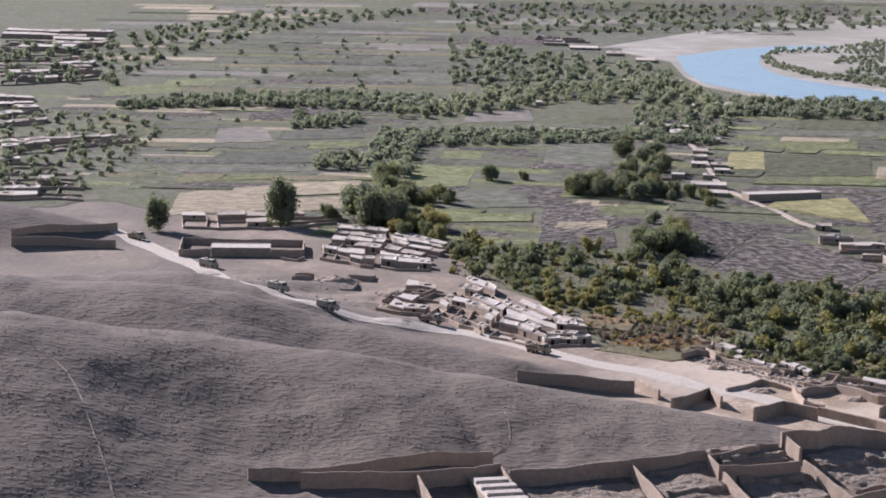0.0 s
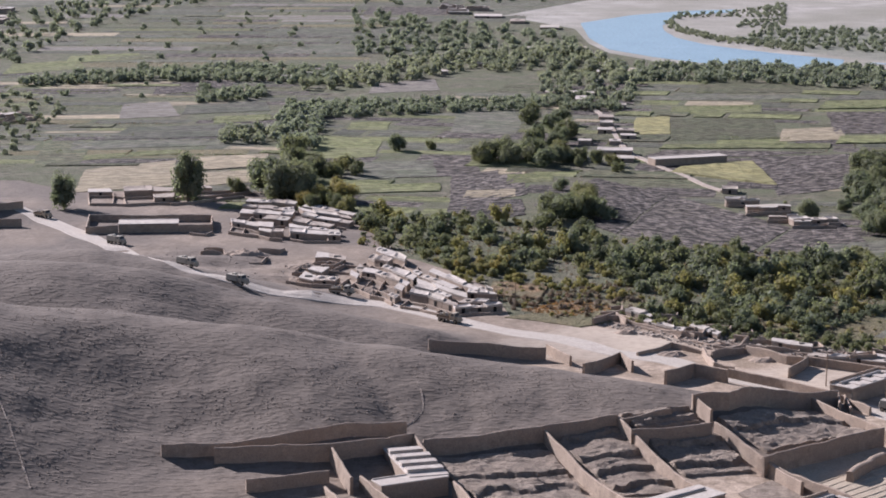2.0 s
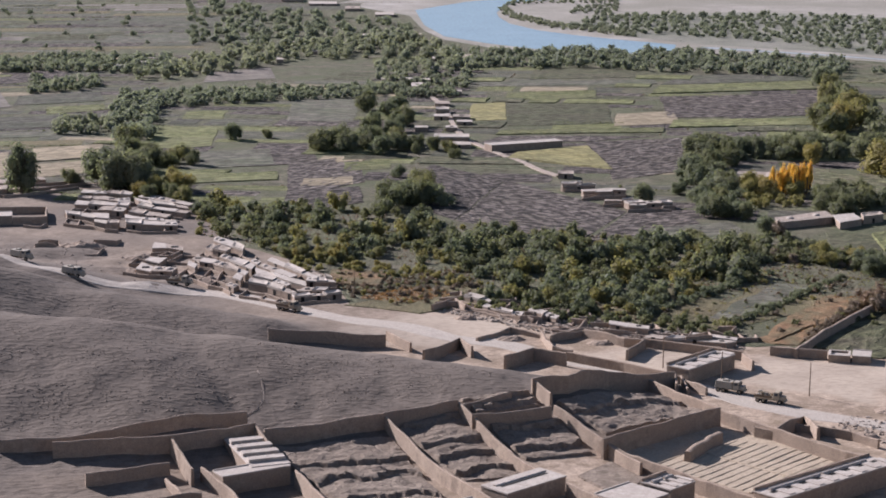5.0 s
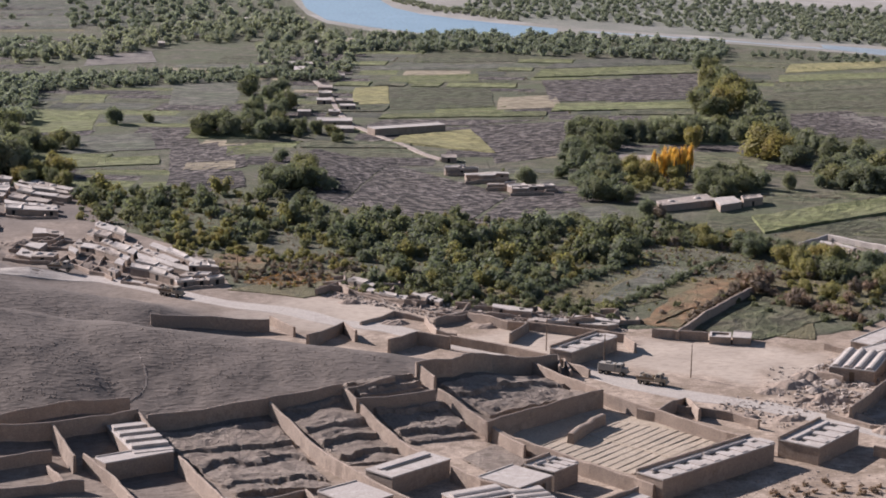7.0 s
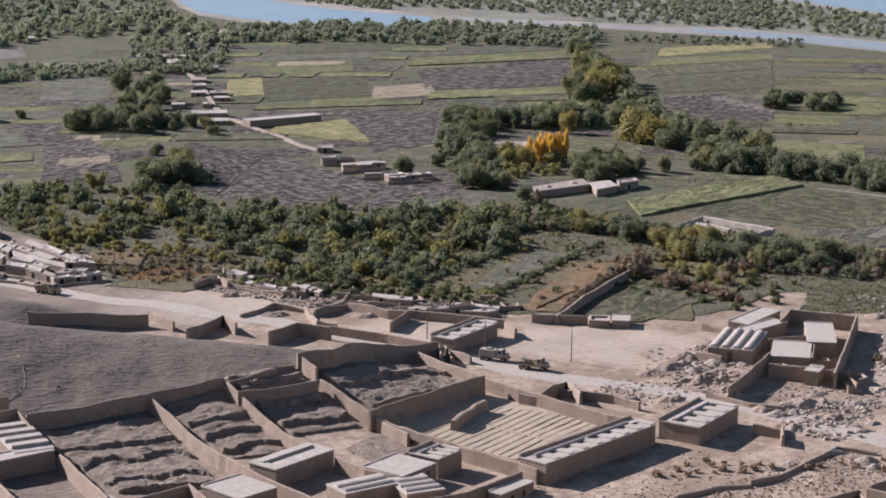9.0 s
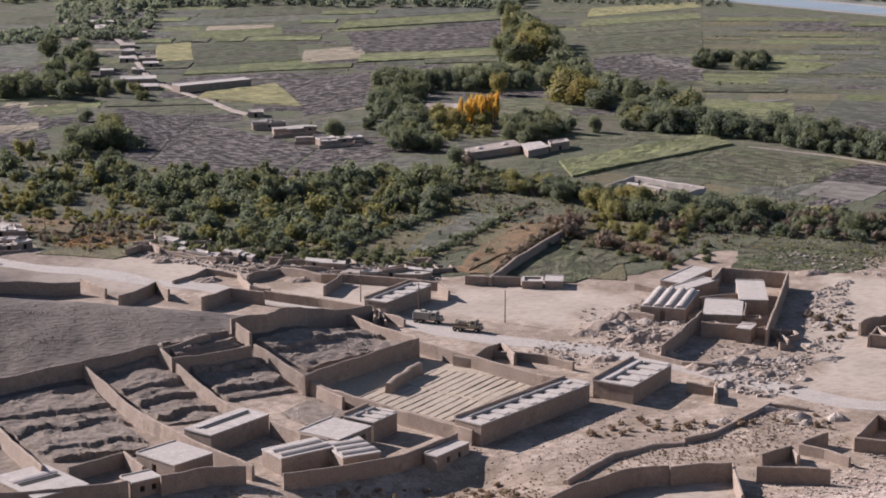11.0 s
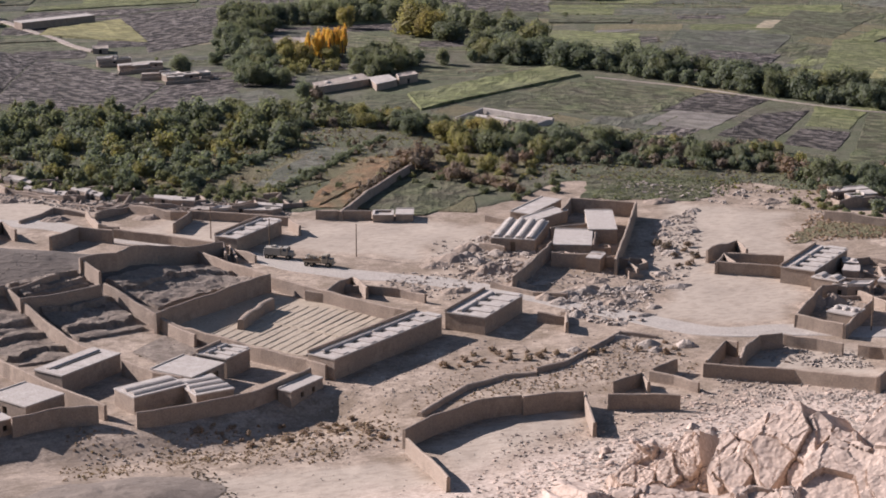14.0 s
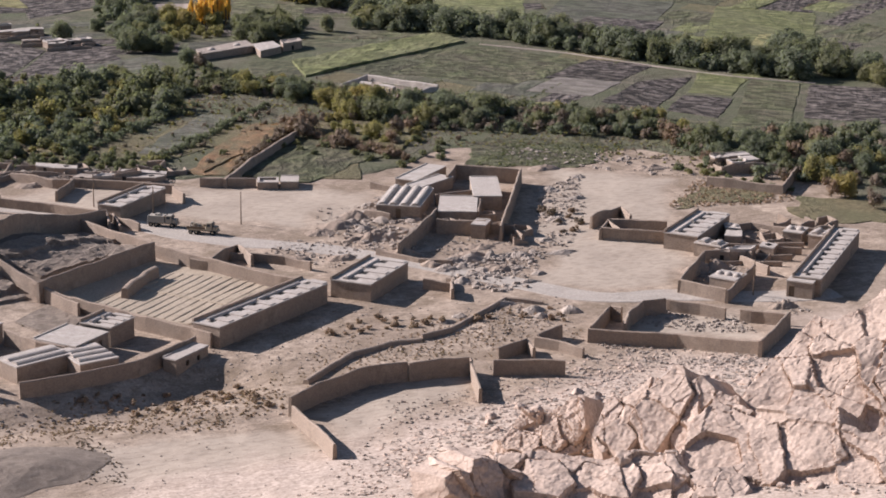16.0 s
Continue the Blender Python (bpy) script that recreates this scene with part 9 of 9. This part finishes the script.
tufts("tufts", scatter([(112.0, 470.0), (141.3, 493.7), (168.0, 476.1), (199.1, 446.0), (228.0, 420.0), (245.0, 376.0), (222.0, 372.0), (205.0, 405.0), (172.0, 418.0), (150.0, 440.0), (128.0, 425.0), (106.0, 432.0)], 1300, 754), 0.55, M_YELLOW, "ochre weeds on the plots by the stream", 754)
# broken stone below the crags, pale debris beside the grass plot, scrub along the wash
SCREE = [(124.0, 262.0), (133.9, 270.4), (154.2, 268.2), (167.3, 260.1), (160.0, 240.0), (148.0, 206.0), (130.0, 190.0), (96.2, 225.3), (89.5, 231.9), (98.3, 246.1)]
stones("scree", scatter(SCREE, 2600, 755), 0.16, 0.75, M_ROCK, "broken angular rock strewn below the crags", 755, 0.3, 0.55)
stones("scree", scatter(SCREE, 2600, 756), 0.14, 0.6, M_STONE, "grey-brown broken rock strewn below the crags", 756, 0.3, 0.55)
stones("rubble", scatter([(183.1, 405.2), (190.0, 412.9), (208.3, 395.1), (219.4, 387.4), (217.3, 368.2), (203.9, 379.7), (190.0, 396.0)], 420, 757), 0.15, 0.8, M_DUST, "pale broken brick beside a green plot", 757)
WASH_SIDE = [(45.8, 293.4), (57.5, 287.8), (68.2, 286.5), (82.4, 284.8), (94.1, 281.5), (92.9, 272.7), (78.4, 264.8), (60.8, 269.4), (41.7, 272.3)]
tufts("tufts", scatter(WASH_SIDE, 800, 758), 0.36, M_TUFT, "brown withered scrub along the dry wash", 758, 6)
tufts("tufts", scatter([(59.0, 272.0), (63.2, 272.0), (63.6, 250.6), (56.2, 252.8)], 160, 759), 0.3, M_BROWN, "brown weeds in a gully", 759, 6)

# pale rubble and slumped brick round the ruined compound
stones("rubble", scatter([(130.1, 360.5), (145.2, 375.7), (160.0, 385.3), (148.5, 354.4), (143.7, 337.5), (132.7, 343.1)], 900, 760), 0.15, 0.95, M_DUST, "pale broken brick spread before the compound", 760)
for i, (x, y) in enumerate(spots([(130.1, 360.5), (145.2, 375.7), (160.0, 385.3), (148.5, 354.4), (143.7, 337.5), (132.7, 343.1)], 16, 3.0, 770)):
    mound(x, y, 1.4 + 0.5 * (i % 4), 1.0 + 0.4 * (i % 3), 0.45 + 0.2 * (i % 3), 90 + i, M_DUST, "low heap of pale rubble and earth")
stones("rubble", scatter([(141.4, 330.6), (160.4, 332.0), (153.1, 313.8), (143.9, 308.2), (139.0, 318.5)], 700, 761), 0.15, 0.9, M_DUST, "broken brick thrown down beside the road", 761)
for i, (x, y) in enumerate(spots([(141.4, 330.6), (160.4, 332.0), (153.1, 313.8), (143.9, 308.2), (139.0, 318.5)], 14, 3.0, 771)):
    mound(x, y, 1.4 + 0.5 * (i % 4), 1.0 + 0.4 * (i % 3), 0.45 + 0.2 * (i % 3), 110 + i, M_DUST, "low heap of pale rubble and earth")
stones("rubble", scatter([(179.1, 371.6), (194.2, 381.7), (183.4, 356.1), (163.8, 325.0), (158.5, 326.8)], 600, 762), 0.15, 0.7, M_STONE, "stones along the compound's outer wall", 762)
for i, (x, y) in enumerate(spots([(179.1, 371.6), (194.2, 381.7), (183.4, 356.1), (163.8, 325.0), (158.5, 326.8)], 8, 3.0, 772)):
    mound(x, y, 1.4 + 0.5 * (i % 4), 1.0 + 0.4 * (i % 3), 0.45 + 0.2 * (i % 3), 130 + i, M_DUST, "low heap of pale rubble and earth")
stones("rubble", scatter([(123.6, 294.1), (135.6, 305.9), (153.0, 305.2), (150.8, 294.4), (130.4, 282.9)], 300, 763), 0.12, 0.45, M_STONE, "stones and clods on the waste ground", 763)
for i, (x, y) in enumerate(spots([(123.6, 294.1), (135.6, 305.9), (153.0, 305.2), (150.8, 294.4), (130.4, 282.9)], 6, 3.0, 773)):
    mound(x, y, 1.4 + 0.5 * (i % 4), 1.0 + 0.4 * (i % 3), 0.45 + 0.2 * (i % 3), 150 + i, M_DUST, "low heap of pale rubble and earth")

# ---- vehicles, poles ----


def wheel(parent, x, y, radius, width):
    bm = bmesh.new()
    bmesh.ops.create_cone(bm, cap_ends=True, segments=16, radius1=radius, radius2=radius, depth=width, matrix=Matrix.Rotation(math.pi / 2, 4, "X"))
    bmesh.ops.bevel(bm, geom=[e for e in bm.edges if e.calc_face_angle(0) > 1], offset=0.07, segments=1, affect="EDGES")
    tyre = part("wheel", bm, M_RUBBER, parent, "dusty black tyre")
    tyre.location = (x, y, radius)
    for side in (-1, 1):
        rim = bmesh.new()
        bmesh.ops.create_cone(rim, cap_ends=True, segments=12, radius1=0.5 * radius, radius2=0.42 * radius, depth=0.06, matrix=Matrix.Translation((0, side * (width / 2 + 0.02), 0)) @ Matrix.Rotation(-side * math.pi / 2, 4, "X"))
        part("rim", rim, M_TAN, tyre)


def truck(x, y, turn, paint, load, seed=0, label=""):
    """A heavy high-wheeled truck: hull, cab, bonnet, six wheels and what it carries."""
    t = empty("truck", pose(x, y, ground_at(x, y), 0, 0, turn), label, "truck", "parked trucks")
    t.scale = (0.85, 0.85, 0.85)
    part("chassis", box(-3.2, -0.5, 0.65, 3.2, 0.5, 0.95), M_DULL, t)
    part("cab", box(0.9, -1.15, 0.95, 2.5, 1.15, 2.75, 0.14, 0.08), paint, t)
    part("bonnet", box(2.45, -0.95, 0.95, 3.5, 0.95, 1.85, 0.08, 0.06), paint, t)
    part("bumper", box(3.45, -1.15, 0.6, 3.65, 1.15, 0.95), M_DULL, t)
    part("windscreen", box(2.38, -0.9, 1.95, 2.47, 0.9, 2.55), M_GLASS, t, "dusty windscreen")
    for side in (-1, 1):
        part("side_window", box(1.3, side * 1.08 - 0.03, 1.95, 2.1, side * 1.08 + 0.03, 2.5), M_GLASS, t)
        part("mirror", box(2.3, side * 1.35 - 0.05, 1.9, 2.4, side * 1.35 + 0.05, 2.3), M_DULL, t)
        part("mudguard", box(2.0, side * 0.98 - 0.2, 1.15, 3.3, side * 0.98 + 0.2, 1.3), paint, t)
        for wx in (2.55, -1.2, -2.45):
            wheel(t, wx, side * 1.0, 0.58, 0.38)
    if load == "hull":
        part("hull", box(-3.3, -1.2, 0.95, 0.85, 1.2, 2.6, 0.18, 0.08), paint, t)
        part("hatch_ring", box(-1.6, -0.6, 2.6, -0.4, 0.6, 2.95, 0.08, 0.05), paint, t)
        part("antenna", box(-3.0, -1.0, 2.5, -2.96, -0.96, 5.2), M_DULL, t)
        part("antenna", box(0.4, 0.9, 2.5, 0.44, 0.94, 4.6), M_DULL, t)
    else:
        part("cargo_bed", box(-3.3, -1.2, 0.95, 0.8, 1.2, 1.35), paint, t)
        for side in (-1, 1):
            part("side_board", box(-3.3, side * 1.2 - 0.04, 1.35, 0.8, side * 1.2 + 0.04, 1.8), M_WOOD, t)
        rng = random.Random(seed)
        for i in range(9):
            a, b = -2.9 + 0.85 * (i % 4), -0.75 + 0.75 * (i // 4 % 3)
            part("cargo_sack", box(a, b, 1.35, a + rng.uniform(0.6, 0.9), b + rng.uniform(0.5, 0.7), rng.uniform(1.9, 2.7), 0.08, 0.1), M_TAN if i % 2 else M_DULL, t, "dusty bundled load")
    return t


def pole(x, y, height=6.5, arm=False):
    bm = bmesh.new()
    limb(bm, (0, 0, -0.5), (0.05, 0, height), 0.13, 0.08, 8)
    p = empty("utility_pole", pose(x, y, ground_at(x, y)), "thin weathered wooden pole beside the road", "pole", "poles")
    part("shaft", bm, M_WOOD, p)
    return p


truck(101.9, 373.7, -35, M_DULL, "hull", 1, "dark armoured truck parked beside the road")
truck(107.4, 365.6, -35, M_TAN, "cargo", 2, "tan truck with a bundled load")
truck(21.9, 449.6, -40, M_TAN, "cargo", 4, "tan truck with a bundled load")
truck(-61.4, 540.4, -40, M_DULL, "hull", 5, "dark armoured truck on the dirt road")
truck(-38.2, 480.3, -40, M_DULL, "hull", 6, "dark armoured truck on the dirt road")
truck(-25.9, 468.6, -40, M_DULL, "hull", 7, "dark armoured truck on the dirt road")
truck(-2.1, 474.8, -20, M_DULL, "cargo", 8, "dark truck with a load by the houses")
truck(-86.1, 579.2, -40, M_TAN, "cargo", 9, "tan truck parked at the village gate")
stones("rubble", scatter([(53.5, 447.1), (74.8, 423.9), (101.2, 410.5), (114.1, 404.0), (115.6, 418.9), (93.7, 431.9), (71.6, 449.6), (59.9, 457.9)], 1500, 717), 0.12, 0.6, M_STONE, "broken mud brick among the ruins", 717)
stones("rubble", scatter([(135.2, 340.1), (151.7, 355.1), (163.6, 349.7), (161.1, 329.7), (149.4, 319.0), (137.8, 327.6)], 700, 718), 0.1, 0.45, M_STONE, "broken mud brick before the compound", 718)
stones("rubble", scatter([(146.6, 282.8), (168.9, 267.8), (160.6, 254.3), (146.3, 270.6)], 600, 719), 0.1, 0.5, M_STONE, "stones below a yard wall", 719)
stones("rubble", scatter([(176.0, 304.8), (181.3, 297.4), (205.7, 316.2), (215.9, 320.5), (214.5, 330.1), (193.1, 325.5)], 500, 720), 0.1, 0.45, M_STONE, "fallen brick among the yards", 720)
stones("rubble", spots([(182.4, 286.3), (183.1, 280.4), (187.6, 280.5), (188.6, 289.0), (185.1, 289.7)], 110, 0.4, 716), 0.1, 0.5, M_STONE, "pale rubble beside a yard wall", 716)
pole(116.1, 369.3)
pole(93.3, 393.0)
pole(183.4, 293.0)
pole(37.3, 460.5)
pole(101.7, 379.6)
